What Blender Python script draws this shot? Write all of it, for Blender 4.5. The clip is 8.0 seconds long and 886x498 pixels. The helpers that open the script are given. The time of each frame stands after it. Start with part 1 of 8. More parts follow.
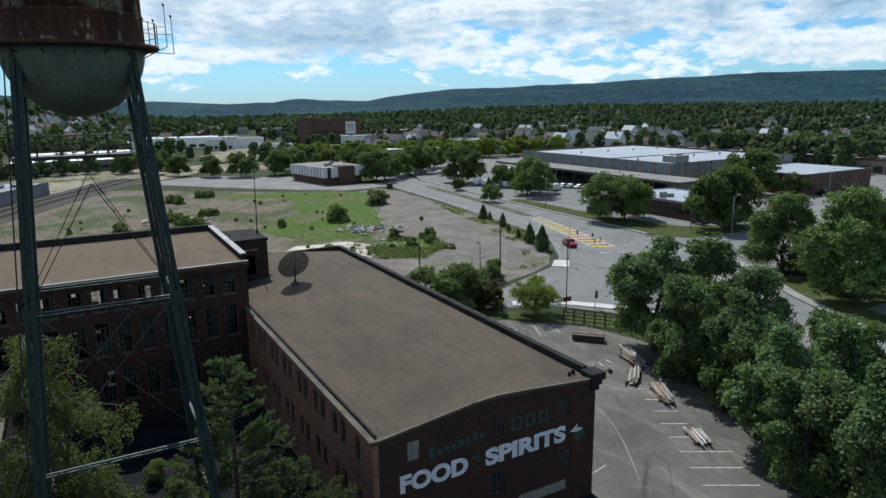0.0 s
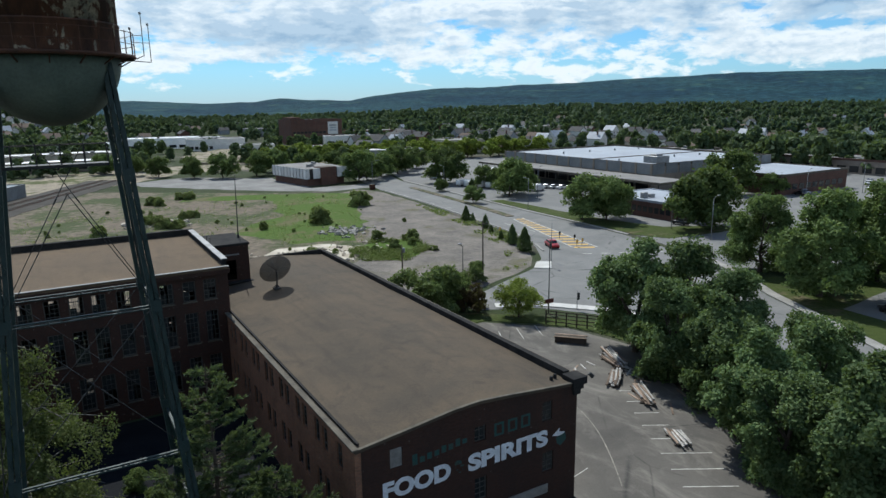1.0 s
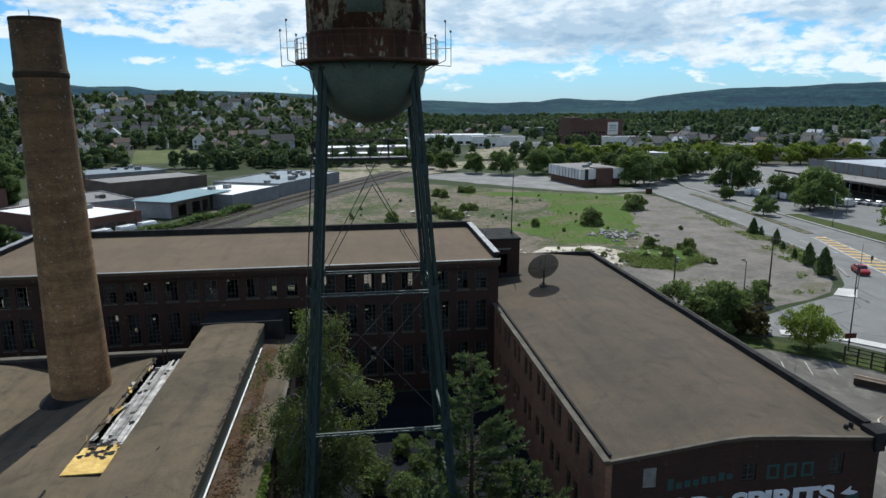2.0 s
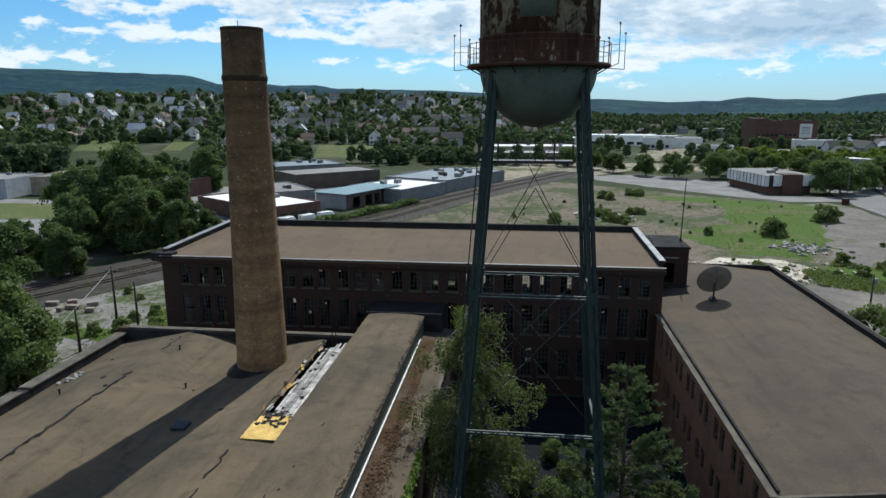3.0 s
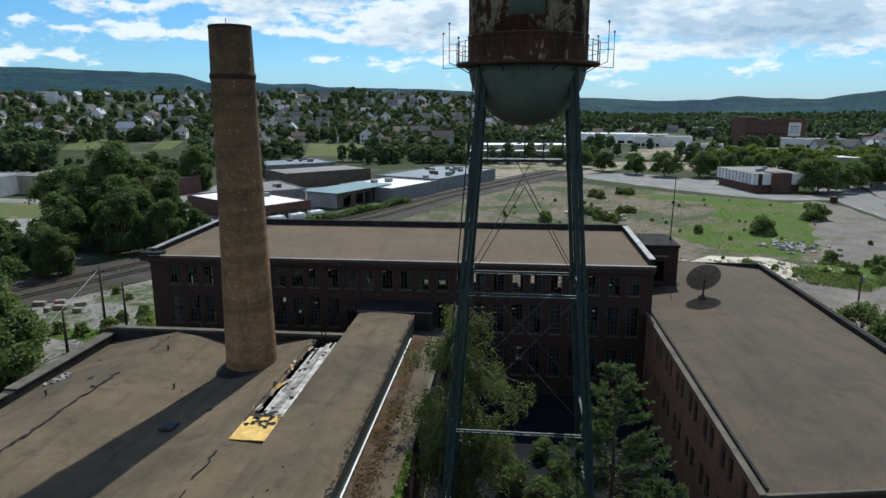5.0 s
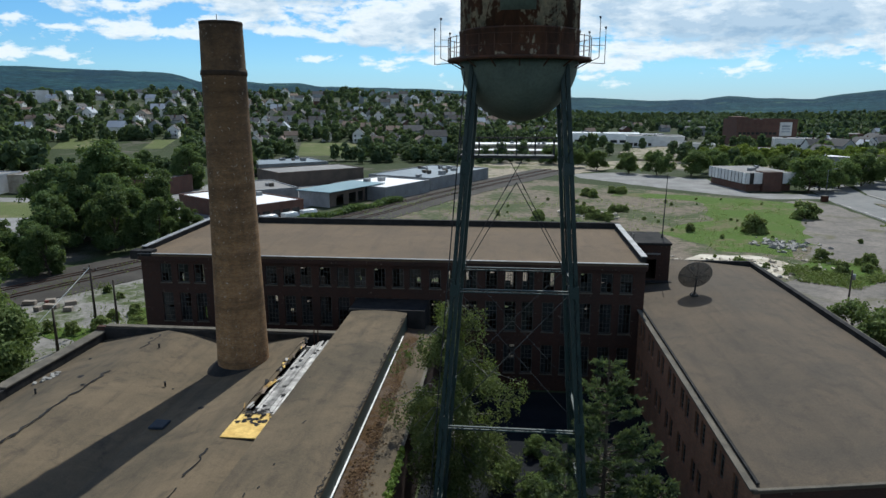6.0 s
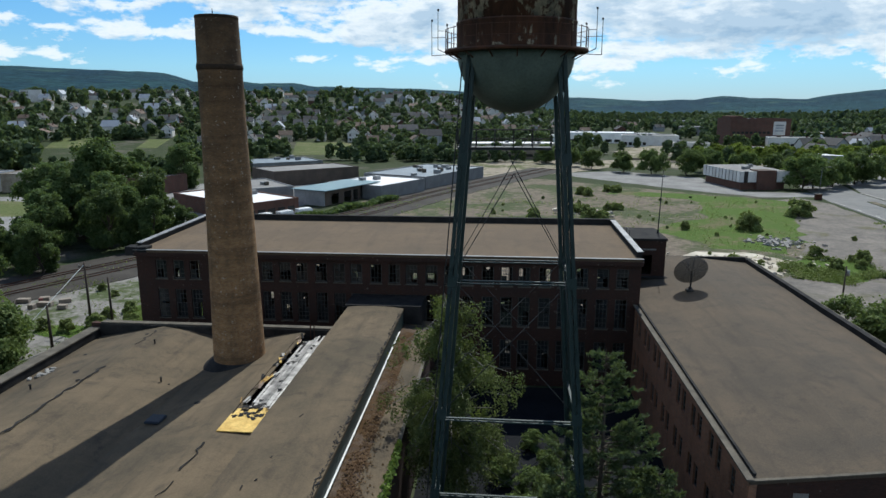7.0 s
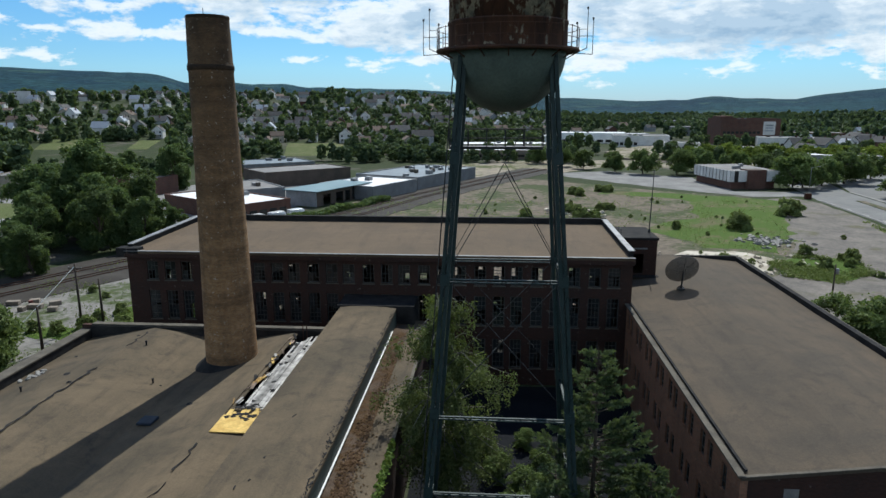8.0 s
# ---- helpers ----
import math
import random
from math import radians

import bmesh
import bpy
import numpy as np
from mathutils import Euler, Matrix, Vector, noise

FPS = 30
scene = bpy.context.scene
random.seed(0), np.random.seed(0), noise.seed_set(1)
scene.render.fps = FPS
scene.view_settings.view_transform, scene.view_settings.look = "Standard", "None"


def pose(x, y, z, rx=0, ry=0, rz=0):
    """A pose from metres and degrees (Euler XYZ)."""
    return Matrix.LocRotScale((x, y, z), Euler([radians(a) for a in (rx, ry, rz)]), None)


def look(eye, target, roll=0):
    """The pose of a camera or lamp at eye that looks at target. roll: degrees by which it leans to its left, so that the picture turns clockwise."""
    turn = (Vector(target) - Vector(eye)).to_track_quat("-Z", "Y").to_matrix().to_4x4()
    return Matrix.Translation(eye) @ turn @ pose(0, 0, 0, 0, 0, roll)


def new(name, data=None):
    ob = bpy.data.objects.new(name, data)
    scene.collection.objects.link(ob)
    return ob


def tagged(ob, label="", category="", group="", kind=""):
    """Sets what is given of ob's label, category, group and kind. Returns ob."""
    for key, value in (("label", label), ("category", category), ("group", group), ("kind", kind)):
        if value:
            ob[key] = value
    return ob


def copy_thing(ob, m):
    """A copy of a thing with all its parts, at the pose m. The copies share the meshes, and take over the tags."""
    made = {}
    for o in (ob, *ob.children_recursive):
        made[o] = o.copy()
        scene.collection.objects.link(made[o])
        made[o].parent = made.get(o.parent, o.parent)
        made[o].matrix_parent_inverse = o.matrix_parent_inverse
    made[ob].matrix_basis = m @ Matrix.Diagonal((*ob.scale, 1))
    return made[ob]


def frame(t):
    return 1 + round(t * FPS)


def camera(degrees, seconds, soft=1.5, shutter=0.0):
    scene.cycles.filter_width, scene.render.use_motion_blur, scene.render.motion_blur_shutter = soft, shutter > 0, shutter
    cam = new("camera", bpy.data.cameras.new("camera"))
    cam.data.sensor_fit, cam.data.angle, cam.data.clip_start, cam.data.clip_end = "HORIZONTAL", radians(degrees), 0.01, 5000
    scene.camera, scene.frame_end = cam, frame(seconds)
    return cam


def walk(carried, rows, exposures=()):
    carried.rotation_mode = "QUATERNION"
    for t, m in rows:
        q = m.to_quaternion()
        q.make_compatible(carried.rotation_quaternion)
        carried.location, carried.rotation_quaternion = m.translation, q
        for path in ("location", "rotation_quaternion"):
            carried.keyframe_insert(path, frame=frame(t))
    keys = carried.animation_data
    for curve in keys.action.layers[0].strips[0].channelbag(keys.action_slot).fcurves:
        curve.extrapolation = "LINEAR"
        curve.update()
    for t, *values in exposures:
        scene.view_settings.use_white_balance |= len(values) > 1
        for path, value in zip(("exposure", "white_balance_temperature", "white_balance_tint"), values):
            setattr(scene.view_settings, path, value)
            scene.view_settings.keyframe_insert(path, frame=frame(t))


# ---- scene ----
cam = camera(67.5, 8.0)
PATH = [
    (0, (-0.105, -0.433, 28.487), (0.849, 1.272, 28.059), -0.8),
    (0.5, (0.05, -0.293, 28.696), (1.101, 1.354, 28.267), -0.9),
    (1, (0.038, -0.451, 28.93), (1.035, 1.229, 28.5), -0.8),
    (1.5, (-0.001, -0.541, 29.061), (0.716, 1.277, 28.635), -0.6),
    (2, (-0.066, -0.234, 29.024), (0.184, 1.705, 28.602), -0.4),
    (2.2, (-0.07, -0.345, 29.061), (0.018, 1.608, 28.639), -0.3),
    (3.3, (0.023, -0.375, 29.394), (-0.227, 1.563, 28.969), -0.1),
    (3.5, (0.051, -0.381, 29.451), (-0.199, 1.557, 29.026), -0.1),
    (4, (0.082, -0.359, 29.446), (-0.153, 1.581, 29.021), -0.1),
    (4.5, (0.05, -0.252, 29.359), (-0.169, 1.69, 28.932), -0.1),
    (6, (0.158, -0.204, 29.072), (-0.027, 1.74, 28.643), -0.0),
    (6.5, (0.149, -0.251, 28.878), (-0.03, 1.694, 28.449), -0.0),
    (7, (0.034, -0.295, 28.628), (-0.136, 1.651, 28.199), 0.0),
    (7.5, (0.0, -0.365, 28.5), (-0.159, 1.583, 28.073), 0.0),
    (8, (0.038, -0.388, 28.567), (-0.109, 1.56, 28.14), -0.1),
]
walk(cam, [(t, look(eye, target, roll)) for t, eye, target, roll in PATH], [(0, 0.08, 6050, 5), (8, 0.08, 6050, 5)])

# ---- world, sun, exposure ----
SUN_ELEV, SUN_AZ = radians(52), radians(10.5)      # azimuth measured from +y towards +x

world = bpy.data.worlds.new("daylight")
scene.world = world
world.use_nodes = True
wn, wl = world.node_tree.nodes, world.node_tree.links
wn.clear()


def wnode(kind, **values):
    n = wn.new(kind)
    for key, v in values.items():
        n.inputs[key].default_value = v
    return n


sky = wn.new("ShaderNodeTexSky")
sky.sky_type, sky.sun_disc = "NISHITA", False
sky.sun_elevation, sky.sun_rotation = SUN_ELEV, SUN_AZ
sky.air_density, sky.dust_density, sky.ozone_density = 1.0, 0.0, 4.0
coord = wn.new("ShaderNodeTexCoord")
split = wn.new("ShaderNodeSeparateXYZ")
wl.new(coord.outputs["Generated"], split.inputs[0])


def wmath(op, a, b=None, clamp=False):
    n = wn.new("ShaderNodeMath")
    n.operation, n.use_clamp = op, clamp
    for k, v in enumerate((a, b)):
        if v is None:
            continue
        if isinstance(v, (int, float)):
            n.inputs[k].default_value = v
        else:
            wl.new(v, n.inputs[k])
    return n.outputs[0]


def wmap(scale, shift):
    n = wn.new("ShaderNodeMapping")
    n.inputs["Scale"].default_value, n.inputs["Location"].default_value = scale, shift
    wl.new(coord.outputs["Generated"], n.inputs[0])
    return n.outputs[0]


def wnoise(vec, scale, detail, rough, dist=0.0):
    n = wn.new("ShaderNodeTexNoise")
    n.inputs["Scale"].default_value, n.inputs["Detail"].default_value = scale, detail
    n.inputs["Roughness"].default_value, n.inputs["Distortion"].default_value = rough, dist
    wl.new(vec, n.inputs["Vector"])
    return n.outputs["Fac"]


def wramp(value, stops):
    n = wn.new("ShaderNodeValToRGB")
    while len(n.color_ramp.elements) < len(stops):
        n.color_ramp.elements.new(0.5)
    for e, (at, c) in zip(n.color_ramp.elements, stops):
        e.position, e.color = at, (*c, 1)
    wl.new(value, n.inputs[0])
    return n.outputs[0]


def cloud_mass(lift):
    """How much cloud stands at a height in the sky, raised by lift: long banks, heaped with puffs."""
    banks = wnoise(wmap((3.6, 3.6, 17.0), (1.7, 0.4, 2.2 + 17.0 * lift)), 1.0, 4, 0.5, 0.25)
    puffs = wnoise(wmap((17.0, 17.0, 40.0), (0.3, 2.1, 0.7 + 40.0 * lift)), 1.0, 10, 0.60, 0.2)
    return wmath("ADD", wmath("MULTIPLY", banks, 0.58), wmath("MULTIPLY", puffs, 0.48))


height = split.outputs[2]
# More cloud to the east and higher up; a clear band over the skyline.
share = wmath("ADD", wmath("ADD", wmath("MULTIPLY", split.outputs[0], 0.065), 0.042), wmath("MULTIPLY", wmath("SUBTRACT", height, 0.075), 0.45))
low_gap = wmath("MULTIPLY", wmath("SUBTRACT", 1.0, wmath("MULTIPLY", height, 15.0, True)), -0.20)
share = wmath("ADD", wmath("MINIMUM", share, 0.08), low_gap)
# The banks thin out overhead.
share = wmath("SUBTRACT", share, wmath("MULTIPLY", wmath("MAXIMUM", wmath("SUBTRACT", height, 0.2), 0.0), 0.22))
mass = wmath("ADD", cloud_mass(0.0), share)
above = wmath("ADD", cloud_mass(0.013), share)
cover = wramp(mass, [(0.515, (0, 0, 0)), (0.555, (0.75, 0.75, 0.75)), (0.60, (1, 1, 1))])
lit = wmath("ADD", wmath("MULTIPLY", wmath("SUBTRACT", mass, above), 5.5), 0.58, True)
deep = wramp(mass, [(0.56, (1.0, 1.0, 1.0)), (0.625, (0.84, 0.89, 0.94)), (0.69, (0.50, 0.62, 0.75))])
face = wramp(lit, [(0.10, (0.60, 0.74, 0.87)), (0.55, (0.97, 1.0, 1.02)), (0.80, (1.16, 1.14, 1.12))])
thick = wn.new("ShaderNodeMix")
thick.data_type, thick.blend_type = "RGBA", "MULTIPLY"
thick.inputs[0].default_value = 1.0
wl.new(deep, thick.inputs[6]), wl.new(face, thick.inputs[7])
fade = wmath("MULTIPLY", cover, 0.95)
air = wnode("ShaderNodeBackground", Strength=0.10)
hue = wn.new("ShaderNodeMix")
hue.data_type, hue.blend_type = "RGBA", "MULTIPLY"
hue.inputs[0].default_value = 1.0
wl.new(wramp(height, [(0.0, (0.46, 0.64, 0.96)), (0.05, (0.56, 0.80, 1.02)), (0.14, (0.56, 0.86, 1.06))]), hue.inputs[7])
wl.new(sky.outputs[0], hue.inputs[6]), wl.new(hue.outputs[2], air.inputs[0])
cloud = wnode("ShaderNodeBackground", Strength=0.86)
wl.new(thick.outputs[2], cloud.inputs[0])
both = wn.new("ShaderNodeMixShader")
wl.new(fade, both.inputs[0]), wl.new(air.outputs[0], both.inputs[1]), wl.new(cloud.outputs[0], both.inputs[2])
wout = wn.new("ShaderNodeOutputWorld")
wl.new(both.outputs[0], wout.inputs[0])

lamp = bpy.data.lights.new("sun", "SUN")
lamp.energy, lamp.angle, lamp.color = 5.0, radians(0.53), (1.0, 0.95, 0.87)
sun = new("sun", lamp)
sun_from = Vector((math.sin(SUN_AZ) * math.cos(SUN_ELEV), math.cos(SUN_AZ) * math.cos(SUN_ELEV), math.sin(SUN_ELEV)))
sun.matrix_world = look(sun_from * 200, (0, 0, 0))


# ---- materials ----
def material(name):
    m = bpy.data.materials.new(name)
    m.use_nodes = True
    m.node_tree.nodes.clear()
    return m


class Nodes:
    """Short ways to write a node tree."""

    def __init__(self, m):
        self.tree = m.node_tree

    def add(self, kind, **values):
        n = self.tree.nodes.new(kind)
        for key, v in values.items():
            key = key.replace("_", " ")
            if hasattr(v, "links"):
                self.tree.links.new(v, n.inputs[key])
            else:
                n.inputs[key].default_value = v
        return n

    def link(self, a, b):
        self.tree.links.new(a, b)

    def maths(self, op, a, b=0.0, clamp=False):
        n = self.tree.nodes.new("ShaderNodeMath")
        n.operation, n.use_clamp = op, clamp
        for k, v in enumerate((a, b)):
            if hasattr(v, "links"):
                self.link(v, n.inputs[k])
            else:
                n.inputs[k].default_value = v
        return n.outputs[0]

    def noise(self, vec, scale, detail=4.0, rough=0.55, dist=0.0):
        return self.add("ShaderNodeTexNoise", Vector=vec, Scale=scale, Detail=detail, Roughness=rough, Distortion=dist).outputs["Fac"]

    def ramp(self, value, *stops):
        n = self.tree.nodes.new("ShaderNodeValToRGB")
        while len(n.color_ramp.elements) < len(stops):
            n.color_ramp.elements.new(0.5)
        for e, (at, c) in zip(n.color_ramp.elements, stops):
            e.position, e.color = at, (*c, 1) if isinstance(c, tuple) else (c, c, c, 1)
        self.link(value, n.inputs[0])
        return n.outputs[0]

    def mix(self, fac, a, b, blend="MIX"):
        n = self.tree.nodes.new("ShaderNodeMix")
        n.data_type, n.blend_type = "RGBA", blend
        for k, v in ((0, fac), (6, a), (7, b)):
            if hasattr(v, "links"):
                self.link(v, n.inputs[k])
            else:
                n.inputs[k].default_value = v if k == 0 else (*v, 1)
        return n.outputs[2]

    def bump(self, height, strength=0.3, distance=0.05):
        return self.add("ShaderNodeBump", Height=height, Strength=strength, Distance=distance).outputs[0]

    def finish(self, colour, rough=0.85, metal=0.0, normal=None, spec=0.3):
        b = self.add("ShaderNodeBsdfPrincipled", Roughness=rough, Metallic=metal)
        b.inputs["Specular IOR Level"].default_value = spec
        if hasattr(colour, "links"):
            self.link(colour, b.inputs["Base Color"])
        else:
            b.inputs["Base Color"].default_value = (*colour, 1)
        if normal is not None:
            self.link(normal, b.inputs["Normal"])
        out = self.add("ShaderNodeOutputMaterial")
        self.link(b.outputs[0], out.inputs[0])


def coords(n, kind="Object"):
    return n.add("ShaderNodeTexCoord").outputs[kind]


def plain(name, c1, c2, scale=0.6, fine=14.0, rough=0.85, metal=0.0, bump=0.25, vary=0.0, spec=0.3, lo=0.35, hi=0.65):
    """A surface of two tones in broad stains, with grain and fine relief; vary: tone from thing to thing."""
    m = material(name)
    n = Nodes(m)
    v = coords(n)
    broad = n.ramp(n.noise(v, scale, 5, 0.6, 0.3), (lo, 0.0), (hi, 1.0))
    col = n.mix(broad, c1, c2)
    grain = n.noise(v, fine, 5, 0.65)
    col = n.mix(1.0, col, n.ramp(grain, (0.25, 0.72), (0.75, 1.22)), "MULTIPLY")
    if vary:
        r = n.add("ShaderNodeObjectInfo").outputs["Random"]
        col = n.mix(1.0, col, n.ramp(r, (0.0, 1.0 - vary), (1.0, 1.0 + vary)), "MULTIPLY")
    n.finish(col, rough, metal, n.bump(grain, bump, 0.03), spec)
    return m


def brick_mat(name, c1, c2, mortar, round_wall=0.0, stain=0.5, grime=(0.02, 0.018, 0.017)):
    """Brickwork in courses of 75 mm; round_wall: the radius of a round stack."""
    m = material(name)
    n = Nodes(m)
    v = coords(n)
    s = n.add("ShaderNodeSeparateXYZ", Vector=v)
    if round_wall:
        along = n.maths("MULTIPLY", n.maths("ARCTAN2", s.outputs[1], s.outputs[0]), round_wall)
    else:
        along = n.maths("ADD", s.outputs[0], s.outputs[1])
    uv = n.add("ShaderNodeCombineXYZ", X=along, Y=s.outputs[2])
    b = n.add("ShaderNodeTexBrick", Vector=uv.outputs[0], Scale=1.0)
    b.inputs["Color1"].default_value, b.inputs["Color2"].default_value, b.inputs["Mortar"].default_value = (*c1, 1), (*c2, 1), (*mortar, 1)
    b.inputs["Brick Width"].default_value, b.inputs["Row Height"].default_value, b.inputs["Mortar Size"].default_value = 0.225, 0.075, 0.008
    big = n.noise(v, 0.35, 6, 0.62, 0.4)
    stretched = n.add("ShaderNodeMapping", Vector=v)
    stretched.inputs["Scale"].default_value = (1.2, 1.2, 0.16)
    streak = n.noise(stretched.outputs[0], 1.0, 5, 0.65)
    col = n.mix(n.ramp(big, (0.42, 0.0), (0.72, stain)), b.outputs["Color"], grime)
    col = n.mix(n.ramp(streak, (0.5, 0.0), (0.75, stain * 0.8)), col, grime)
    if round_wall:
        low = n.add("ShaderNodeMapping", Vector=v)
        low.inputs["Scale"].default_value = (0.12, 0.12, 1.0)
        lift = n.noise(low.outputs[0], 1.1, 7, 0.72)
        col = n.mix(1.0, col, n.ramp(lift, (0.3, 0.58), (0.7, 1.45)), "MULTIPLY")
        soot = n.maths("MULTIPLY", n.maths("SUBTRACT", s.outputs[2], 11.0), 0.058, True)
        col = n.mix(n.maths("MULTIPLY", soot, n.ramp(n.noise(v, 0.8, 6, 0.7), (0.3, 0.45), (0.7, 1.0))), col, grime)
        lump = n.noise(v, 1.6, 5, 0.7)
        col = n.mix(1.0, col, n.ramp(lump, (0.3, 0.82), (0.7, 1.2)), "MULTIPLY")
    speck = n.noise(v, 4.2 if round_wall else 3.0, 3, 0.6)
    col = n.mix(n.ramp(speck, (0.655 if round_wall else 0.66, 0.0), (0.685 if round_wall else 0.72, 0.8 if round_wall else 0.25)), col, (0.38, 0.34, 0.28))
    n.finish(col, 0.9, 0.0, n.bump(b.outputs["Fac"], 0.3, -0.02), 0.2)
    return m


def roof_mat(name, c1, c2, dark):
    """Old built-up roofing: broad ponding stains, patches and a gritty face."""
    m = material(name)
    n = Nodes(m)
    v = coords(n)
    broad = n.ramp(n.noise(v, 0.13, 8, 0.66, 0.4), (0.38, 0.0), (0.62, 1.0))
    col = n.mix(broad, c1, c2)
    strips = n.add("ShaderNodeMapping", Vector=v)
    strips.inputs["Scale"].default_value = (0.5, 0.06, 1.0)
    lap = n.noise(strips.outputs[0], 2.0, 4, 0.6)
    col = n.mix(n.ramp(lap, (0.5, 0.0), (0.68, 0.35)), col, dark)
    blot = n.noise(v, 0.55, 6, 0.7, 0.8)
    col = n.mix(n.ramp(blot, (0.52, 0.0), (0.70, 0.55)), col, dark)
    grit = n.noise(v, 9.0, 6, 0.75)
    col = n.mix(1.0, col, n.ramp(grit, (0.25, 0.75), (0.75, 1.22)), "MULTIPLY")
    n.finish(col, 0.92, 0.0, n.bump(n.maths("ADD", grit, n.maths("MULTIPLY", lap, 1.5)), 0.35, 0.04), 0.2)
    return m


def leaf_mat(name, c1, c2, vary=0.25, stand=0.0):
    m = material(name)
    n = Nodes(m)
    rnd = n.add("ShaderNodeNewGeometry").outputs["Random Per Island"]
    own = n.add("ShaderNodeObjectInfo").outputs["Random"]
    col = n.mix(rnd, c1, c2)
    col = n.mix(1.0, col, n.ramp(own, (0.0, 1.0 - vary), (1.0, 1.0 + vary)), "MULTIPLY")
    v = coords(n)
    col = n.mix(1.0, col, n.ramp(n.noise(v, 0.5, 3), (0.3, 0.75), (0.7, 1.25)), "MULTIPLY")
    if stand:
        col = n.mix(n.ramp(n.noise(v, 0.045, 3, 0.5), (0.42, 0.0), (0.62, stand)), col, (0.105, 0.140, 0.052))
    d = n.add("ShaderNodeBsdfPrincipled", Base_Color=col, Roughness=0.7)
    d.inputs["Specular IOR Level"].default_value = 0.12
    tr = n.add("ShaderNodeBsdfTranslucent", Color=n.mix(0.5, col, (0.16, 0.22, 0.03)))
    mx = n.add("ShaderNodeMixShader", Fac=0.33)
    n.link(d.outputs[0], mx.inputs[1]), n.link(tr.outputs[0], mx.inputs[2])
    out = n.add("ShaderNodeOutputMaterial")
    n.link(mx.outputs[0], out.inputs[0])
    return m


def ground_mat(name, grass1, grass2, soil1, soil2, share=0.5, scale=0.045, spots=0.35):
    """Rough ground: grass and bare soil in ragged patches of two sizes."""
    m = material(name)
    n = Nodes(m)
    v = coords(n)
    big = n.noise(v, scale, 7, 0.62, 0.5)
    mid = n.noise(v, spots, 6, 0.65, 0.4)
    where = n.maths("ADD", n.maths("MULTIPLY", big, 0.65), n.maths("MULTIPLY", mid, 0.35))
    fac = n.ramp(where, (share - 0.035, 0.0), (share + 0.035, 1.0))
    fine = n.noise(v, 3.5, 6, 0.75)
    grass = n.mix(n.ramp(fine, (0.3, 0.0), (0.7, 1.0)), grass1, grass2)
    soil = n.mix(n.ramp(mid, (0.35, 0.0), (0.65, 1.0)), soil1, soil2)
    col = n.mix(fac, soil, grass)
    col = n.mix(1.0, col, n.ramp(n.noise(v, 1.1, 6, 0.7), (0.25, 0.7), (0.75, 1.25)), "MULTIPLY")
    n.finish(col, 0.95, 0.0, n.bump(n.maths("ADD", fine, mid), 0.6, 0.15), 0.1)
    return m


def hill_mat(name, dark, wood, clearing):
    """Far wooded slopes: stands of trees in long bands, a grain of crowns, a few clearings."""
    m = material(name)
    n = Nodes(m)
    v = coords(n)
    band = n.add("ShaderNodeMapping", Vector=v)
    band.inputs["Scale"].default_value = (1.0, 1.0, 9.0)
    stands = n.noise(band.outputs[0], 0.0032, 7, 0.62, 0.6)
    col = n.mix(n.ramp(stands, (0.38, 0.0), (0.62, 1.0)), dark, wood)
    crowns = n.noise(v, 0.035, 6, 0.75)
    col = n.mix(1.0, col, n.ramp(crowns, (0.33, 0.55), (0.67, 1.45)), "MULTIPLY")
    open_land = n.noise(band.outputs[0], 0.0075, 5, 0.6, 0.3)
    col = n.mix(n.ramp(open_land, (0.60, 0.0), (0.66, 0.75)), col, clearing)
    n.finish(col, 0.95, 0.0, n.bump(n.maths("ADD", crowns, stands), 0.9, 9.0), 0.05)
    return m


def asphalt_mat(name, c1, c2, crack=(0.03, 0.03, 0.03), weeds=0.0, wear=0.0):
    m = material(name)
    n = Nodes(m)
    v = coords(n)
    col = n.mix(n.ramp(n.noise(v, 0.12, 7, 0.65, 0.5), (0.35, 0.0), (0.65, 1.0)), c1, c2)
    grit = n.noise(v, 7.0, 6, 0.75)
    col = n.mix(1.0, col, n.ramp(grit, (0.25, 0.82), (0.75, 1.15)), "MULTIPLY")
    warp = n.add("ShaderNodeMapping", Vector=v)
    cell = n.add("ShaderNodeTexVoronoi", Vector=n.mix(0.12, warp.outputs[0], n.add("ShaderNodeTexNoise", Vector=v, Scale=0.4).outputs["Color"]), Scale=0.11)
    cell.feature = "DISTANCE_TO_EDGE"
    line = n.ramp(cell.outputs["Distance"], (0.0, 1.0), (0.012, 0.0))
    broken = n.maths("MULTIPLY", line, n.ramp(n.noise(v, 0.2, 4), (0.45, 0.0), (0.6, 0.7)))
    col = n.mix(broken, col, crack)
    if wear:
        long = n.add("ShaderNodeMapping", Vector=v)
        long.inputs["Rotation"].default_value, long.inputs["Scale"].default_value = (0, 0, 0.5), (0.22, 0.12, 1.0)
        worn = n.noise(long.outputs[0], 1.0, 9, 0.72, 1.2)
        col = n.mix(n.ramp(worn, (0.50, 0.0), (0.68, wear)), col, (0.27, 0.25, 0.22))
    if weeds:
        w = n.noise(v, 0.07, 9, 0.74, 0.6)
        col = n.mix(n.ramp(w, (0.52, 0.0), (0.66, weeds)), col, (0.10, 0.12, 0.035))
    n.finish(col, 0.9, 0.0, n.bump(grit, 0.2, 0.02), 0.2)
    return m


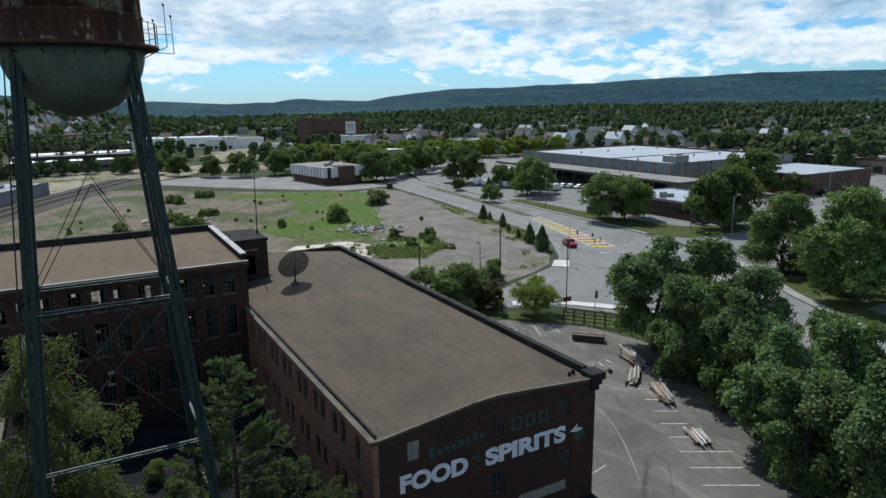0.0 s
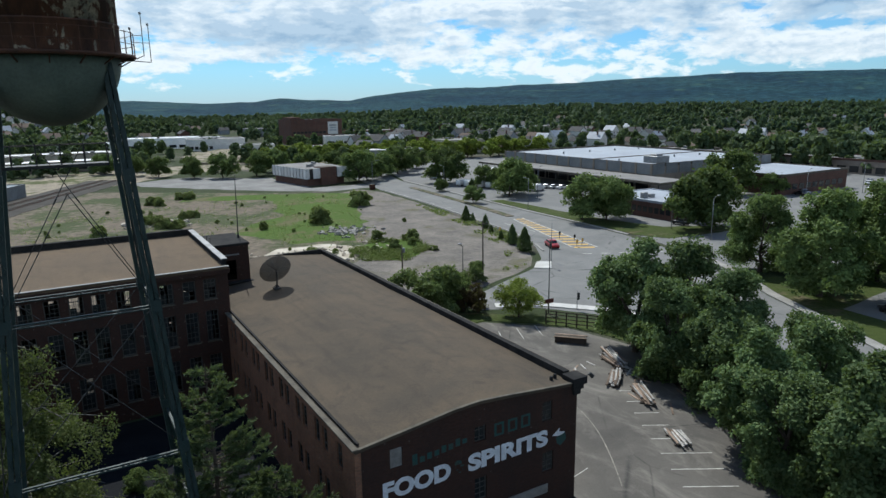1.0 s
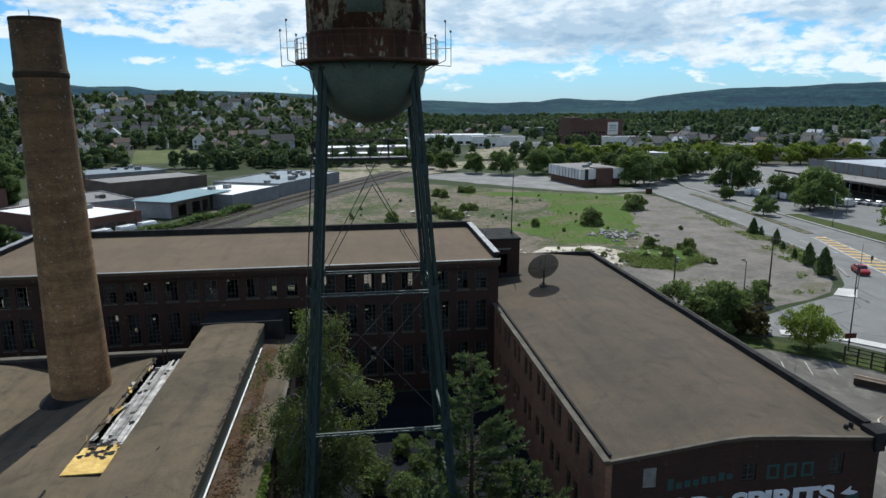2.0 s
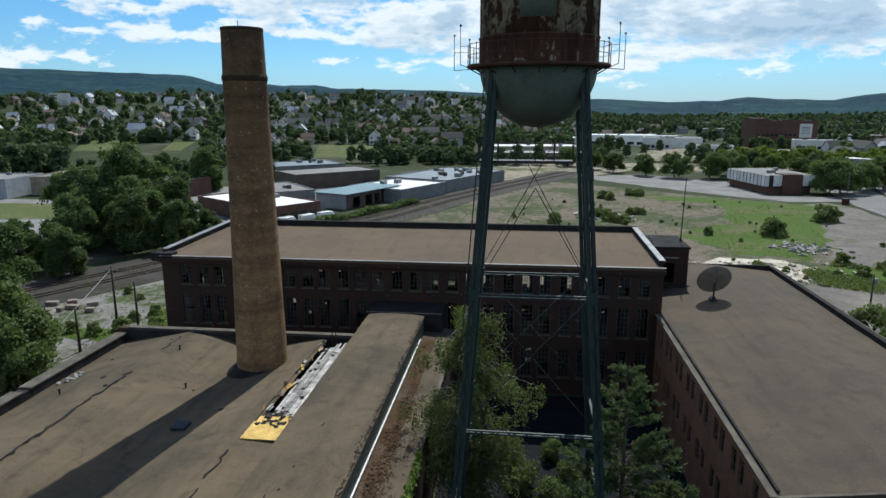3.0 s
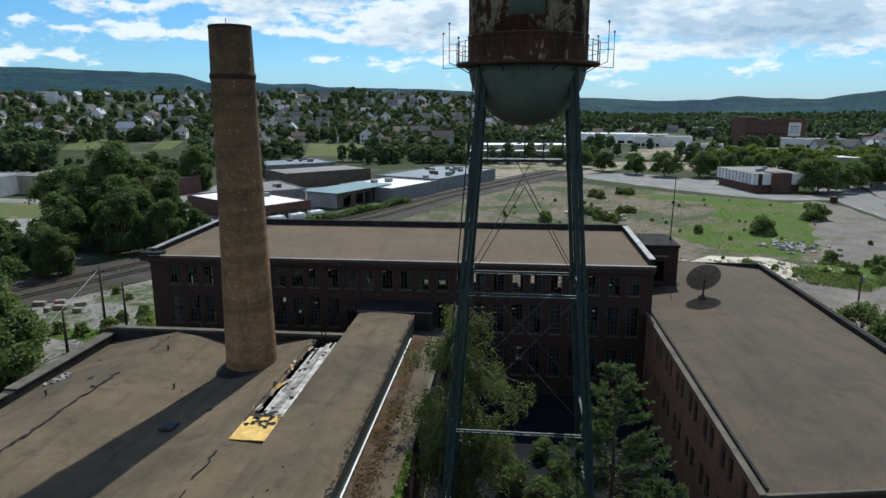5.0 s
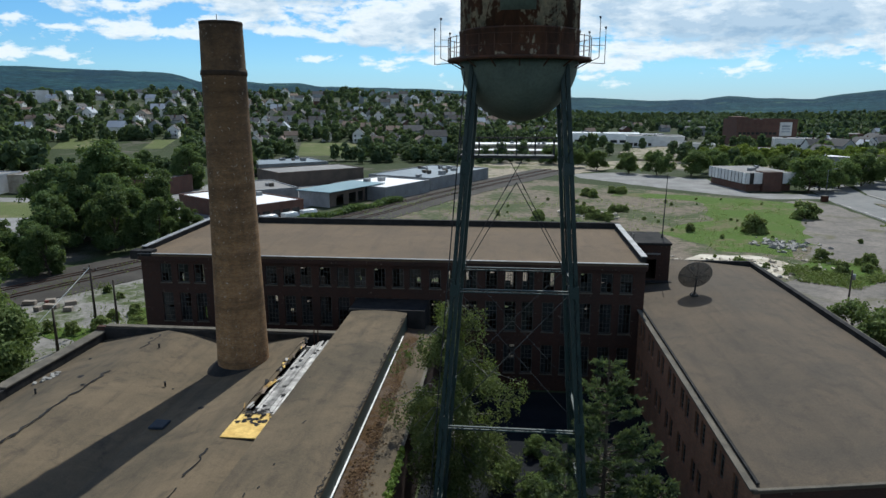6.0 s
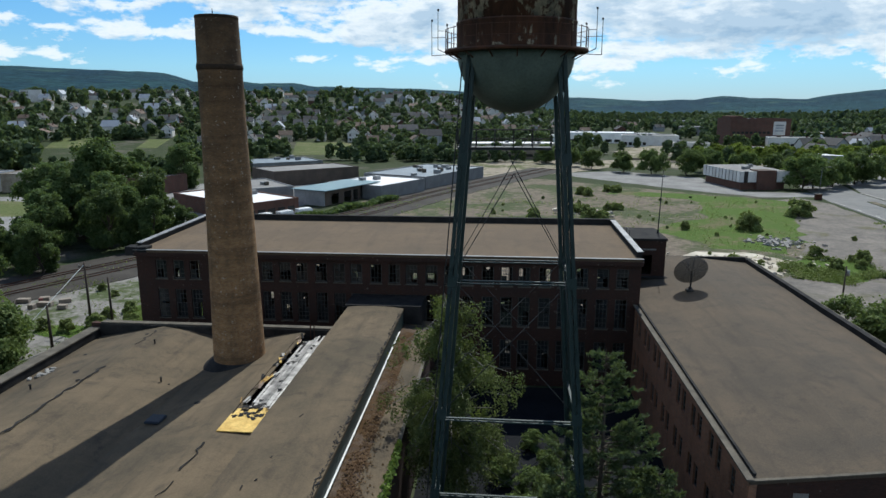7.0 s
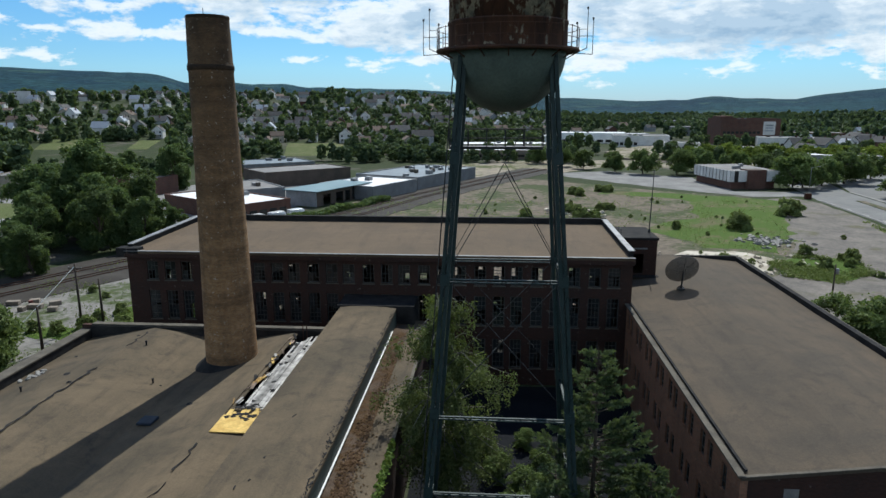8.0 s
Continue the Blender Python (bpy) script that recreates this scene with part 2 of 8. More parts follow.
def rust_mat(name, bare=0.496):
    """Peeling dark paint over rusted steel plate, running down in streaks."""
    m = material(name)
    n = Nodes(m)
    v = coords(n)
    tall = n.add("ShaderNodeMapping", Vector=v)
    tall.inputs["Scale"].default_value = (1.0, 1.0, 0.3)
    run = n.noise(tall.outputs[0], 1.4, 7, 0.66, 0.3)
    flake = n.noise(v, 0.9, 8, 0.7, 0.5)
    rust = n.mix(n.ramp(run, (0.35, 0.0), (0.7, 1.0)), (0.026, 0.014, 0.010), (0.105, 0.044, 0.022))
    both = n.maths("ADD", n.maths("MULTIPLY", flake, 0.55), n.maths("MULTIPLY", run, 0.45))
    paint = n.mix(n.ramp(n.noise(v, 2.2, 5, 0.7), (0.4, 0.0), (0.6, 1.0)), (0.33, 0.28, 0.20), (0.13, 0.13, 0.105))
    col = n.mix(n.ramp(both, (bare, 0.0), (bare + 0.024, 0.9)), rust, paint)
    n.finish(col, 0.8, 0.1, n.bump(n.maths("ADD", flake, run), 0.4, 0.03), 0.3)
    return m


def wire_mesh_mat(name, colour, gaps):
    """Expanded metal: fine openings that let part of the light through."""
    m = material(name)
    n = Nodes(m)
    n.finish(n.mix(n.noise(coords(n), 2.0, 4), colour, tuple(c * 0.7 for c in colour)), 0.7, 0.2, None, 0.3)
    solid = [k for k in m.node_tree.nodes if k.type == "BSDF_PRINCIPLED"][0]
    out = [k for k in m.node_tree.nodes if k.type == "OUTPUT_MATERIAL"][0]
    mx = n.add("ShaderNodeMixShader", Fac=gaps)
    n.link(solid.outputs[0], mx.inputs[1]), n.link(n.add("ShaderNodeBsdfTransparent").outputs[0], mx.inputs[2])
    n.link(mx.outputs[0], out.inputs[0])
    return m


def glass_mat(name, tint=(0.016, 0.020, 0.022), rough=0.12):
    m = material(name)
    n = Nodes(m)
    dirt = n.noise(coords(n), 2.0, 5, 0.7)
    n.finish(n.mix(n.ramp(dirt, (0.4, 0.0), (0.75, 0.5)), tint, (0.05, 0.05, 0.046)), rough, 0.0, None, 0.4)
    return m


M = {}
# Shade is in this brick's colour, bounced light in the next: dark fronts, lighter sides.
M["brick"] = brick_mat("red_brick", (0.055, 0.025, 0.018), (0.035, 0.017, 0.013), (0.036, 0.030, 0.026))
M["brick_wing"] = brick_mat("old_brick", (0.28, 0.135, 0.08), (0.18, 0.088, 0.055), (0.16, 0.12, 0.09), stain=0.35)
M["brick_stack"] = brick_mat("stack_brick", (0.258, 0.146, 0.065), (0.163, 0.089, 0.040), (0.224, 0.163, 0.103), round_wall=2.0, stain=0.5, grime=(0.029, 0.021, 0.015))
M["brick_far"] = brick_mat("far_brick", (0.135, 0.065, 0.050), (0.100, 0.050, 0.038), (0.10, 0.08, 0.068), stain=0.35)
M["roof"] = roof_mat("built_up_roof", (0.090, 0.069, 0.048), (0.062, 0.051, 0.039), (0.040, 0.034, 0.028))
M["roof_mill"] = roof_mat("mill_roofing", (0.120, 0.086, 0.055), (0.095, 0.070, 0.047), (0.062, 0.048, 0.035))
M["roof_low"] = roof_mat("low_roofing", (0.122, 0.092, 0.058), (0.071, 0.057, 0.038), (0.031, 0.026, 0.021))
M["soot_brick"] = plain("sooty_brick", (0.030, 0.023, 0.018), (0.062, 0.042, 0.027), 1.5, 7, 0.95, bump=0.5, spec=0.1)
M["tar"] = plain("tar_flashing", (0.017, 0.017, 0.018), (0.034, 0.033, 0.032), 0.8, 10, 0.9, spec=0.08)
M["coping"] = plain("weathered_coping", (0.125, 0.110, 0.088), (0.070, 0.063, 0.052), 0.7, 12, 0.85, spec=0.15)
M["metal_edge"] = plain("grey_metal_edging", (0.20, 0.20, 0.195), (0.12, 0.12, 0.12), 0.5, 10, 0.6, 0.1)
# Grey coping made paler: its bright highlight is put into the colour.
M["lit_edge"] = plain("pale_metal_coping", (0.24, 0.24, 0.245), (0.13, 0.13, 0.135), 0.8, 10, 0.55, 0.2)
M["white_metal"] = plain("white_flashing", (0.8, 0.8, 0.78), (0.62, 0.62, 0.6), 0.8, 10, 0.4)
M["frame_dark"] = plain("old_window_paint", (0.039, 0.041, 0.039), (0.078, 0.076, 0.070), 1.5, 20, 0.7)
M["glass"] = glass_mat("dirty_glass")
# Shade inside buildings and openings is put into this near-black colour.
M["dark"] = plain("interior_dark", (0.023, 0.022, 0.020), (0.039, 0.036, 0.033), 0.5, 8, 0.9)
M["board"] = plain("window_board", (0.234, 0.226, 0.211), (0.140, 0.133, 0.125), 1.0, 12, 0.85)
M["green_steel"] = plain("green_painted_steel", (0.011, 0.027, 0.027), (0.020, 0.034, 0.033), 0.8, 9, 0.55, 0.0, 0.2)
M["tank_green"] = plain("pale_green_tank_paint", (0.094, 0.121, 0.101), (0.062, 0.082, 0.070), 0.5, 8, 0.6)
M["rust"] = rust_mat("rusted_tank_plate")
M["rust_ring"] = rust_mat("rusted_ring_plate", 0.56)
M["rust_dark"] = plain("dark_rusted_plate", (0.080, 0.034, 0.019), (0.034, 0.020, 0.014), 1.2, 9, 0.85)
M["rust_flat"] = plain("rusted_steel", (0.078, 0.027, 0.014), (0.031, 0.016, 0.011), 0.9, 9, 0.85)
M["steel_dark"] = plain("dark_steel", (0.023, 0.025, 0.027), (0.043, 0.043, 0.043), 1.0, 12, 0.55, 0.3)
M["steel_grey"] = plain("galvanised_steel", (0.250, 0.257, 0.265), (0.172, 0.176, 0.179), 1.0, 12, 0.45, 0.4)
M["wood_grey"] = plain("weathered_deck_boards", (0.46, 0.44, 0.41), (0.20, 0.19, 0.18), 1.4, 9, 0.9, vary=0.4)
M["wood_tan"] = plain("weathered_timber", (0.25, 0.185, 0.14), (0.12, 0.088, 0.066), 1.0, 9, 0.9, vary=0.5)
# Far foliage leans blue: a little distance haze is put into both leaf colours.
M["leaf_far"] = leaf_mat("far_leaves", (0.036, 0.064, 0.037), (0.085, 0.121, 0.062), 0.0, 0.5)
M["leaf_wood"] = leaf_mat("valley_leaves", (0.034, 0.064, 0.045), (0.076, 0.115, 0.070), 0.0, 0.35)
# Dark soil and litter, with the tree shade put into the colour too.
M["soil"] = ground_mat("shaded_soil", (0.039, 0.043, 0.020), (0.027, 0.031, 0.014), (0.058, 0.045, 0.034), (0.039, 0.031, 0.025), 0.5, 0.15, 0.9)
M["pole_wood"] = plain("tarred_pole", (0.043, 0.033, 0.027), (0.066, 0.053, 0.043), 1.0, 9, 0.9)
M["yellow"] = plain("yellow_insulation_board", (0.66, 0.46, 0.15), (0.45, 0.29, 0.08), 1.1, 5, 0.9)
M["yellow_dull"] = plain("stained_insulation", (0.328, 0.195, 0.055), (0.218, 0.133, 0.047), 0.9, 6, 0.9)
M["dish_mesh"] = wire_mesh_mat("grey_dish_mesh", (0.105, 0.100, 0.094), 0.36)
M["debris"] = ground_mat("rusty_roof_debris", (0.047, 0.027, 0.012), (0.078, 0.047, 0.023), (0.066, 0.047, 0.035), (0.109, 0.082, 0.062), 0.48, 0.3, 1.6)
M["paint_white"] = plain("white_wall_paint", (0.66, 0.68, 0.72), (0.52, 0.54, 0.58), 1.4, 10, 0.8)
M["paint_green"] = plain("faded_green_paint", (0.016, 0.066, 0.062), (0.039, 0.055, 0.047), 2.0, 10, 0.8, lo=0.4, hi=0.7)
M["line_white"] = plain("worn_white_line_paint", (0.55, 0.54, 0.5), (0.26, 0.25, 0.23), 1.6, 10, 0.8)
M["line_pale"] = plain("faded_line_paint", (0.285, 0.265, 0.225), (0.110, 0.102, 0.090), 1.2, 10, 0.85)
M["line_yellow"] = plain("worn_yellow_line_paint", (0.62, 0.38, 0.07), (0.42, 0.29, 0.12), 1.2, 10, 0.8)
M["asphalt"] = asphalt_mat("lot_asphalt", (0.075, 0.070, 0.064), (0.119, 0.110, 0.098), wear=0.45)
# Near-black: the courtyard's shade is put into its dark ground colour.
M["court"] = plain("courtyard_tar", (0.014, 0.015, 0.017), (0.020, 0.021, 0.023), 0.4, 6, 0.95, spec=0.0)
M["road"] = asphalt_mat("road_asphalt", (0.136, 0.136, 0.134), (0.180, 0.180, 0.175), wear=0.15)
M["old_lot"] = ground_mat("broken_lot_paving", (0.110, 0.110, 0.062), (0.125, 0.112, 0.082), (0.190, 0.170, 0.150), (0.115, 0.106, 0.097), 0.56, 0.06, 0.16)
M["concrete"] = plain("pale_concrete", (0.281, 0.270, 0.253), (0.196, 0.190, 0.176), 0.4, 8, 0.9)
M["concrete_new"] = plain("clean_white_concrete", (0.52, 0.51, 0.49), (0.40, 0.39, 0.37), 0.4, 8, 0.9)
M["sandy"] = ground_mat("dry_sandy_ground", (0.09, 0.10, 0.042), (0.065, 0.078, 0.03), (0.29, 0.25, 0.19), (0.20, 0.175, 0.14), 0.53, 0.05, 0.3)
M["sand"] = plain("pale_concrete_rubble", (0.500, 0.455, 0.380), (0.320, 0.280, 0.220), 0.25, 3, 0.95, lo=0.4, hi=0.6)
M["gravel"] = plain("grey_gravel", (0.216, 0.212, 0.205), (0.140, 0.137, 0.132), 0.14, 2.2, 0.95)
M["rubble_yard"] = ground_mat("rubble_yard", (0.078, 0.096, 0.041), (0.055, 0.070, 0.030), (0.222, 0.211, 0.194), (0.150, 0.142, 0.130), 0.53, 0.10, 0.5)
M["ballast"] = plain("rail_ballast", (0.026, 0.022, 0.018), (0.048, 0.042, 0.036), 0.15, 3, 0.95)
M["field"] = ground_mat("vacant_field", (0.067, 0.083, 0.036), (0.048, 0.060, 0.028), (0.163, 0.136, 0.105), (0.112, 0.093, 0.072), 0.505, 0.05, 0.45)
M["meadow"] = ground_mat("green_weeds", (0.074, 0.120, 0.021), (0.048, 0.082, 0.015), (0.126, 0.113, 0.061), (0.083, 0.086, 0.038), 0.45, 0.06, 0.6)
# Lighter copy of the mown grass, with sunlight put into its colour.
M["sunlit_lawn"] = ground_mat("sunlit_grass", (0.098, 0.116, 0.042), (0.072, 0.090, 0.032), (0.140, 0.134, 0.070), (0.108, 0.110, 0.054), 0.45, 0.06, 0.4)
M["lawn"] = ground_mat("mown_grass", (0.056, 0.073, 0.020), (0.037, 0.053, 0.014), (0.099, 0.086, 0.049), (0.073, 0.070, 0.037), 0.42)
M["terrain"] = ground_mat("valley_ground", (0.041, 0.053, 0.022), (0.028, 0.039, 0.017), (0.094, 0.086, 0.070), (0.070, 0.066, 0.051), 0.44, 0.012, 0.08)
# Distance haze is put into these blue base colours.
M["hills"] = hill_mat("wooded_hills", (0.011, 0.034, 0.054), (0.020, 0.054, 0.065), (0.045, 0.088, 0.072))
M["bark"] = plain("bark", (0.055, 0.043, 0.033), (0.086, 0.070, 0.055), 2.0, 12, 0.95)
M["bark_pale"] = plain("pale_birch_bark", (0.234, 0.218, 0.195), (0.094, 0.082, 0.070), 2.0, 12, 0.9)
M["leaf_maple"] = leaf_mat("maple_leaves", (0.065, 0.112, 0.044), (0.156, 0.212, 0.091))
M["leaf_locust"] = leaf_mat("locust_leaves", (0.069, 0.107, 0.035), (0.138, 0.188, 0.066))
M["leaf_lime"] = leaf_mat("bright_leaves", (0.135, 0.18, 0.028), (0.21, 0.26, 0.05))
M["leaf_birch"] = leaf_mat("birch_leaves", (0.053, 0.070, 0.024), (0.115, 0.132, 0.051))
M["needle"] = leaf_mat("pine_needles", (0.047, 0.070, 0.034), (0.090, 0.115, 0.058))
M["leaf_dark"] = leaf_mat("woodland_leaves", (0.054, 0.091, 0.035), (0.116, 0.160, 0.060))
M["scrub"] = leaf_mat("scrub_leaves", (0.130, 0.172, 0.055), (0.235, 0.270, 0.105))
M["leaf_yard"] = leaf_mat("yard_leaves", (0.085, 0.128, 0.040), (0.170, 0.215, 0.080))
M["weed"] = leaf_mat("weeds", (0.105, 0.145, 0.038), (0.185, 0.215, 0.075))
M["ivy"] = leaf_mat("ivy_leaves", (0.085, 0.140, 0.026), (0.150, 0.210, 0.050))
M["red_leaf"] = leaf_mat("reddish_leaves", (0.058, 0.035, 0.022), (0.086, 0.058, 0.031))
M["litter"] = leaf_mat("dead_leaves", (0.070, 0.036, 0.018), (0.125, 0.075, 0.040))
M["rubber"] = plain("tyre_rubber", (0.014, 0.014, 0.014), (0.023, 0.023, 0.023), 2, 12, 0.85)
M["car_glass"] = glass_mat("car_glass", (0.012, 0.014, 0.016), 0.05)
M["wall_white"] = plain("white_siding", (0.66, 0.655, 0.64), (0.54, 0.535, 0.52), 0.3, 6, 0.8, vary=0.12)
M["shed_white"] = plain("white_shed_wall", (0.82, 0.82, 0.81), (0.70, 0.70, 0.69), 0.2, 6, 0.7)
M["wall_cream"] = plain("cream_siding", (0.390, 0.359, 0.296), (0.312, 0.289, 0.234), 0.3, 6, 0.8, vary=0.15)
M["hall_cream"] = plain("stained_cream_wall", (0.30, 0.27, 0.215), (0.175, 0.14, 0.105), 0.35, 6, 0.9)
M["wall_grey"] = plain("grey_siding", (0.30, 0.32, 0.34), (0.22, 0.235, 0.25), 0.3, 6, 0.8, vary=0.2)
M["shingle_dark"] = plain("dark_shingles", (0.058, 0.058, 0.062), (0.086, 0.084, 0.082), 0.6, 5, 0.9, vary=0.3)
M["shingle_brown"] = plain("brown_shingles", (0.094, 0.066, 0.051), (0.125, 0.094, 0.074), 0.6, 5, 0.9, vary=0.3)
M["membrane_white"] = plain("white_roof_membrane", (0.72, 0.72, 0.72), (0.60, 0.60, 0.61), 0.15, 4, 0.7)
M["roof_bluegrey"] = plain("blue_grey_metal_roof", (0.150, 0.185, 0.215), (0.110, 0.140, 0.168), 0.12, 4, 0.6)
M["roof_teal"] = plain("blue_green_metal_roof", (0.135, 0.225, 0.255), (0.105, 0.180, 0.210), 0.12, 4, 0.5)
M["shed_brown"] = plain("dark_brown_sheeting", (0.105, 0.082, 0.066), (0.070, 0.057, 0.048), 0.3, 5, 0.8)
M["roof_paleblue"] = plain("pale_grey_roof", (0.312, 0.343, 0.390), (0.257, 0.281, 0.320), 0.08, 4, 0.6)
M["roof_grey"] = plain("grey_gravel_roof", (0.211, 0.203, 0.195), (0.156, 0.152, 0.148), 0.12, 4, 0.9)
M["block_tan"] = plain("tan_block_wall", (0.257, 0.218, 0.179), (0.195, 0.164, 0.136), 0.3, 5, 0.9)
M["metal_wall"] = plain("pale_metal_wall", (0.190, 0.202, 0.210), (0.135, 0.143, 0.150), 0.3, 5, 0.6)
M["red_sign"] = plain("red_paint", (0.120, 0.026, 0.020), (0.085, 0.020, 0.016), 1, 9, 0.6)
for tone, c in (("red", (0.30, 0.012, 0.018)), ("white", (0.70, 0.70, 0.70)), ("silver", (0.38, 0.39, 0.40)), ("black", (0.018, 0.018, 0.02)), ("blue", (0.03, 0.06, 0.15))):
    M["car_" + tone] = plain(tone + "_car_paint", c, tuple(v * 0.85 for v in c), 1.0, 6, 0.28, 0.2, 0.03, spec=0.5)

# ---- shapes ----
def part(name, bm, mat, parent=None, label="", smooth=False, local=False):
    """One mesh object from a bmesh, given in world metres (or, with local, in its parent's own)."""
    me = bpy.data.meshes.new(name)
    bm.to_mesh(me)
    bm.free()
    me.materials.append(mat)
    if smooth:
        me.shade_smooth()
    ob = new(name, me)
    if parent is not None:
        ob.parent = parent
        if not local:
            ob.matrix_parent_inverse = base_of(parent).inverted()
    if label:
        ob["label"] = label
    return ob


def base_of(ob):
    """The world pose of a thing or part, worked out from its parents."""
    m = ob.matrix_basis.copy()
    if ob.parent is not None:
        m = base_of(ob.parent) @ ob.matrix_parent_inverse @ m
    return m


def thing(name, x, y, z, label, category, group="", kind="", turn=0.0):
    ob = new(name)
    ob.empty_display_size = 0.3
    ob.matrix_basis = pose(x, y, z, 0, 0, turn)
    return tagged(ob, label, category, group, kind)


def shared(name, me, parent, m=None, label=""):
    """A part that shares its mesh with alike parts, at a pose in its parent's own metres."""
    ob = new(name, me)
    ob.parent = parent
    if m is not None:
        ob.matrix_basis = m
    if label:
        ob["label"] = label
    return ob


def mesh_of(name, bm, mat, smooth=False):
    me = bpy.data.meshes.new(name)
    bm.to_mesh(me)
    bm.free()
    me.materials.append(mat)
    if smooth:
        me.shade_smooth()
    return me


def box(bm, x0, x1, y0, y1, z0, z1, m=None):
    c = [Vector(p) for p in ((x0, y0, z0), (x1, y0, z0), (x1, y1, z0), (x0, y1, z0), (x0, y0, z1), (x1, y0, z1), (x1, y1, z1), (x0, y1, z1))]
    v = [bm.verts.new(m @ p if m else p) for p in c]
    for f in ((3, 2, 1, 0), (4, 5, 6, 7), (0, 1, 5, 4), (1, 2, 6, 5), (2, 3, 7, 6), (3, 0, 4, 7)):
        bm.faces.new([v[k] for k in f])
    return v


def boxes(*rows):
    bm = bmesh.new()
    for r in rows:
        box(bm, *r)
    return bm


def bevelled(bm, width=0.03, segments=1):
    bmesh.ops.bevel(bm, geom=bm.edges[:], offset=width, segments=segments, affect="EDGES", profile=0.5)
    return bm


def tube(bm, p, q, r0, r1=None, n=8, cap=True):
    """A tapered round bar from p to q."""
    p, q = Vector(p), Vector(q)
    r1 = r0 if r1 is None else r1
    d = (q - p).normalized()
    a = d.orthogonal().normalized()
    b = d.cross(a)
    rings = []
    for at, r in ((p, r0), (q, r1)):
        rings.append([bm.verts.new(at + r * (math.cos(k * 2 * math.pi / n) * a + math.sin(k * 2 * math.pi / n) * b)) for k in range(n)])
    for k in range(n):
        bm.faces.new((rings[0][k], rings[0][(k + 1) % n], rings[1][(k + 1) % n], rings[1][k]))
    if cap:
        bm.faces.new(rings[0][::-1]), bm.faces.new(rings[1])
    return bm


def lathe(bm, profile, n=32, cx=0.0, cy=0.0, cap=True):
    """A round body from (radius, height) pairs, from the bottom up."""
    rings = [[bm.verts.new((cx + r * math.cos(k * 2 * math.pi / n), cy + r * math.sin(k * 2 * math.pi / n), z)) for k in range(n)] for r, z in profile]
    for lo, hi in zip(rings, rings[1:]):
        for k in range(n):
            bm.faces.new((lo[k], lo[(k + 1) % n], hi[(k + 1) % n], hi[k]))
    if cap:
        bm.faces.new(rings[0][::-1]), bm.faces.new(rings[-1])
    return bm


def beam(bm, p, q, w, h):
    """A square-edged bar from p to q."""
    p, q = Vector(p), Vector(q)
    m = Matrix.Translation(p) @ (q - p).to_track_quat("X", "Z").to_matrix().to_4x4()
    box(bm, 0, (q - p).length, -w / 2, w / 2, -h / 2, h / 2, m)
    return bm


def ragged(outline, step=4.0, jig=0.8, seed=1):
    """An outline with its sides broken into short uneven steps."""
    rnd = random.Random(seed)
    out = []
    for (ax, ay), (bx_, by_) in zip(outline, outline[1:] + outline[:1]):
        k = max(1, int(math.hypot(bx_ - ax, by_ - ay) / step))
        for j in range(k):
            f = j / k
            out.append((ax + (bx_ - ax) * f + rnd.uniform(-jig, jig), ay + (by_ - ay) * f + rnd.uniform(-jig, jig)))
    return out


def slab(outline, z0, z1):
    """A flat piece of ground or paving with an edge of its own."""
    bm = bmesh.new()
    top = [bm.verts.new((x, y, z1)) for x, y in outline]
    low = [bm.verts.new((x, y, z0)) for x, y in outline]
    f = bm.faces.new(top)
    if f.normal.z == 0:
        f.normal_update()
    for k in range(len(top)):
        j = (k + 1) % len(top)
        bm.faces.new((top[j], top[k], low[k], low[j]))
    bmesh.ops.triangulate(bm, faces=[f])
    bmesh.ops.recalc_face_normals(bm, faces=bm.faces[:])
    return bm


def ground_piece(name, outline, mat, label, category, z1, z0=-0.3, step=0, jig=0.8, seed=1):
    if step:
        outline = ragged(outline, step, jig, seed)
    return tagged(part(name, slab(outline, z0, z1), mat), label, category, kind="structure")


def strip(line, width):
    """The outline of a band of some width along a line of points."""
    left, right = [], []
    for k, p in enumerate(line):
        a, b = Vector(line[max(k - 1, 0)]), Vector(line[min(k + 1, len(line) - 1)])
        d = (b - a).normalized()
        left.append((p[0] - d.y * width / 2, p[1] + d.x * width / 2))
        right.append((p[0] + d.y * width / 2, p[1] - d.x * width / 2))
    return left + right[::-1]


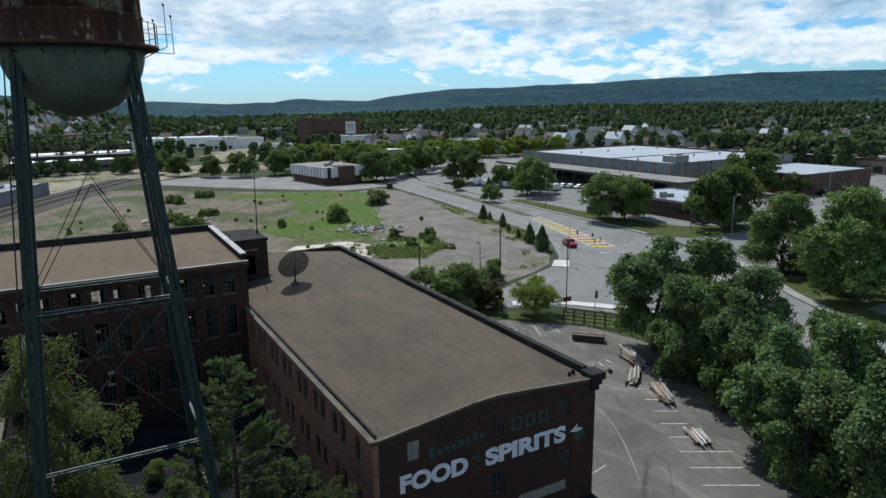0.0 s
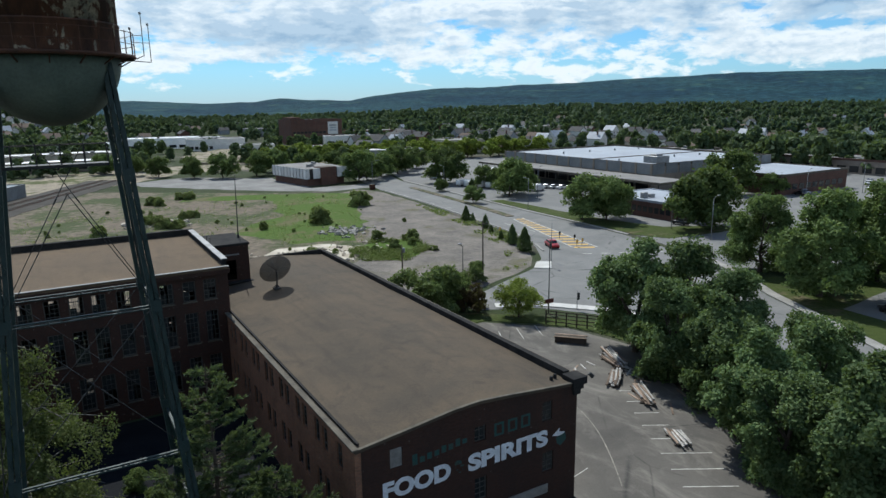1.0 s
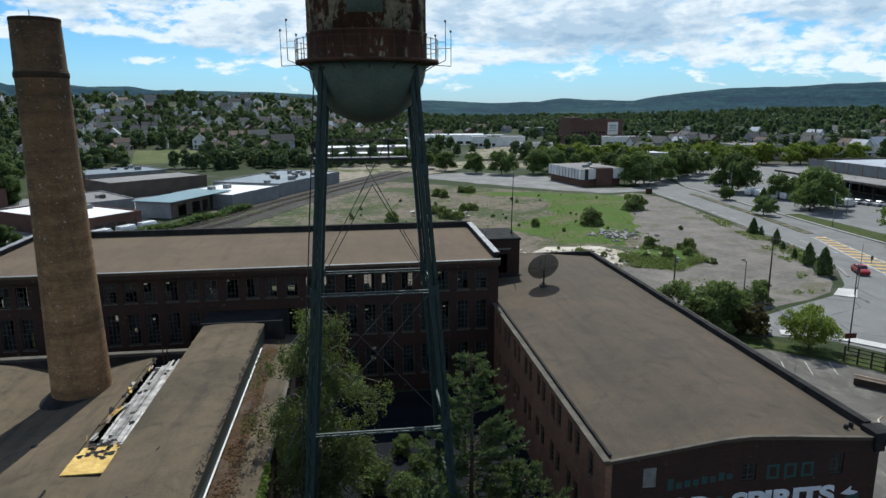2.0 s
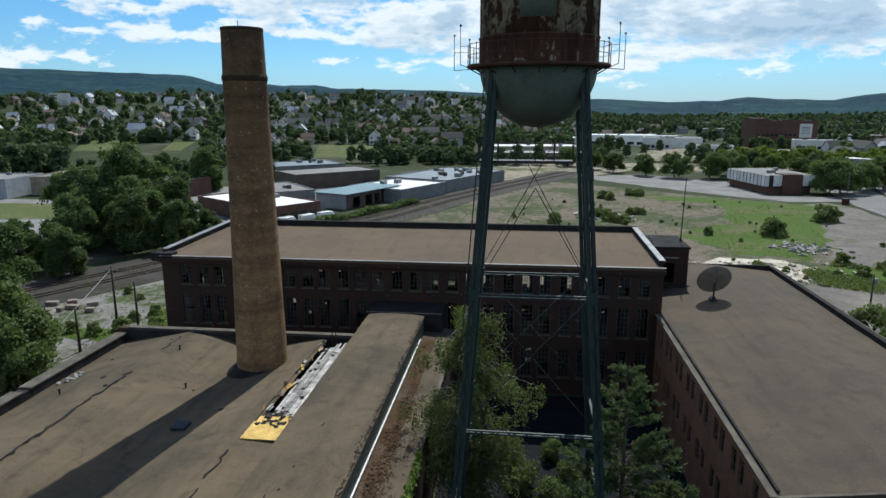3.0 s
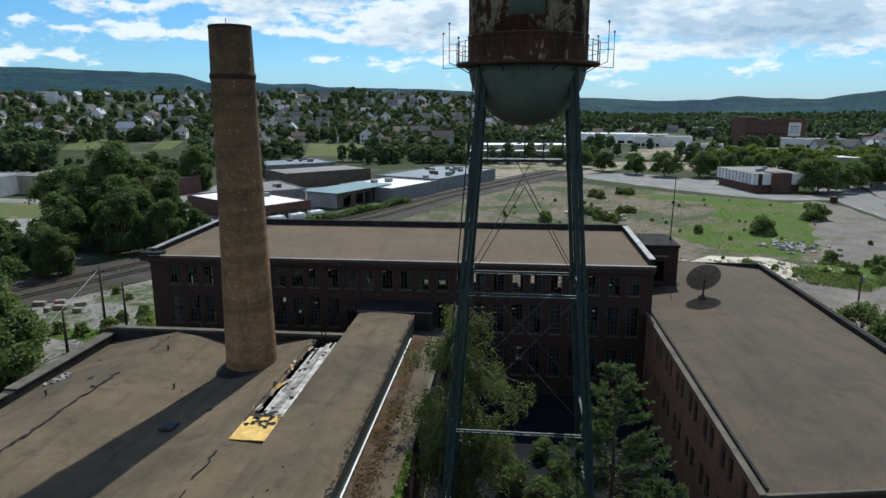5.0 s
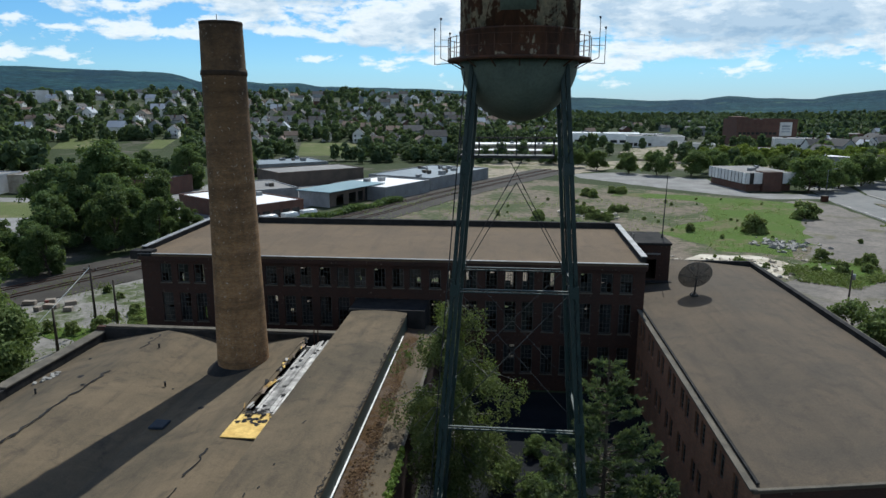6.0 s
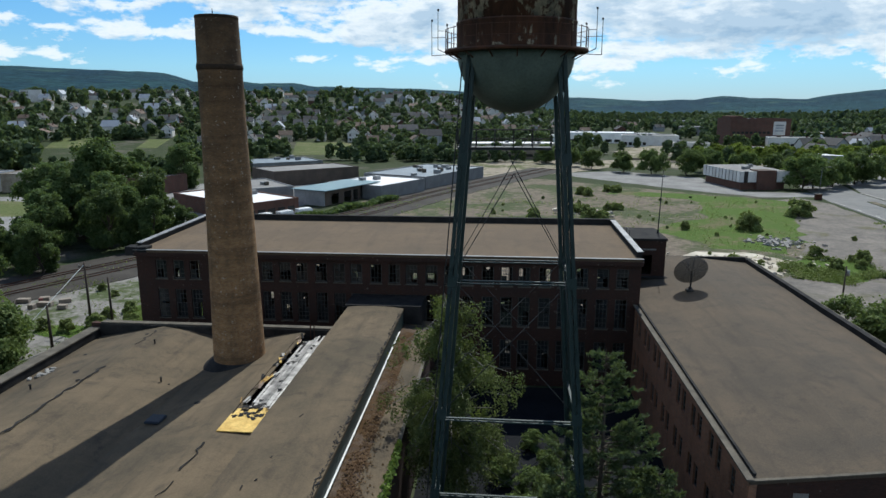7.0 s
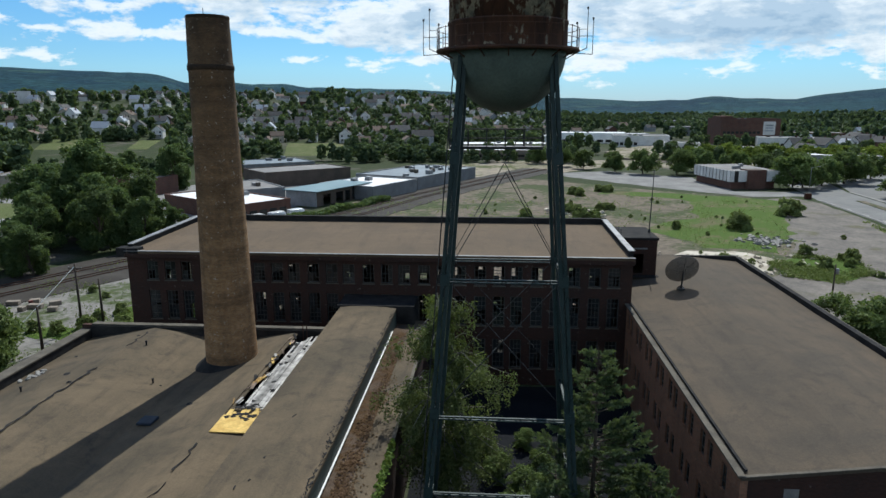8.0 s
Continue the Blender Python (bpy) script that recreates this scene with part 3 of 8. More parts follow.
def pierced_wall(length, height, depth, holes):
    """A wall along x (0..length), y 0..depth, z 0..height, with openings (x0, x1, z0, z1) right through it."""
    bm = bmesh.new()
    xs = sorted({0.0, length, *[v for h in holes for v in h[:2]]})
    zs = sorted({0.0, height, *[v for h in holes for v in h[2:]]})
    solid = np.ones((len(xs) - 1, len(zs) - 1), bool)
    for x0, x1, z0, z1 in holes:
        solid[xs.index(x0):xs.index(x1), zs.index(z0):zs.index(z1)] = False
    made = {}

    def vert(x, y, z):
        key = (round(x, 4), y, round(z, 4))
        if key not in made:
            made[key] = bm.verts.new((x, y, z))
        return made[key]

    def quad(*p):
        bm.faces.new([vert(*q) for q in p])

    for i in range(len(xs) - 1):
        for j in range(len(zs) - 1):
            if not solid[i, j]:
                continue
            a, b, c, d = xs[i], xs[i + 1], zs[j], zs[j + 1]
            quad((a, 0, c), (b, 0, c), (b, 0, d), (a, 0, d))
            quad((b, depth, c), (a, depth, c), (a, depth, d), (b, depth, d))
            if i == 0 or not solid[i - 1, j]:
                quad((a, depth, c), (a, 0, c), (a, 0, d), (a, depth, d))
            if i == len(xs) - 2 or not solid[i + 1, j]:
                quad((b, 0, c), (b, depth, c), (b, depth, d), (b, 0, d))
            if j == 0 or not solid[i, j - 1]:
                quad((a, depth, c), (b, depth, c), (b, 0, c), (a, 0, c))
            if j == len(zs) - 2 or not solid[i, j + 1]:
                quad((a, 0, d), (b, 0, d), (b, depth, d), (a, depth, d))
    return bm


def moved(bm, m):
    bmesh.ops.transform(bm, matrix=m, verts=bm.verts[:])
    return bm


def sash_mesh(name, w, h, cols, rows, gaps):
    """A window sash standing on its sill: frame, meeting rail and glazing bars in one; gaps: lights whose upper bar has fallen out."""
    t, half = 0.07, 0.022
    xs = [t + (w - 2 * t) * c / cols for c in range(cols + 1)]
    zs = [t + (h - 2 * t) * r / rows for r in range(rows + 1)]
    holes = []
    for c in range(cols):
        r = 0
        while r < rows:
            span = 2 if (c * rows + r) in gaps and r + 1 < rows else 1
            holes.append((xs[c] + half, xs[c + 1] - half, zs[r] + half, zs[r + span] - half))
            r += span
    bm = pierced_wall(w, h, 0.07, holes)
    return mesh_of(name, moved(bm, Matrix.Translation((-w / 2, 0, 0))), M["frame_dark"])


def pane_mesh(name, x0, x1, z0, z1, mat):
    return mesh_of(name, boxes((x0, x1, 0.04, 0.05, z0, z1)), mat)


def quads_mesh(name, centre, u, v, mat):
    """Many four-sided leaves at once: their centres and half sides, as arrays of n x 3."""
    n = len(centre)
    co = np.stack([centre - u - v, centre + u - v * 0.6, centre + u * 0.7 + v, centre - u * 0.8 + v * 0.7], 1).reshape(-1, 3)
    me = bpy.data.meshes.new(name)
    me.vertices.add(4 * n), me.loops.add(4 * n), me.polygons.add(n)
    me.vertices.foreach_set("co", co.astype(np.float32).ravel())
    me.loops.foreach_set("vertex_index", np.arange(4 * n, dtype=np.int32))
    me.polygons.foreach_set("loop_start", np.arange(0, 4 * n, 4, dtype=np.int32))
    me.update(calc_edges=True)
    me.materials.append(mat)
    return me


def leaves_at(rng, centre, out, size, lean=0.9):
    """Half sides for leaves at some centres, that face roughly outwards."""
    n = len(centre)
    nrm = out + rng.normal(0, lean, (n, 3))
    nrm /= np.linalg.norm(nrm, axis=1, keepdims=True) + 1e-9
    u = np.cross(nrm, rng.normal(0, 1, (n, 3)))
    u /= np.linalg.norm(u, axis=1, keepdims=True) + 1e-9
    v = np.cross(nrm, u)
    s = size * rng.uniform(0.6, 1.3, (n, 1))
    return u * s, v * s * 0.75


def limb_points(rng, start, end, sag, k=5):
    pts = []
    for j in range(k + 1):
        f = j / k
        p = Vector(start).lerp(Vector(end), f)
        p.z += sag * math.sin(f * math.pi)
        p += Vector(rng.normal(0, 0.03 * (Vector(end) - Vector(start)).length, 3)) * math.sin(f * math.pi)
        pts.append(p)
    return pts


def trunk_mesh(name, rng, height, radius, limbs, mat):
    """A tapered trunk and its limbs; limbs: ends of the limbs as points."""
    bm = bmesh.new()
    pts = limb_points(rng, (0, 0, -0.3), (rng.normal(0, 0.2), rng.normal(0, 0.2), height), 0, 6)
    for k in range(6):
        f0, f1 = k / 6, (k + 1) / 6
        flare = 1.5 if k == 0 else 1.0
        tube(bm, pts[k], pts[k + 1], radius * (1 - 0.8 * f0) * flare, radius * (1 - 0.8 * f1), 7, False)
    for e in limbs:
        e = Vector(e)
        at = min(max(e.z * 0.45 / height, 0.2), 0.9) * 6
        k = int(at)
        s = pts[k].lerp(pts[min(k + 1, 6)], at - k)
        lp = limb_points(rng, s, e, 0.25, 3)
        r = radius * 0.42
        for j in range(3):
            tube(bm, lp[j], lp[j + 1], r * (1 - 0.3 * j), r * (0.7 - 0.3 * j) + 0.01, 5, False)
    return mesh_of(name, bm, mat, True)


def broad_crown(seed, rx, z0, z1, clumps, leaves, size, spread=1.0, flat=0.8):
    """Leaf centres and outward ways of a broadleaf crown: uneven clumps on the ends of limbs, with gaps between."""
    rng = np.random.default_rng(seed)
    zc = (z0 + z1) / 2
    lobes = max(8, clumps // 17)
    lf = np.linspace(0.08, 0.88, lobes) + rng.normal(0, 0.05, lobes)
    la = np.arange(lobes) * 2.4 + rng.normal(0, 0.6, lobes)
    lr = rx * np.clip(np.sin(np.pi * np.clip(lf, 0.06, 0.97) ** 0.75), 0.15, 1) ** 0.7 * rng.uniform(0.38, 0.80, lobes)
    lc = np.stack([lr * np.cos(la), lr * np.sin(la), z0 + (z1 - z0) * lf], 1)
    lc[-1, :2] *= 0.3
    ls = rx * rng.uniform(0.24, 0.44, lobes) * spread
    clumps = int(clumps * 0.55)
    own = rng.choice(lobes, clumps, p=ls**2 / (ls**2).sum())
    away = np.stack([np.cos(la), np.sin(la), np.full(lobes, 0.45)], 1)
    d = rng.normal(0, 1, (clumps, 3)) + 0.55 * away[own]
    d /= np.linalg.norm(d, axis=1, keepdims=True)
    c = lc[own] + d * ls[own, None] * rng.uniform(0.55, 1.12, (clumps, 1)) * (1, 1, 0.85)
    c[:, 2] = np.clip(c[:, 2], z0 + 0.04 * (z1 - z0), z1 - 0.02 * (z1 - z0))
    cr = rng.uniform(0.10, 0.20, clumps) * rx
    pick = rng.choice(clumps, leaves, p=cr**2 / (cr**2).sum())
    o = rng.normal(0, 0.50, (leaves, 3)) * (1, 1, flat * 0.72)
    o[:, 2] -= 0.35 * (o[:, 0] ** 2 + o[:, 1] ** 2)
    o = np.clip(o, -0.95, 0.95)
    p = c[pick] + o * cr[pick, None] * 1.2
    inner = rng.random(leaves) < 0.14
    p[inner] = lc[rng.integers(0, lobes, inner.sum())] * (0.8, 0.8, 1) + np.clip(rng.normal(0, 0.15, (inner.sum(), 3)), -0.26, 0.26) * rx
    whole = p - np.array([0, 0, zc])
    out = 0.45 * whole / (np.linalg.norm(whole, axis=1, keepdims=True) + 1e-6) + 0.35 * d[pick] + (0, 0, 0.40)
    u, v = leaves_at(rng, p, out, size, 0.8)
    return p, u, v, c[np.argsort(-cr)[:9]], rng


def broad_tree(name, seed, height, rx, leaf, bark, label, category="tree", low=0.22, leaves=6000, clumps=46, size=0.3, group=""):
    """A broadleaf tree as a pattern at the origin, to be copied to its places."""
    p, u, v, ends, rng = broad_crown(seed, rx, height * low, height, clumps, leaves, size)
    t = thing(name, 0, 0, 0, label, category, group)
    shared("trunk", trunk_mesh("trunk", rng, height * 0.72, 0.022 * height + 0.05, ends, bark), t)
    shared("crown", quads_mesh("crown", p, u, v, leaf), t)
    return t


def set_at(ob, x, y, z=0.0, turn=0.0, size=1.0, first=set()):
    """The pattern itself at its first place, copies of it at the next."""
    m = pose(x, y, z, 0, 0, turn)
    if ob.name in first:
        c = copy_thing(ob, m)
        c.scale = (size, size, size)
        return c
    first.add(ob.name)
    ob.matrix_basis = m
    ob.scale = (size, size, size)
    return ob


def smooth(a, b, x):
    f = min(max((x - a) / (b - a), 0.0), 1.0)
    return f * f * (3 - 2 * f)


# Rise of the far skyline above the eye, in degrees, by compass bearing.
RIDGE_AZ = (-62, -50, -40, -34, -30, -27.2, -25, -21, -20, -17.4, -15.8, -11.8, -6, -3, 6, 11.4, 15.5, 17.1, 20.2, 23, 24.6, 26.3, 30, 35, 38, 42, 46, 50, 54, 59, 66, 90)
RIDGE_RISE = (1.8, 2.5, 2.6, 2.48, 2.36, 2.3, 1.64, 1.72, 1.56, 1.64, 1.36, 1.29, 1.15, 0.96, 0.46, 0.22, 0.28, 0.55, 0.40, 0.30, 0.58, 0.80, 1.19, 1.27, 1.43, 1.47, 1.72, 1.8, 2.0, 1.97, 1.9, 1.5)


def lie(x, y):
    """The height of the land: flat by the mill, a town hill to the north-west, long wooded ridges far off."""
    r, az = math.hypot(x, y), math.degrees(math.atan2(x, y))
    if r < 260 or y < -50:
        return 0.0
    town = 36 * smooth(330, 880, r) * smooth(9, -8, az) * (1 - 0.25 * smooth(-25, -60, az))
    east = 14 * smooth(500, 1500, r) * smooth(15, 40, az)
    rise = float(np.interp(az, RIDGE_AZ, RIDGE_RISE))
    ridge = 29 + 3000 * math.tan(radians(rise)) + 3.0 * noise.noise((az * 0.8, 0.3, 0)) + 1.6 * noise.noise((az * 3.1, 2.0, 0))
    near = 1500 if az < -25.5 else 2000
    far = ridge * smooth(near, 3000, r) * smooth(-80, -62, az) * smooth(115, 92, az)
    bumps = 3.0 * noise.noise((x * 0.006, y * 0.006, 0)) * smooth(300, 700, r)
    rough = 34 * noise.noise((x * 0.0026, y * 0.0026, 4.0)) * smooth(1600, 2200, r) * smooth(2950, 2500, r)
    return max(max(town + bumps, 0.0) + east + max(rough, 0) * (far > 12), far * (r > 1400))


# ---- land ----
def land():
    """One sheet of ground from the mill to the far ridges: rings that widen with distance."""
    rings = [0, 40, 90, 150, 210, 260, 300, 340, 380, 420, 470, 520, 580, 640, 700, 770, 840, 920, 1000, 1100, 1200, 1350, 1500, 1650, 1800, 1950, 2100,
             2250, 2400, 2550, 2700, 2850, 3000, 3200, 3450, 3800, 4300]
    spokes = 560
    co = [(0.0, 0.0, 0.0)]
    for r in rings[1:]:
        for k in range(spokes):
            a = k * 2 * math.pi / spokes
            x, y = r * math.sin(a), r * math.cos(a)
            co.append((x, y, lie(x, y)))
    faces, rims = [(0, 1 + (k + 1) % spokes, 1 + k) for k in range(spokes)], []
    for i in range(len(rings) - 2):
        a, b = 1 + i * spokes, 1 + (i + 1) * spokes
        for k in range(spokes):
            faces.append((a + k, a + (k + 1) % spokes, b + (k + 1) % spokes, b + k))
            rims.append(rings[i + 1])
    me = bpy.data.meshes.new("ground")
    me.from_pydata(co, [], faces)
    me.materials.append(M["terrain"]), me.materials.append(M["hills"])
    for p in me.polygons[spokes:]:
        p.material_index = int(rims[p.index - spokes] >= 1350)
    me.shade_smooth()
    return tagged(new("ground", me), "green valley floor rising to far wooded ridges", "ground", kind="structure")


land()

# Road, from far to near, and the junction.
ROAD_LEFT = [(108, 260), (97.6, 205), (95, 169), (91.5, 140), (88.6, 118), (84, 104), (78.3, 95), (73, 90), (62, 85), (50, 79)]
ROAD_RIGHT = [(126, 265), (116, 225), (111.6, 162), (110, 141), (109, 118), (107.5, 102), (104, 85), (98, 68), (90.7, 57), (82, 39), (70, 15), (60, -8)]
BOTTOM = [(46, -2), (58, 24), (66, 48), (66, 60), (58.3, 71), (50, 75)]
ground_piece("road", ROAD_LEFT[::-1] + ROAD_RIGHT + BOTTOM, M["road"], "worn grey asphalt street with a wide junction", "road", 0.03)
ground_piece("road_far", [(108, 260), (126, 265), (160, 420), (172, 520), (160, 520), (146, 420)], M["road"], "grey asphalt street leading out of town", "road", 0.026)
ground_piece("road_cross", [(111, 100), (108, 80), (150, 62), (230, 50), (400, 40), (400, 52), (235, 66), (160, 80)], M["road"], "grey asphalt side street past the store", "road", 0.022)
ground_piece("store_lot", [(109.5, 100), (111.8, 158), (117, 225), (140, 300), (330, 300), (330, 60), (160, 62), (116, 60), (101, 70)], M["road"], "wide grey asphalt car park round the store", "pavement", 0.016)
ground_piece("parking_lot", [(31, 20), (31, 70), (48, 70), (52, 66), (56, 62), (58.5, 52), (52, 38), (44, 20), (34, -10), (31, -10)], M["asphalt"], "dark grey asphalt parking lot beside the brick building", "pavement", 0.02)
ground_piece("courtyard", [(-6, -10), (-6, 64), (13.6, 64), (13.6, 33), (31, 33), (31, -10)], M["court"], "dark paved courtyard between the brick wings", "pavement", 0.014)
ground_piece("dirt_lot", [(62, 86), (73, 91.5), (77, 96), (83, 106), (87, 119), (90, 140), (93.5, 170), (95.5, 200), (92, 212), (80, 205), (70, 165), (63, 140), (48, 112), (36, 105), (34, 92), (44, 84), (52, 82)],
             M["old_lot"], "broken brown paving of an empty lot with weeds", "pavement", 0.012, step=5, jig=0.5)
ground_piece("meadow_patch", [(36, 152), (44, 136), (55, 132), (64, 144), (72, 163), (80, 188), (86, 202), (78, 210), (60, 219), (36, 226), (34, 217), (58, 206), (53, 172), (42, 164)], M["meadow"], "green weeds grown over an empty field", "ground", 0.018, step=4, jig=1.6)
ground_piece("field", [(-30, 84), (36, 90), (37, 105), (49, 113), (64, 141), (72, 168), (82, 206), (60, 224), (10, 262), (-20, 245), (-45, 185), (-62, 140), (-66, 118), (-40, 98)], M["field"], "empty field of patchy grass and bare soil", "ground", 0.006, step=6, jig=1.2)
ground_piece("rubble_pad", [(28, 120), (36, 112), (48, 114), (53, 124), (50, 131), (38, 131)], M["sand"], "pale broken concrete pad in the weeds", "ground", 0.03, step=2.5, jig=0.9, seed=4)
ground_piece("weed_island", [(49, 112), (56, 108), (66, 116), (67, 126), (58, 127), (51, 120)], M["meadow"], "low green weeds on the broken paving", "ground", 0.024, step=2.5, jig=0.6, seed=5)
ground_piece("gravel_lot", [(30, 268), (62, 230), (82, 213), (101, 215), (101, 226), (80, 226), (78, 268), (50, 292), (28, 284)], M["gravel"], "grey gravel parking area beside the low white building", "pavement", 0.02, step=6, jig=0.9)
ground_piece("ballast_bed", strip([(-92, 40), (-78, 90), (-67, 111), (-51, 142), (-35, 175), (-24, 205), (-8, 240), (22, 300)], 18), M["ballast"], "dark ballast bed of the railway line", "ground", 0.10, step=5, jig=0.6)
ground_piece("yard", [(-40, 62), (-40, 100), (-64, 112), (-78, 84), (-86, 40), (-40, 30)], M["rubble_yard"], "grey rubble yard beside the mill", "ground", 0.012, step=4, jig=1.2)
ground_piece("yard_weeds", [(-40, 70), (-40, 90), (-48, 92), (-53, 86), (-50, 78), (-57, 78), (-60, 75), (-52, 73)], M["meadow"], "bright green weeds beside the brick mill", "ground", 0.03, step=2.5, jig=1.0, seed=8)
ground_piece("lawn_west", [(-118, 160), (-137, 185), (-210, 184), (-230, 150), (-140, 156)], M["sunlit_lawn"], "mown green lawn beyond the tracks", "ground", 0.012, step=6, jig=0.6)
ground_piece("shed_yard", [(-112, 164), (-86, 150), (-58, 172), (-50, 235), (-100, 240), (-130, 215)], M["gravel"], "grey paved yard between the sheds", "pavement", 0.008, step=6, jig=0.6)
ground_piece("lot_west", [(-100, 160), (-120, 192), (-190, 195), (-230, 186), (-230, 138), (-150, 110), (-108, 128)], M["gravel"], "grey paved yard beyond the tracks", "pavement", 0.01, step=6, jig=0.4)
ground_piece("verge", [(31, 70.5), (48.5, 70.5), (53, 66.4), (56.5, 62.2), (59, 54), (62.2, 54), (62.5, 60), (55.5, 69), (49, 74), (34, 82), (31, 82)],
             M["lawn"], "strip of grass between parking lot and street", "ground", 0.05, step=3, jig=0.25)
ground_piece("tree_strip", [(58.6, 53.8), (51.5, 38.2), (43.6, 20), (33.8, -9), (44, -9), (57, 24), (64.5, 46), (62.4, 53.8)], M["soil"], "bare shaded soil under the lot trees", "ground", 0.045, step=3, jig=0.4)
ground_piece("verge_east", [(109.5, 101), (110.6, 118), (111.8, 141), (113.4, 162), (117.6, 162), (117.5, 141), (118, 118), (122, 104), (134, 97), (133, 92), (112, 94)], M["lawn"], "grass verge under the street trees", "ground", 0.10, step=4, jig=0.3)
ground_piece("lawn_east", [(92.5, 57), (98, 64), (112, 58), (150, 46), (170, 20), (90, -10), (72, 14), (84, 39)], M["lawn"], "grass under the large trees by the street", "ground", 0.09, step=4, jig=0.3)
ground_piece("side_lot", [(93.2, 47), (91, 33), (112, 24), (128, 36), (112, 49)], M["road"], "grey asphalt parking beside the trees", "pavement", 0.11, step=4, jig=0.2)
ground_piece("sidewalk", strip([(53.5, 75), (60.0, 71.6), (65.2, 65.4), (67.2, 60.5), (67.2, 50)], 1.9), M["concrete_new"], "white concrete sidewalk along the kerb", "pavement", 0.17)
ground_piece("sidewalk_east", strip([(103, 77), (99.2, 68), (91.8, 57), (83, 39), (71, 15)], 1.6), M["concrete"], "tan concrete sidewalk beside the trees", "pavement", 0.17)
ground_piece("sidewalk_corner", [(72.2, 89.6), (74.6, 87.6), (77.8, 91.6), (75.6, 93.0)], M["concrete_new"], "white concrete corner pad at the junction", "pavement", 0.17)
ground_piece("kerb_west", strip([(82.5, 99.6), (84.6, 104), (89.2, 118), (92.1, 140), (95.6, 169), (98.2, 205)], 0.5), M["concrete"], "pale concrete kerb of the street", "kerb", 0.17)
ground_piece("kerb_east", strip([(108.4, 102), (109.8, 118), (110.8, 141), (112.4, 162), (116.8, 225)], 0.9), M["concrete"], "pale concrete kerb below the street trees", "kerb", 0.17)
ground_piece("median", strip([(101.5, 136), (105.5, 165), (109.5, 205)], 2.2), M["field"], "grass median between the two lanes", "ground", 0.16)

ground_piece("north_yard", [(-22, 262), (10, 266), (34, 290), (50, 310), (80, 312), (150, 300), (165, 345), (60, 350), (-30, 345)], M["sandy"], "dry patchy ground beyond the field", "ground", 0.014, step=6, jig=1.0)
ground_piece("tan_field", [(62, 352), (150, 352), (150, 440), (112, 470), (70, 420)], M["sandy"], "dry sandy ground with weeds beyond the trees", "ground", 1.2, z0=-4, step=6, jig=2.0)


def draped(name, corners, mat, label, steps=12):
    """A four-sided field laid over the slope of the land."""
    a, b, c, d = (np.array(q, float) for q in corners)
    bm = bmesh.new()
    rows = []
    for i in range(steps + 1):
        line = []
        for j in range(steps + 1):
            f, g = i / steps, j / steps
            x, y = (a * (1 - g) + b * g) * (1 - f) + (d * (1 - g) + c * g) * f
            rim = i in (0, steps) or j in (0, steps)
            line.append(bm.verts.new((x, y, lie(x, y) + (-0.5 if rim else 0.35))))
        rows.append(line)
    for lo, hi in zip(rows, rows[1:]):
        for j in range(steps):
            bm.faces.new((lo[j], lo[j + 1], hi[j + 1], hi[j]))
    return tagged(part(name, bm, mat, None, "", True), label, "ground", kind="structure")


draped("ball_field", [(-116, 356), (-81, 360), (-96, 434), (-136, 428)], M["sunlit_lawn"], "pale green sports field below the houses")
draped("hill_lawn", [(-258, 354), (-228, 362), (-251, 412), (-282, 402)], M["sunlit_lawn"], "bright green lawn on the hillside")
draped("hill_lawn_small", [(-212, 370), (-200, 373), (-214, 420), (-228, 415)], M["sunlit_lawn"], "small green lawn between the houses")


def open_land(x, y):
    """Ground kept free of houses and trees: the hillside lawns and the slopes below them."""
    az, r = math.degrees(math.atan2(x, y)), math.hypot(x, y)
    return any(a0 < az < a1 and r0 < r < r1 for a0, a1, r0, r1 in ((-36.4, -29.2, 250, 468), (-29.2, -26.4, 320, 474), (-18.0, -12.4, 318, 446)))



def painted(name, bm, mat, label):
    return tagged(part(name, bm, mat), label, "road marking", kind="structure")


def bar_at(bm, x, y, ang, length, width, z=0.036):
    m = pose(x, y, z, 0, 0, ang)
    box(bm, -length / 2, length / 2, -width / 2, width / 2, -0.01, 0.0, m)


# Yellow hatching with its white edge lines.
bm = bmesh.new()
for k in range(13):
    f = k / 12
    bar_at(bm, 101.2 - 9.6 * f, 131.5 - 33.8 * f, 148, 2.2 + 1.9 * min(1.0, 2.2 * f), 1.0)
painted("hatching", bm, M["line_yellow"], "yellow painted hatching in the middle of the street")
bm = bmesh.new()
for a, b in (((102.6, 132.5), (93.9, 96.4)), ((99.8, 132.5), (89.6, 99.0))):
    d = Vector(b) - Vector(a)
    bar_at(bm, (a[0] + b[0]) / 2, (a[1] + b[1]) / 2, math.degrees(math.atan2(d.y, d.x)), d.length, 0.3, 0.040)
for k in range(9):
    bar_at(bm, 94 + 0.55 * k, 118 + k * 10, 83, 3.0, 0.2, 0.040)
for k in range(6):
    bar_at(bm, 88 + k * 3.2, 93 - k * 1.6, 150, 1.8, 0.3, 0.040)
painted("lane_lines", bm, M["line_white"], "worn white lane lines on the street")
bm = bmesh.new()
for k in range(-3, 8):
    length = 4.3 if k < 3 else 2.4
    bar_at(bm, 38.83 + 1.23 * k + 0.43 * length, 29.5 + 2.15 * k - 0.256 * length, -30.8, length, 0.09, 0.026)
for k in range(5):
    bar_at(bm, 33.0, 35 + 2.6 * k, 12, 3.2, 0.07, 0.026)
for k in range(7):
    bar_at(bm, 36 + k * 2.7, 65.6 - 0.35 * k, 78 - 12, 4.0, 0.09, 0.026)
painted("stall_lines", bm, M["line_white"], "worn white parking stall lines on the asphalt")
bm = bmesh.new()
last = None
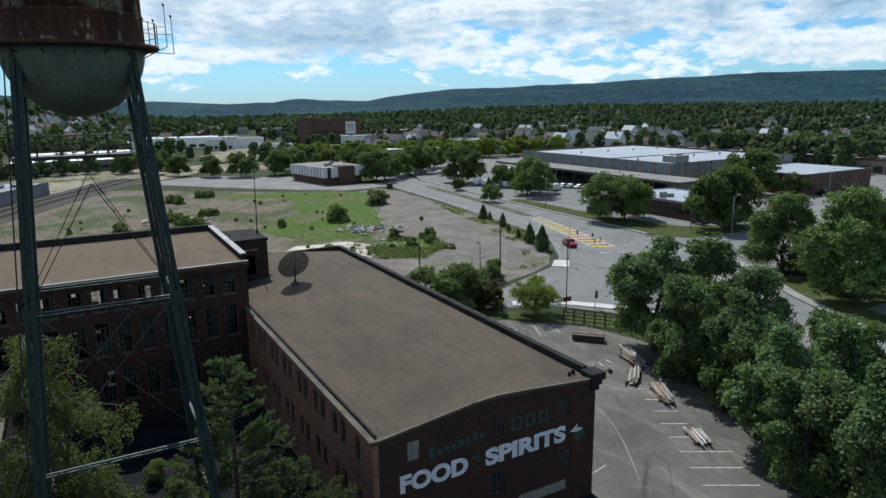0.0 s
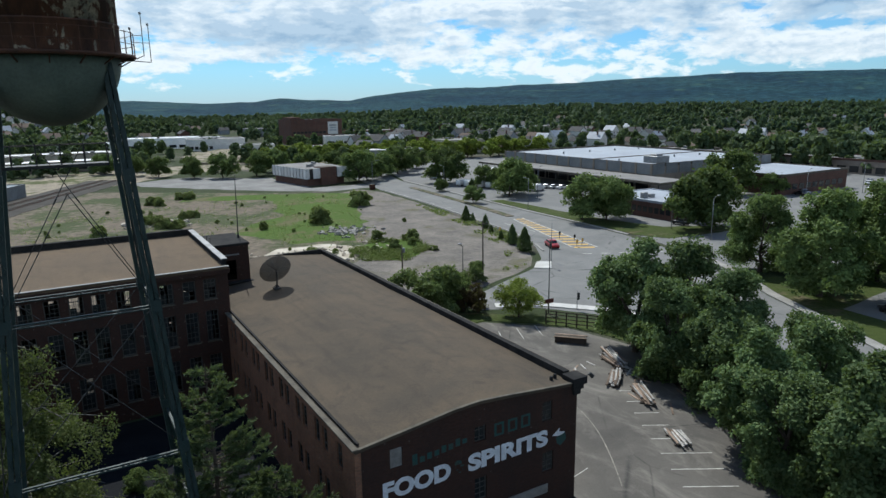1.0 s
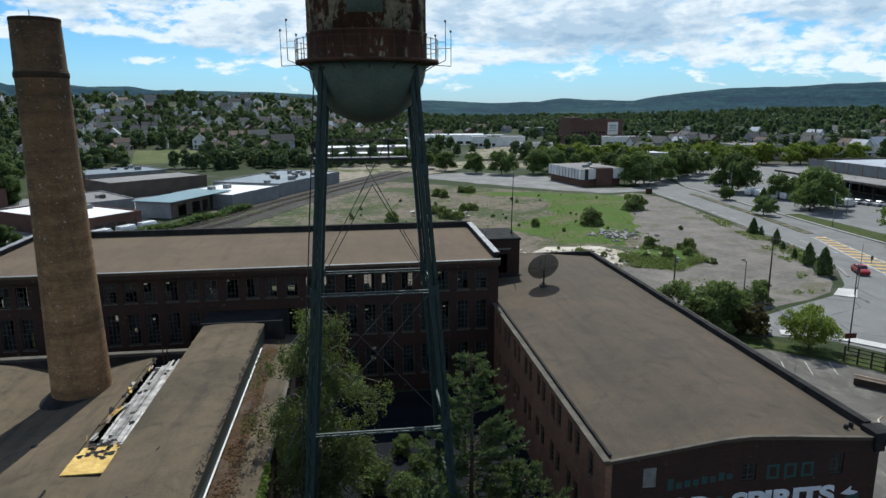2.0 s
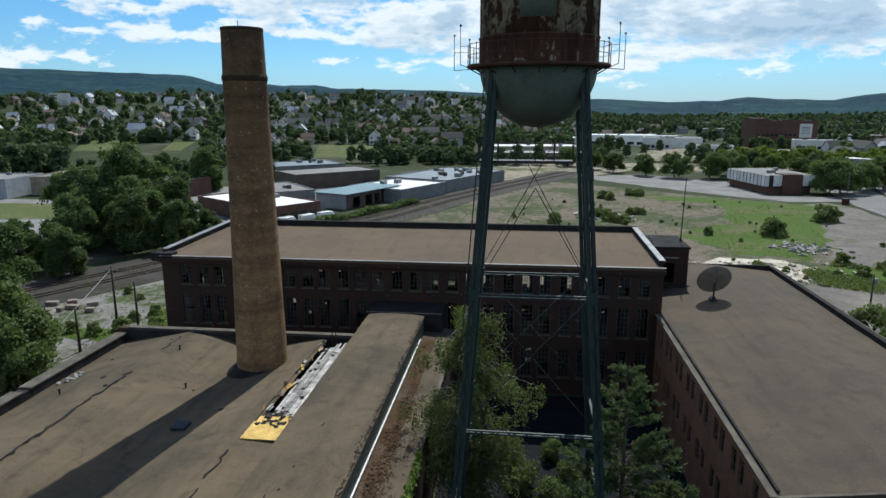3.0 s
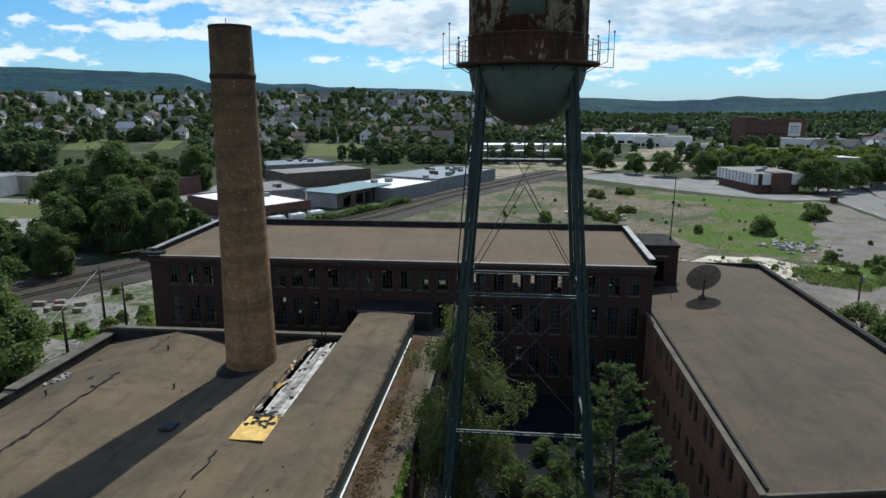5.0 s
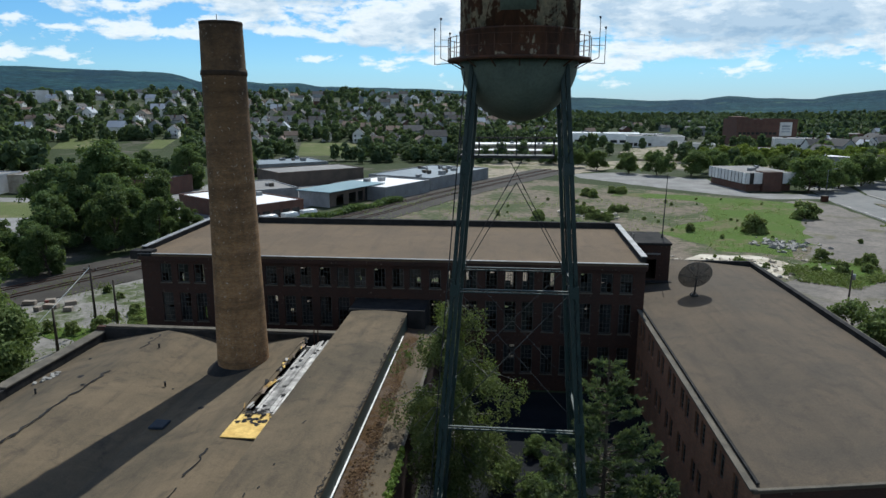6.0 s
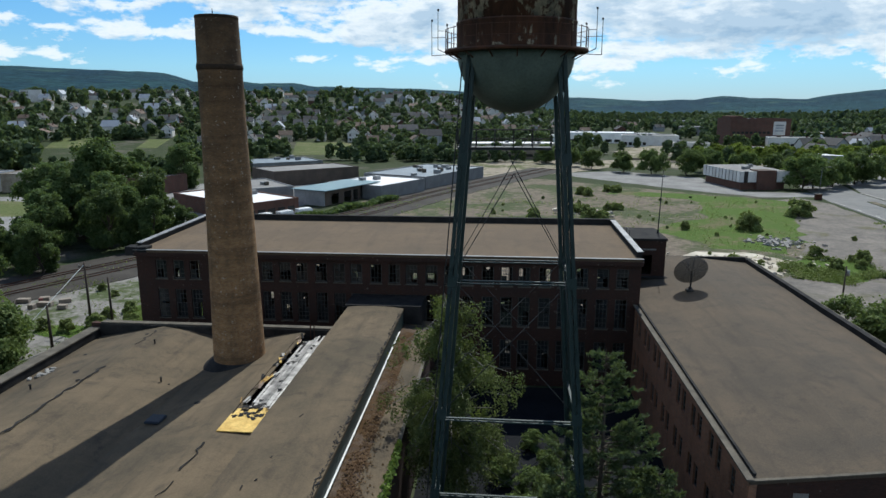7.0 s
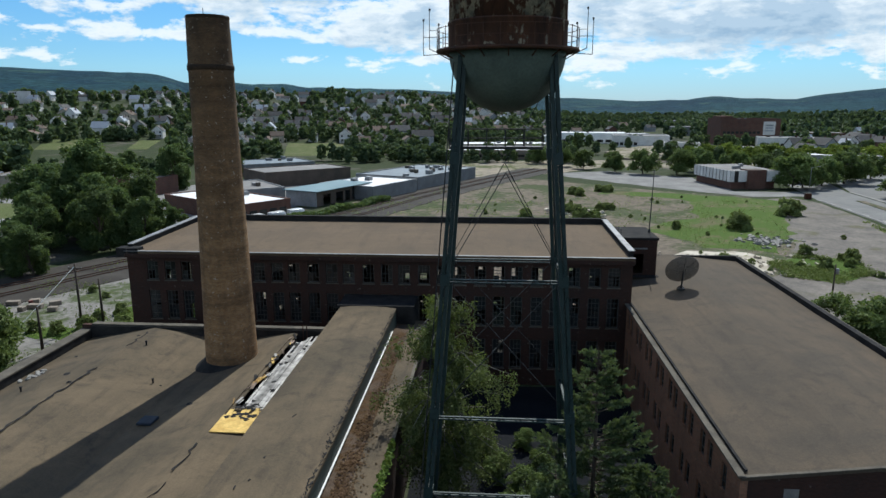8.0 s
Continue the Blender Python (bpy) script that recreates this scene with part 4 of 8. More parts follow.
for k in range(15):
    a = k / 14
    p = (35.0 + 6.6 * math.sin(a * 1.75), 32 + 17 * a)
    if last:
        bar_at(bm, (p[0] + last[0]) / 2, (p[1] + last[1]) / 2, math.degrees(math.atan2(p[1] - last[1], p[0] - last[0])), 1.35, 0.10, 0.030)
    last = p
painted("curved_line", bm, M["line_pale"], "faded yellow curved line on the parking lot")

# Railway: two tracks of rails on sleepers.
TRACK = [(-92, 40), (-78, 90), (-67, 111), (-51, 142), (-35, 175), (-24, 205), (-8, 240), (22, 300)]
track = thing("railway_track", -68, 118, 0.1, "rusty rails on dark sleepers across the ballast", "railway")
for side in (-2.6, 2.6):
    for gauge in (-0.72, 0.72):
        bm = bmesh.new()
        edge = strip(TRACK, 2 * abs(side + gauge))
        n = len(TRACK)
        line = edge[:n] if side + gauge < 0 else edge[n:][::-1]
        for a, b in zip(line, line[1:]):
            beam(bm, (*a, 0.30), (*b, 0.30), 0.08, 0.16)
        part("rail", bm, M["rust_flat"], track)

# ---- the mill and its wings ----
SASH = [sash_mesh("sash", 1.2, 2.0, 3, 4, g) for g in ((1, 6), (2, 4, 9), (0, 6, 8))] + [sash_mesh("sash", 1.2, 2.0, 3, 5, (2,)), sash_mesh("sash", 1.2, 2.0, 2, 4, (1, 6))]
SASH_TALL = [sash_mesh("sash_tall", 1.2, 3.1, 3, 6, g) for g in ((2, 8), (1, 4, 13), (0, 6, 14))] + [sash_mesh("sash_tall", 1.2, 3.1, 3, 7, (3, 9)), sash_mesh("sash_tall", 1.2, 3.1, 2, 6, (1, 8))]
SASH_SMALL = [sash_mesh("sash_small", 0.95, 1.75, 2, 4, g) for g in ((), (2,), (1, 5))]
PANES = {
    "s": [pane_mesh("pane", -0.5, 0.5, 1.1, 1.9, M["glass"]), pane_mesh("pane", -0.5, -0.02, 0.1, 1.0, M["glass"]), pane_mesh("pane", 0.1, 0.5, 0.1, 1.9, M["glass"])],
    "t": [pane_mesh("pane", -0.5, 0.5, 1.65, 3.0, M["glass"]), pane_mesh("pane", -0.5, 0.5, 0.08, 1.45, M["glass"]), pane_mesh("pane", -0.5, -0.02, 0.1, 3.0, M["glass"])],
    "m": [pane_mesh("pane", -0.42, 0.42, 0.08, 1.68, M["glass"])],
}


def set_window(house, kind, rnd, x, y, z, turn, share=0.6):
    """A window in an opening: the sash, and under it what is left of its glass."""
    kinds = {"s": SASH, "t": SASH_TALL, "m": SASH_SMALL}[kind]
    w = shared("window", rnd.choice(kinds), house, base_of(house).inverted() @ pose(x, y, z, 0, 0, turn))
    for me in PANES[kind]:
        if rnd.random() < share:
            shared("pane", me, w)
    return w


def sill_mesh(name, w):
    return mesh_of(name, bevelled(boxes((-w / 2, w / 2, -0.08, 0.12, -0.12, 0.0)), 0.015), M["coping"])


SILL = sill_mesh("sill", 1.34)

# Three-storey mill.
MX0, MX1, MY0, MY1, MZ = -38.0, 14.0, 64.5, 82.6, 13.45
mill = thing("mill_building", (MX0 + MX1) / 2, (MY0 + MY1) / 2, 0, "abandoned three-storey dark red brick mill with broken windows", "building")
rnd = random.Random(7)
xs = [2.55 + 1.903 * k + (-0.03 if k % 3 == 2 else 0.10) for k in range(26)]
rows = [(1.85, 4.95), (6.38, 9.48), (10.62, 12.62)]
for name, y, turn in (("wall_front", MY0, 0), ("wall_back", MY1 - 0.5, 180)):
    holes = [(x - 0.6, x + 0.6, a, b) for x in xs for a, b in rows]
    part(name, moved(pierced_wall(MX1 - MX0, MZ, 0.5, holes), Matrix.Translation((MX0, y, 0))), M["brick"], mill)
    for x in xs:
        for a, b in rows:
            kind = "s" if a > 10 else "t"
            yy = y + 0.16 if turn == 0 else y + 0.34
            set_window(mill, kind, rnd, MX0 + x, yy, a + 0.004, turn, (0.40 if a > 10 else 0.62) if turn == 0 else 0.85 if a < 5 else 0.45)
            if turn == 0:
                shared("sill", SILL, mill, base_of(mill).inverted() @ pose(MX0 + x, y, a))
bm = pierced_wall(MY1 - MY0 - 1.0, MZ, 0.5, [(2 + 2.6 * k, 3.1 + 2.6 * k, a, b) for k in range(6) for a, b in rows])
part("wall_west", moved(bm, pose(MX0 + 0.5, MY0 + 0.5, 0, 0, 0, 90)), M["brick"], mill)
part("wall_east", moved(pierced_wall(MY1 - MY0 - 1.0, MZ, 0.5, [(12, 13.2, 10.2, 12.4)]), pose(MX1, MY0 + 0.5, 0, 0, 0, 90)), M["brick"], mill)
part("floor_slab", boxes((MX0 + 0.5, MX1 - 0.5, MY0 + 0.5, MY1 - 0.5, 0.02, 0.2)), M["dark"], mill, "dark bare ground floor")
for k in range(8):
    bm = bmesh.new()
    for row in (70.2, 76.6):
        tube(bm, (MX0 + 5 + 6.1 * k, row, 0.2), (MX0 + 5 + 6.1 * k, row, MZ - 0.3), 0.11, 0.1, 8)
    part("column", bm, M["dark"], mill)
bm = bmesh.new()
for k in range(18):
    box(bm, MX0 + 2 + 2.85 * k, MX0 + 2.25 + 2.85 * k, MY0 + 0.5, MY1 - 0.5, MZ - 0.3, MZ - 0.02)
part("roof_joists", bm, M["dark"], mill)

# Roof deck with a slight fall to the front, a grey edge strip in front, raised dark parapets on three sides.
bm = bmesh.new()
v = [bm.verts.new(p) for p in ((MX0, MY0 - 0.25, MZ), (MX1, MY0 - 0.25, MZ), (MX1, MY1, MZ), (MX0, MY1, MZ),
                               (MX0, MY0 - 0.25, MZ + 0.22), (MX1, MY0 - 0.25, MZ + 0.22), (MX1, MY1, MZ + 0.45), (MX0, MY1, MZ + 0.45))]
for f in ((3, 2, 1, 0), (4, 5, 6, 7), (0, 1, 5, 4), (1, 2, 6, 5), (2, 3, 7, 6), (3, 0, 4, 7)):
    bm.faces.new([v[k] for k in f])
part("roof", bm, M["roof_mill"], mill, "flat brown gravelled roof")
part("eaves_strip", bevelled(boxes((MX0 - 0.1, MX1 + 0.15, MY0 - 0.38, MY0 + 0.02, MZ + 0.235, MZ + 0.30)), 0.02), M["metal_edge"], mill, "grey metal edging strip")
part("eaves_board", boxes((MX0 - 0.1, MX1 + 0.15, MY0 - 0.34, MY0 - 0.02, MZ - 0.42, MZ - 0.004)), M["brick"], mill)
part("parapet", boxes((MX0 - 0.15, MX1 + 0.15, MY1 - 0.35, MY1 + 0.15, MZ - 0.2, MZ + 1.05)), M["tar"], mill, "black tarred parapet")
for x0, x1 in ((MX0 - 0.15, MX0 + 0.3), (MX1 - 0.3, MX1 + 0.15)):
    bm = bmesh.new()
    a = [bm.verts.new(p) for p in ((x0, MY0 + 0.8, MZ - 0.2), (x1, MY0 + 0.8, MZ - 0.2), (x1, MY1 - 0.35, MZ - 0.2), (x0, MY1 - 0.35, MZ - 0.2),
                                   (x0, MY0 + 0.8, MZ + 0.75), (x1, MY0 + 0.8, MZ + 0.75), (x1, MY1 - 0.35, MZ + 1.0), (x0, MY1 - 0.35, MZ + 1.0))]
    for f in ((3, 2, 1, 0), (4, 5, 6, 7), (0, 1, 5, 4), (1, 2, 6, 5), (2, 3, 7, 6), (3, 0, 4, 7)):
        bm.faces.new([a[k] for k in f])
    part("parapet", bm, M["tar"], mill)
    bm = bmesh.new()
    beam(bm, ((x0 + x1) / 2, MY0 + 0.7, MZ + 0.80), ((x0 + x1) / 2, MY1 - 0.4, MZ + 1.05), 0.62, 0.09)
    part("coping", bm, M["lit_edge"], mill, "grey metal coping with its highlight in the colour")
part("coping", boxes((MX0 - 0.2, MX1 + 0.2, MY1 - 0.42, MY1 + 0.22, MZ + 1.06, MZ + 1.13)), M["tar"], mill)
for x in (MX0 - 1.0, MX0 + 0.2):
    part("corner_block", bevelled(boxes((x, x + 1.15, MY0 - 0.3, MY0 + 1.0, MZ - 0.35, MZ + 0.55)), 0.05), M["tar"], mill)

# Stair tower at the east end of the mill.
stair = thing("stair_tower", 16.4, 77, 0, "brick stair tower with a flat tarred roof", "building")
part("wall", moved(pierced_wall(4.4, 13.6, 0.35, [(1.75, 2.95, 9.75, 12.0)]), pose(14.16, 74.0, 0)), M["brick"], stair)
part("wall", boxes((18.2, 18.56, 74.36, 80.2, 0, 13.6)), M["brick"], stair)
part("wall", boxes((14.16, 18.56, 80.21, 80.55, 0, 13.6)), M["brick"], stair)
part("roof", bevelled(boxes((14.16, 18.7, 73.85, 80.7, 13.62, 13.9)), 0.04), M["tar"], stair)
part("lintel", bevelled(boxes((15.6, 17.5, 73.93, 73.995, 12.55, 12.72)), 0.015), M["metal_edge"], stair, "pale strip over the roof door")
part("canopy", boxes((14.2, 18.75, 73.2, 73.95, 9.45, 9.6)), M["tar"], stair, "small dark step at the roof door")
part("bracket", tube(bmesh.new(), (18.0, 73.7, 9.4), (17.7, 73.5, 8.95), 0.05, 0.05, 6), M["steel_dark"], stair)
part("railing", tube(tube(tube(bmesh.new(), (14.6, 74.6, 13.9), (14.6, 74.6, 14.7), 0.03), (14.6, 76.4, 13.9), (14.6, 76.4, 14.7), 0.03), (14.6, 74.6, 14.7), (14.6, 76.4, 14.7), 0.03), M["steel_dark"], stair)
mast = thing("antenna_mast", 18.3, 77.2, 13.9, "thin dark antenna mast on the stair tower roof", "antenna")
part("pole", tube(bmesh.new(), (18.3, 77.2, 13.88), (18.45, 77.2, 21.2), 0.07, 0.04, 8), M["steel_dark"], mast)
part("collar", tube(bmesh.new(), (18.3, 77.2, 13.9), (18.31, 77.2, 14.3), 0.15, 0.12, 10), M["steel_dark"], mast)

# East wing with the painted end wall; its roof is bent along a low ridge.
WX0, WX1, WY0, WY1 = 13.6, 31.0, 33.0, 83.5
wing = thing("brick_wing", 22.3, 58, 0, "two-storey brick wing with a flat tarred roof", "building")
WL, WR_, WRX, WRZ = 8.95, 9.2, 22.4, 9.9
profile = [(WX0 + 0.001, WL), (17.5, 9.42), (20.5, 9.80), (WRX, WRZ), (25, 9.72), (28, 9.45), (WX1 - 0.001, WR_)]
rnd = random.Random(11)


def roof_sheet(prof, y0, y1, thick, ys=10, sag=0.0):
    bm = bmesh.new()
    grid = []
    for j in range(ys + 1):
        y = y0 + (y1 - y0) * j / ys
        grid.append([bm.verts.new((x, y, z + (sag * noise.noise((x * 0.2, y * 0.2, 1)) if 0 < j < ys else 0))) for x, z in prof])
    for j in range(ys):
        for k in range(len(prof) - 1):
            bm.faces.new((grid[j][k], grid[j][k + 1], grid[j + 1][k + 1], grid[j + 1][k]))
    g = bmesh.ops.extrude_face_region(bm, geom=bm.faces[:])
    for e in g["geom"]:
        if isinstance(e, bmesh.types.BMVert):
            e.co.z -= thick
    bmesh.ops.recalc_face_normals(bm, faces=bm.faces[:])
    return bm


part("roof", roof_sheet([(x, z) for x, z in profile], WY0 - 0.12, WY1, 0.22, 12, 0.08), M["roof"], wing, "flat brown-grey tarred roof with a low ridge")
holes_w = []
for k in range(15):
    y = 2.0 + 1.98 * k + (0.5 if k % 2 else 0)
    holes_w += [(y, y + 0.95, 6.55, 8.30), (y, y + 0.95, 2.9, 4.65)]
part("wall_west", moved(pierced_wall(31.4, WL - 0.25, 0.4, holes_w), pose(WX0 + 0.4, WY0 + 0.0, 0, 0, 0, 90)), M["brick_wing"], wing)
for y0, y1, z0, z1 in holes_w:
    set_window(wing, "m", rnd, WX0 + 0.14, WY0 + (y0 + y1) / 2, z0 + 0.004, -90, 0.8)
front_holes = [(1.9, 2.75, 7.0, 8.3), (8.1, 9.0, 6.95, 8.05), (13.8, 14.7, 6.9, 8.35), (8.1, 9.1, 2.6, 4.3), (13.9, 14.9, 2.9, 4.45), (2.6, 3.5, 2.4, 4.0)]
bm = pierced_wall(WX1 - WX0 - 0.41, WL - 0.23, 0.4, front_holes)
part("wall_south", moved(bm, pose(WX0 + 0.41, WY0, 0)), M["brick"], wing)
bm = bmesh.new()
top = [(x, z - 0.20) for x, z in profile]
lo = [bm.verts.new((x, WY0, WL - 0.225)) for x, z in top]
hi = [bm.verts.new((x, WY0, max(z, WL - 0.21))) for x, z in top]
for k in range(len(top) - 1):
    bm.faces.new((lo[k], lo[k + 1], hi[k + 1], hi[k]))
g = bmesh.ops.extrude_face_region(bm, geom=bm.faces[:])
bmesh.ops.translate(bm, verts=[e for e in g["geom"] if isinstance(e, bmesh.types.BMVert)], vec=(0, 0.4, 0))
bmesh.ops.recalc_face_normals(bm, faces=bm.faces[:])
part("gable", bm, M["brick"], wing)
for n_h, (x0, x1, z0, z1) in enumerate(front_holes):
    w = set_window(wing, "m", rnd, WX0 + 0.41 + (x0 + x1) / 2, WY0 + 0.14, z0 + 0.004, 0, 1.0)
    w.scale = ((x1 - x0) / 0.95, 1, (z1 - z0) / 1.75)
part("window_board", boxes((WX0 + 2.33, WX0 + 3.14, WY0 + 0.05, WY0 + 0.1, 7.02, 8.28)), M["board"], wing, "pale board over a window")
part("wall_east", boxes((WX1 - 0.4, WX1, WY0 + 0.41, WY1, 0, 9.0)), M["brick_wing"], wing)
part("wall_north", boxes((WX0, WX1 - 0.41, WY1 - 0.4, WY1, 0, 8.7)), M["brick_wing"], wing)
part("parapet", boxes((WX1 - 0.42, WX1 + 0.08, WY0 + 1.0, WY1 + 0.1, 9.02, 9.72)), M["tar"], wing, "black tarred parapet")
part("coping", bevelled(boxes((WX1 - 0.05, WX1 + 0.55, WY0 + 1.0, WY1 + 0.1, 9.35, 9.5)), 0.03), M["coping"], wing, "grey cornice along the parapet")
part("parapet", boxes((21.0, WX1 - 0.43, WY1 - 0.3, WY1 + 0.1, 9.2, 9.85)), M["tar"], wing)
part("parapet", boxes((WX0 + 0.6, 20.98, WY1 - 0.3, WY1 + 0.1, 9.0, 9.75)), M["tar"], wing)
bm = bmesh.new()
beam(bm, (WX0 - 0.02, WY0 - 0.2, WL + 0.06), (WX0 - 0.02, 64.4, WL + 0.06), 0.42, 0.12)
part("eaves_strip", bevelled(bm, 0.02), M["coping"], wing, "pale grey metal eaves strip")
bm = bmesh.new()
beam(bm, (WX0 + 0.36, WY0 + 0.3, WL + 0.16), (WX0 + 0.36, 64.4, WL + 0.16), 0.16, 0.14)
part("eaves_curb", bm, M["tar"], wing)
bm = bmesh.new()
for (xa, za), (xb, zb) in zip(profile, profile[1:]):
    beam(bm, (xa, WY0 - 0.1, za + 0.02), (xb, WY0 - 0.1, zb + 0.02), 0.22, 0.07)
part("edge_strip", bm, M["coping"], wing, "thin grey metal roof edge")
corner = bmesh.new()
for k, (w, z0, z1) in enumerate(((0.55, 8.3, 8.7), (0.75, 8.7, 9.05), (1.0, 9.05, 9.62))):
    box(corner, WX1 - 0.45 - 0.1 * k, WX1 + w - 0.35, WY0 - w * 0.35, WY0 + 0.98, z0, z1 - 0.002)
part("cornice_end", bevelled(corner, 0.03), M["tar"], wing, "stepped dark cornice end")
lamp_b = bmesh.new()
tube(lamp_b, (WX1 + 0.6, WY0 + 0.2, 9.3), (WX1 + 1.15, WY0 - 0.05, 9.55), 0.04)
tube(lamp_b, (WX1 + 1.1, WY0 - 0.05, 9.62), (WX1 + 1.3, WY0 - 0.2, 9.35), 0.12, 0.17, 10)
tagged(part("flood_lamp", lamp_b, M["steel_dark"]), "small dark flood lamp on the roof corner", "lamp")


def wall_words(text, x0, x1, z, height, mat, label, name="lettering"):
    """Painted words on the south wall, stretched to run from x0 to x1."""
    cu = bpy.data.curves.new(name, "FONT")
    cu.body, cu.extrude, cu.offset, cu.size = text, 0.004, 0.05, 1.0
    ob = bpy.data.objects.new(name, cu)
    me = bpy.data.meshes.new_from_object(ob)
    bpy.data.objects.remove(ob)
    co = np.empty(len(me.vertices) * 3, np.float32)
    me.vertices.foreach_get("co", co)
    co = co.reshape(-1, 3)
    lo, hi = co.min(0), co.max(0)
    sx, sz = (x1 - x0) / (hi[0] - lo[0]), height / (hi[1] - lo[1])
    out = np.stack([x0 + (co[:, 0] - lo[0]) * sx, WY0 - 0.006 + co[:, 2] * 0.5, z + (co[:, 1] - lo[1]) * sz], 1)
    me.vertices.foreach_set("co", out.astype(np.float32).ravel())
    me.materials.clear()
    me.materials.append(mat)
    ob = new(name, me)
    ob.parent = wing
    ob.matrix_parent_inverse = base_of(wing).inverted()
    ob["label"] = label
    return ob


wall_words("FOOD", 15.35, 20.25, 4.95, 1.25, M["paint_white"], "large white painted letters on brick")
wall_words("&", 20.45, 21.35, 5.15, 0.95, M["paint_green"], "faded green painted sign between the words")
wall_words("SPIRITS", 21.6, 28.35, 4.98, 1.25, M["paint_white"], "large white painted letters on brick")
for k in range(8):
    bm = bmesh.new()
    h = (0.75, 0.4, 0.45, 0.4, 0.5, 0.4, 0.55, 0.35)[k]
    box(bm, 17.45 + 0.53 * k, 17.45 + 0.53 * k + 0.36, WY0 - 0.006, WY0 - 0.001, 6.75 + 0.06 * k, 6.75 + 0.06 * k + h)
    part("faded_bar", bm, M["paint_green"], wing, "faded green painted bar")
for k in range(3):
    bm = bmesh.new()
    for a, b, c, d in ((0, 0.18, 0, 0.95), (0.62, 0.8, 0, 0.95), (0.18, 0.62, 0, 0.16), (0.18, 0.62, 0.79, 0.95)):
        box(bm, 23.7 + 1.12 * k + a, 23.7 + 1.12 * k + b, WY0 - 0.006, WY0 - 0.001, 6.95 + c, 6.95 + d)
    part("faded_figure", bm, M["paint_green"], wing, "faded green painted ring above the words")
bm = bmesh.new()
v = [bm.verts.new((x, WY0 - 0.005, z)) for x, z in ((28.75, 5.55), (29.45, 6.05), (29.4, 5.75), (29.95, 5.6), (29.7, 5.45), (29.3, 5.42))]
bm.faces.new(v)
part("arrow_mark", bm, M["paint_white"], wing, "white painted arrow shape")
bm = bmesh.new()
v = [bm.verts.new((x, WY0 - 0.004, z)) for x, z in ((29.1, 5.35), (29.95, 5.55), (30.05, 5.0), (29.55, 4.6), (29.2, 4.85))]
bm.faces.new(v)
part("arrow_mark", bm, M["paint_green"], wing, "faded green painted shape")
part("sign_board", boxes((21.0, 24.2, WY0 - 0.06, WY0 - 0.002, 1.1, 1.75), (24.35, 28.4, WY0 - 0.06, WY0 - 0.002, 1.25, 1.95)), M["board"], wing, "weathered pale sign boards")

# Satellite dish on the wing's roof.
dish = thing("satellite_dish", 19.7, 67.7, 9.72, "large grey mesh satellite dish on a roof mount", "satellite dish")
m = pose(19.7, 67.55, 11.75, -64, 0, 4)
bm = bmesh.new()
ringsn, spn = 6, 28
rows_ = []
for i in range(1, ringsn + 1):
    r = 1.72 * i / ringsn
    rows_.append([bm.verts.new(m @ Vector((r * math.cos(a), r * math.sin(a), 0.105 * r * r))) for a in [k * 2 * math.pi / spn for k in range(spn)]])
hub = bm.verts.new(m @ Vector((0, 0, 0)))
for k in range(spn):
    bm.faces.new((hub, rows_[0][k], rows_[0][(k + 1) % spn]))
    for i in range(ringsn - 1):
        bm.faces.new((rows_[i][k], rows_[i + 1][k], rows_[i + 1][(k + 1) % spn], rows_[i][(k + 1) % spn]))
g = bmesh.ops.extrude_face_region(bm, geom=bm.faces[:])
bmesh.ops.translate(bm, verts=[e for e in g["geom"] if isinstance(e, bmesh.types.BMVert)], vec=m.to_3x3() @ Vector((0, 0, -0.03)))
bmesh.ops.recalc_face_normals(bm, faces=bm.faces[:])
part("reflector", bm, M["dish_mesh"], dish, "grey mesh reflector", True)
for k in range(8):
    a = k * math.pi / 4
    bm = bmesh.new()
    prev = m @ Vector((0, 0, -0.05))
    for i in range(1, 5):
        r = 1.71 * i / 4
        p = m @ Vector((r * math.cos(a), r * math.sin(a), 0.105 * r * r - 0.05))
        tube(bm, prev, p, 0.016, 0.014, 5)
        prev = p
    part("rib", bm, M["steel_dark"], dish)
part("mast", tube(bmesh.new(), (19.7, 67.7, 9.7), (19.7, 67.36, 11.68), 0.09, 0.08, 10), M["steel_dark"], dish)
bm = bmesh.new()
for a in (0, 120, 240):
    e = m @ Vector((1.2 * math.cos(radians(a)), 1.2 * math.sin(radians(a)), 0.16))
    tube(bm, e, m @ Vector((0, 0, 1.25)), 0.025, 0.02, 6)
part("feed_struts", bm, M["steel_grey"], dish)
part("feed", tube(bmesh.new(), m @ Vector((0, 0, 1.05)), m @ Vector((0, 0, 1.35)), 0.1, 0.13, 10), M["steel_grey"], dish)
bm = boxes((19.35, 20.05, 67.35, 68.05, 9.66, 9.84))
for a in (45, 135, 225, 315):
    tube(bm, (19.7 + 0.42 * math.cos(radians(a)), 67.7 + 0.42 * math.sin(radians(a)), 9.82), (19.7, 67.6, 10.2), 0.04)
part("base_frame", bm, M["steel_dark"], dish)
for x, y in ((29.4, 34.0), (29.9, 34.2)):
    bm = boxes((x - 0.1, x + 0.1, y - 0.1, y + 0.1, 9.25, 9.5))
    tagged(part("roof_vent", bevelled(tube(bm, (x, y, 9.5), (x, y, 9.62), 0.14, 0.12, 10), 0.01), M["tar"]), "small black roof vent near the edge", "vent", "roof vents")

# Low west building: two bays of sagging roof, the stack, and a long raised monitor.
low = thing("low_shed", -26, 40, 0, "low brick shed with a patched two-bay tar roof", "building")
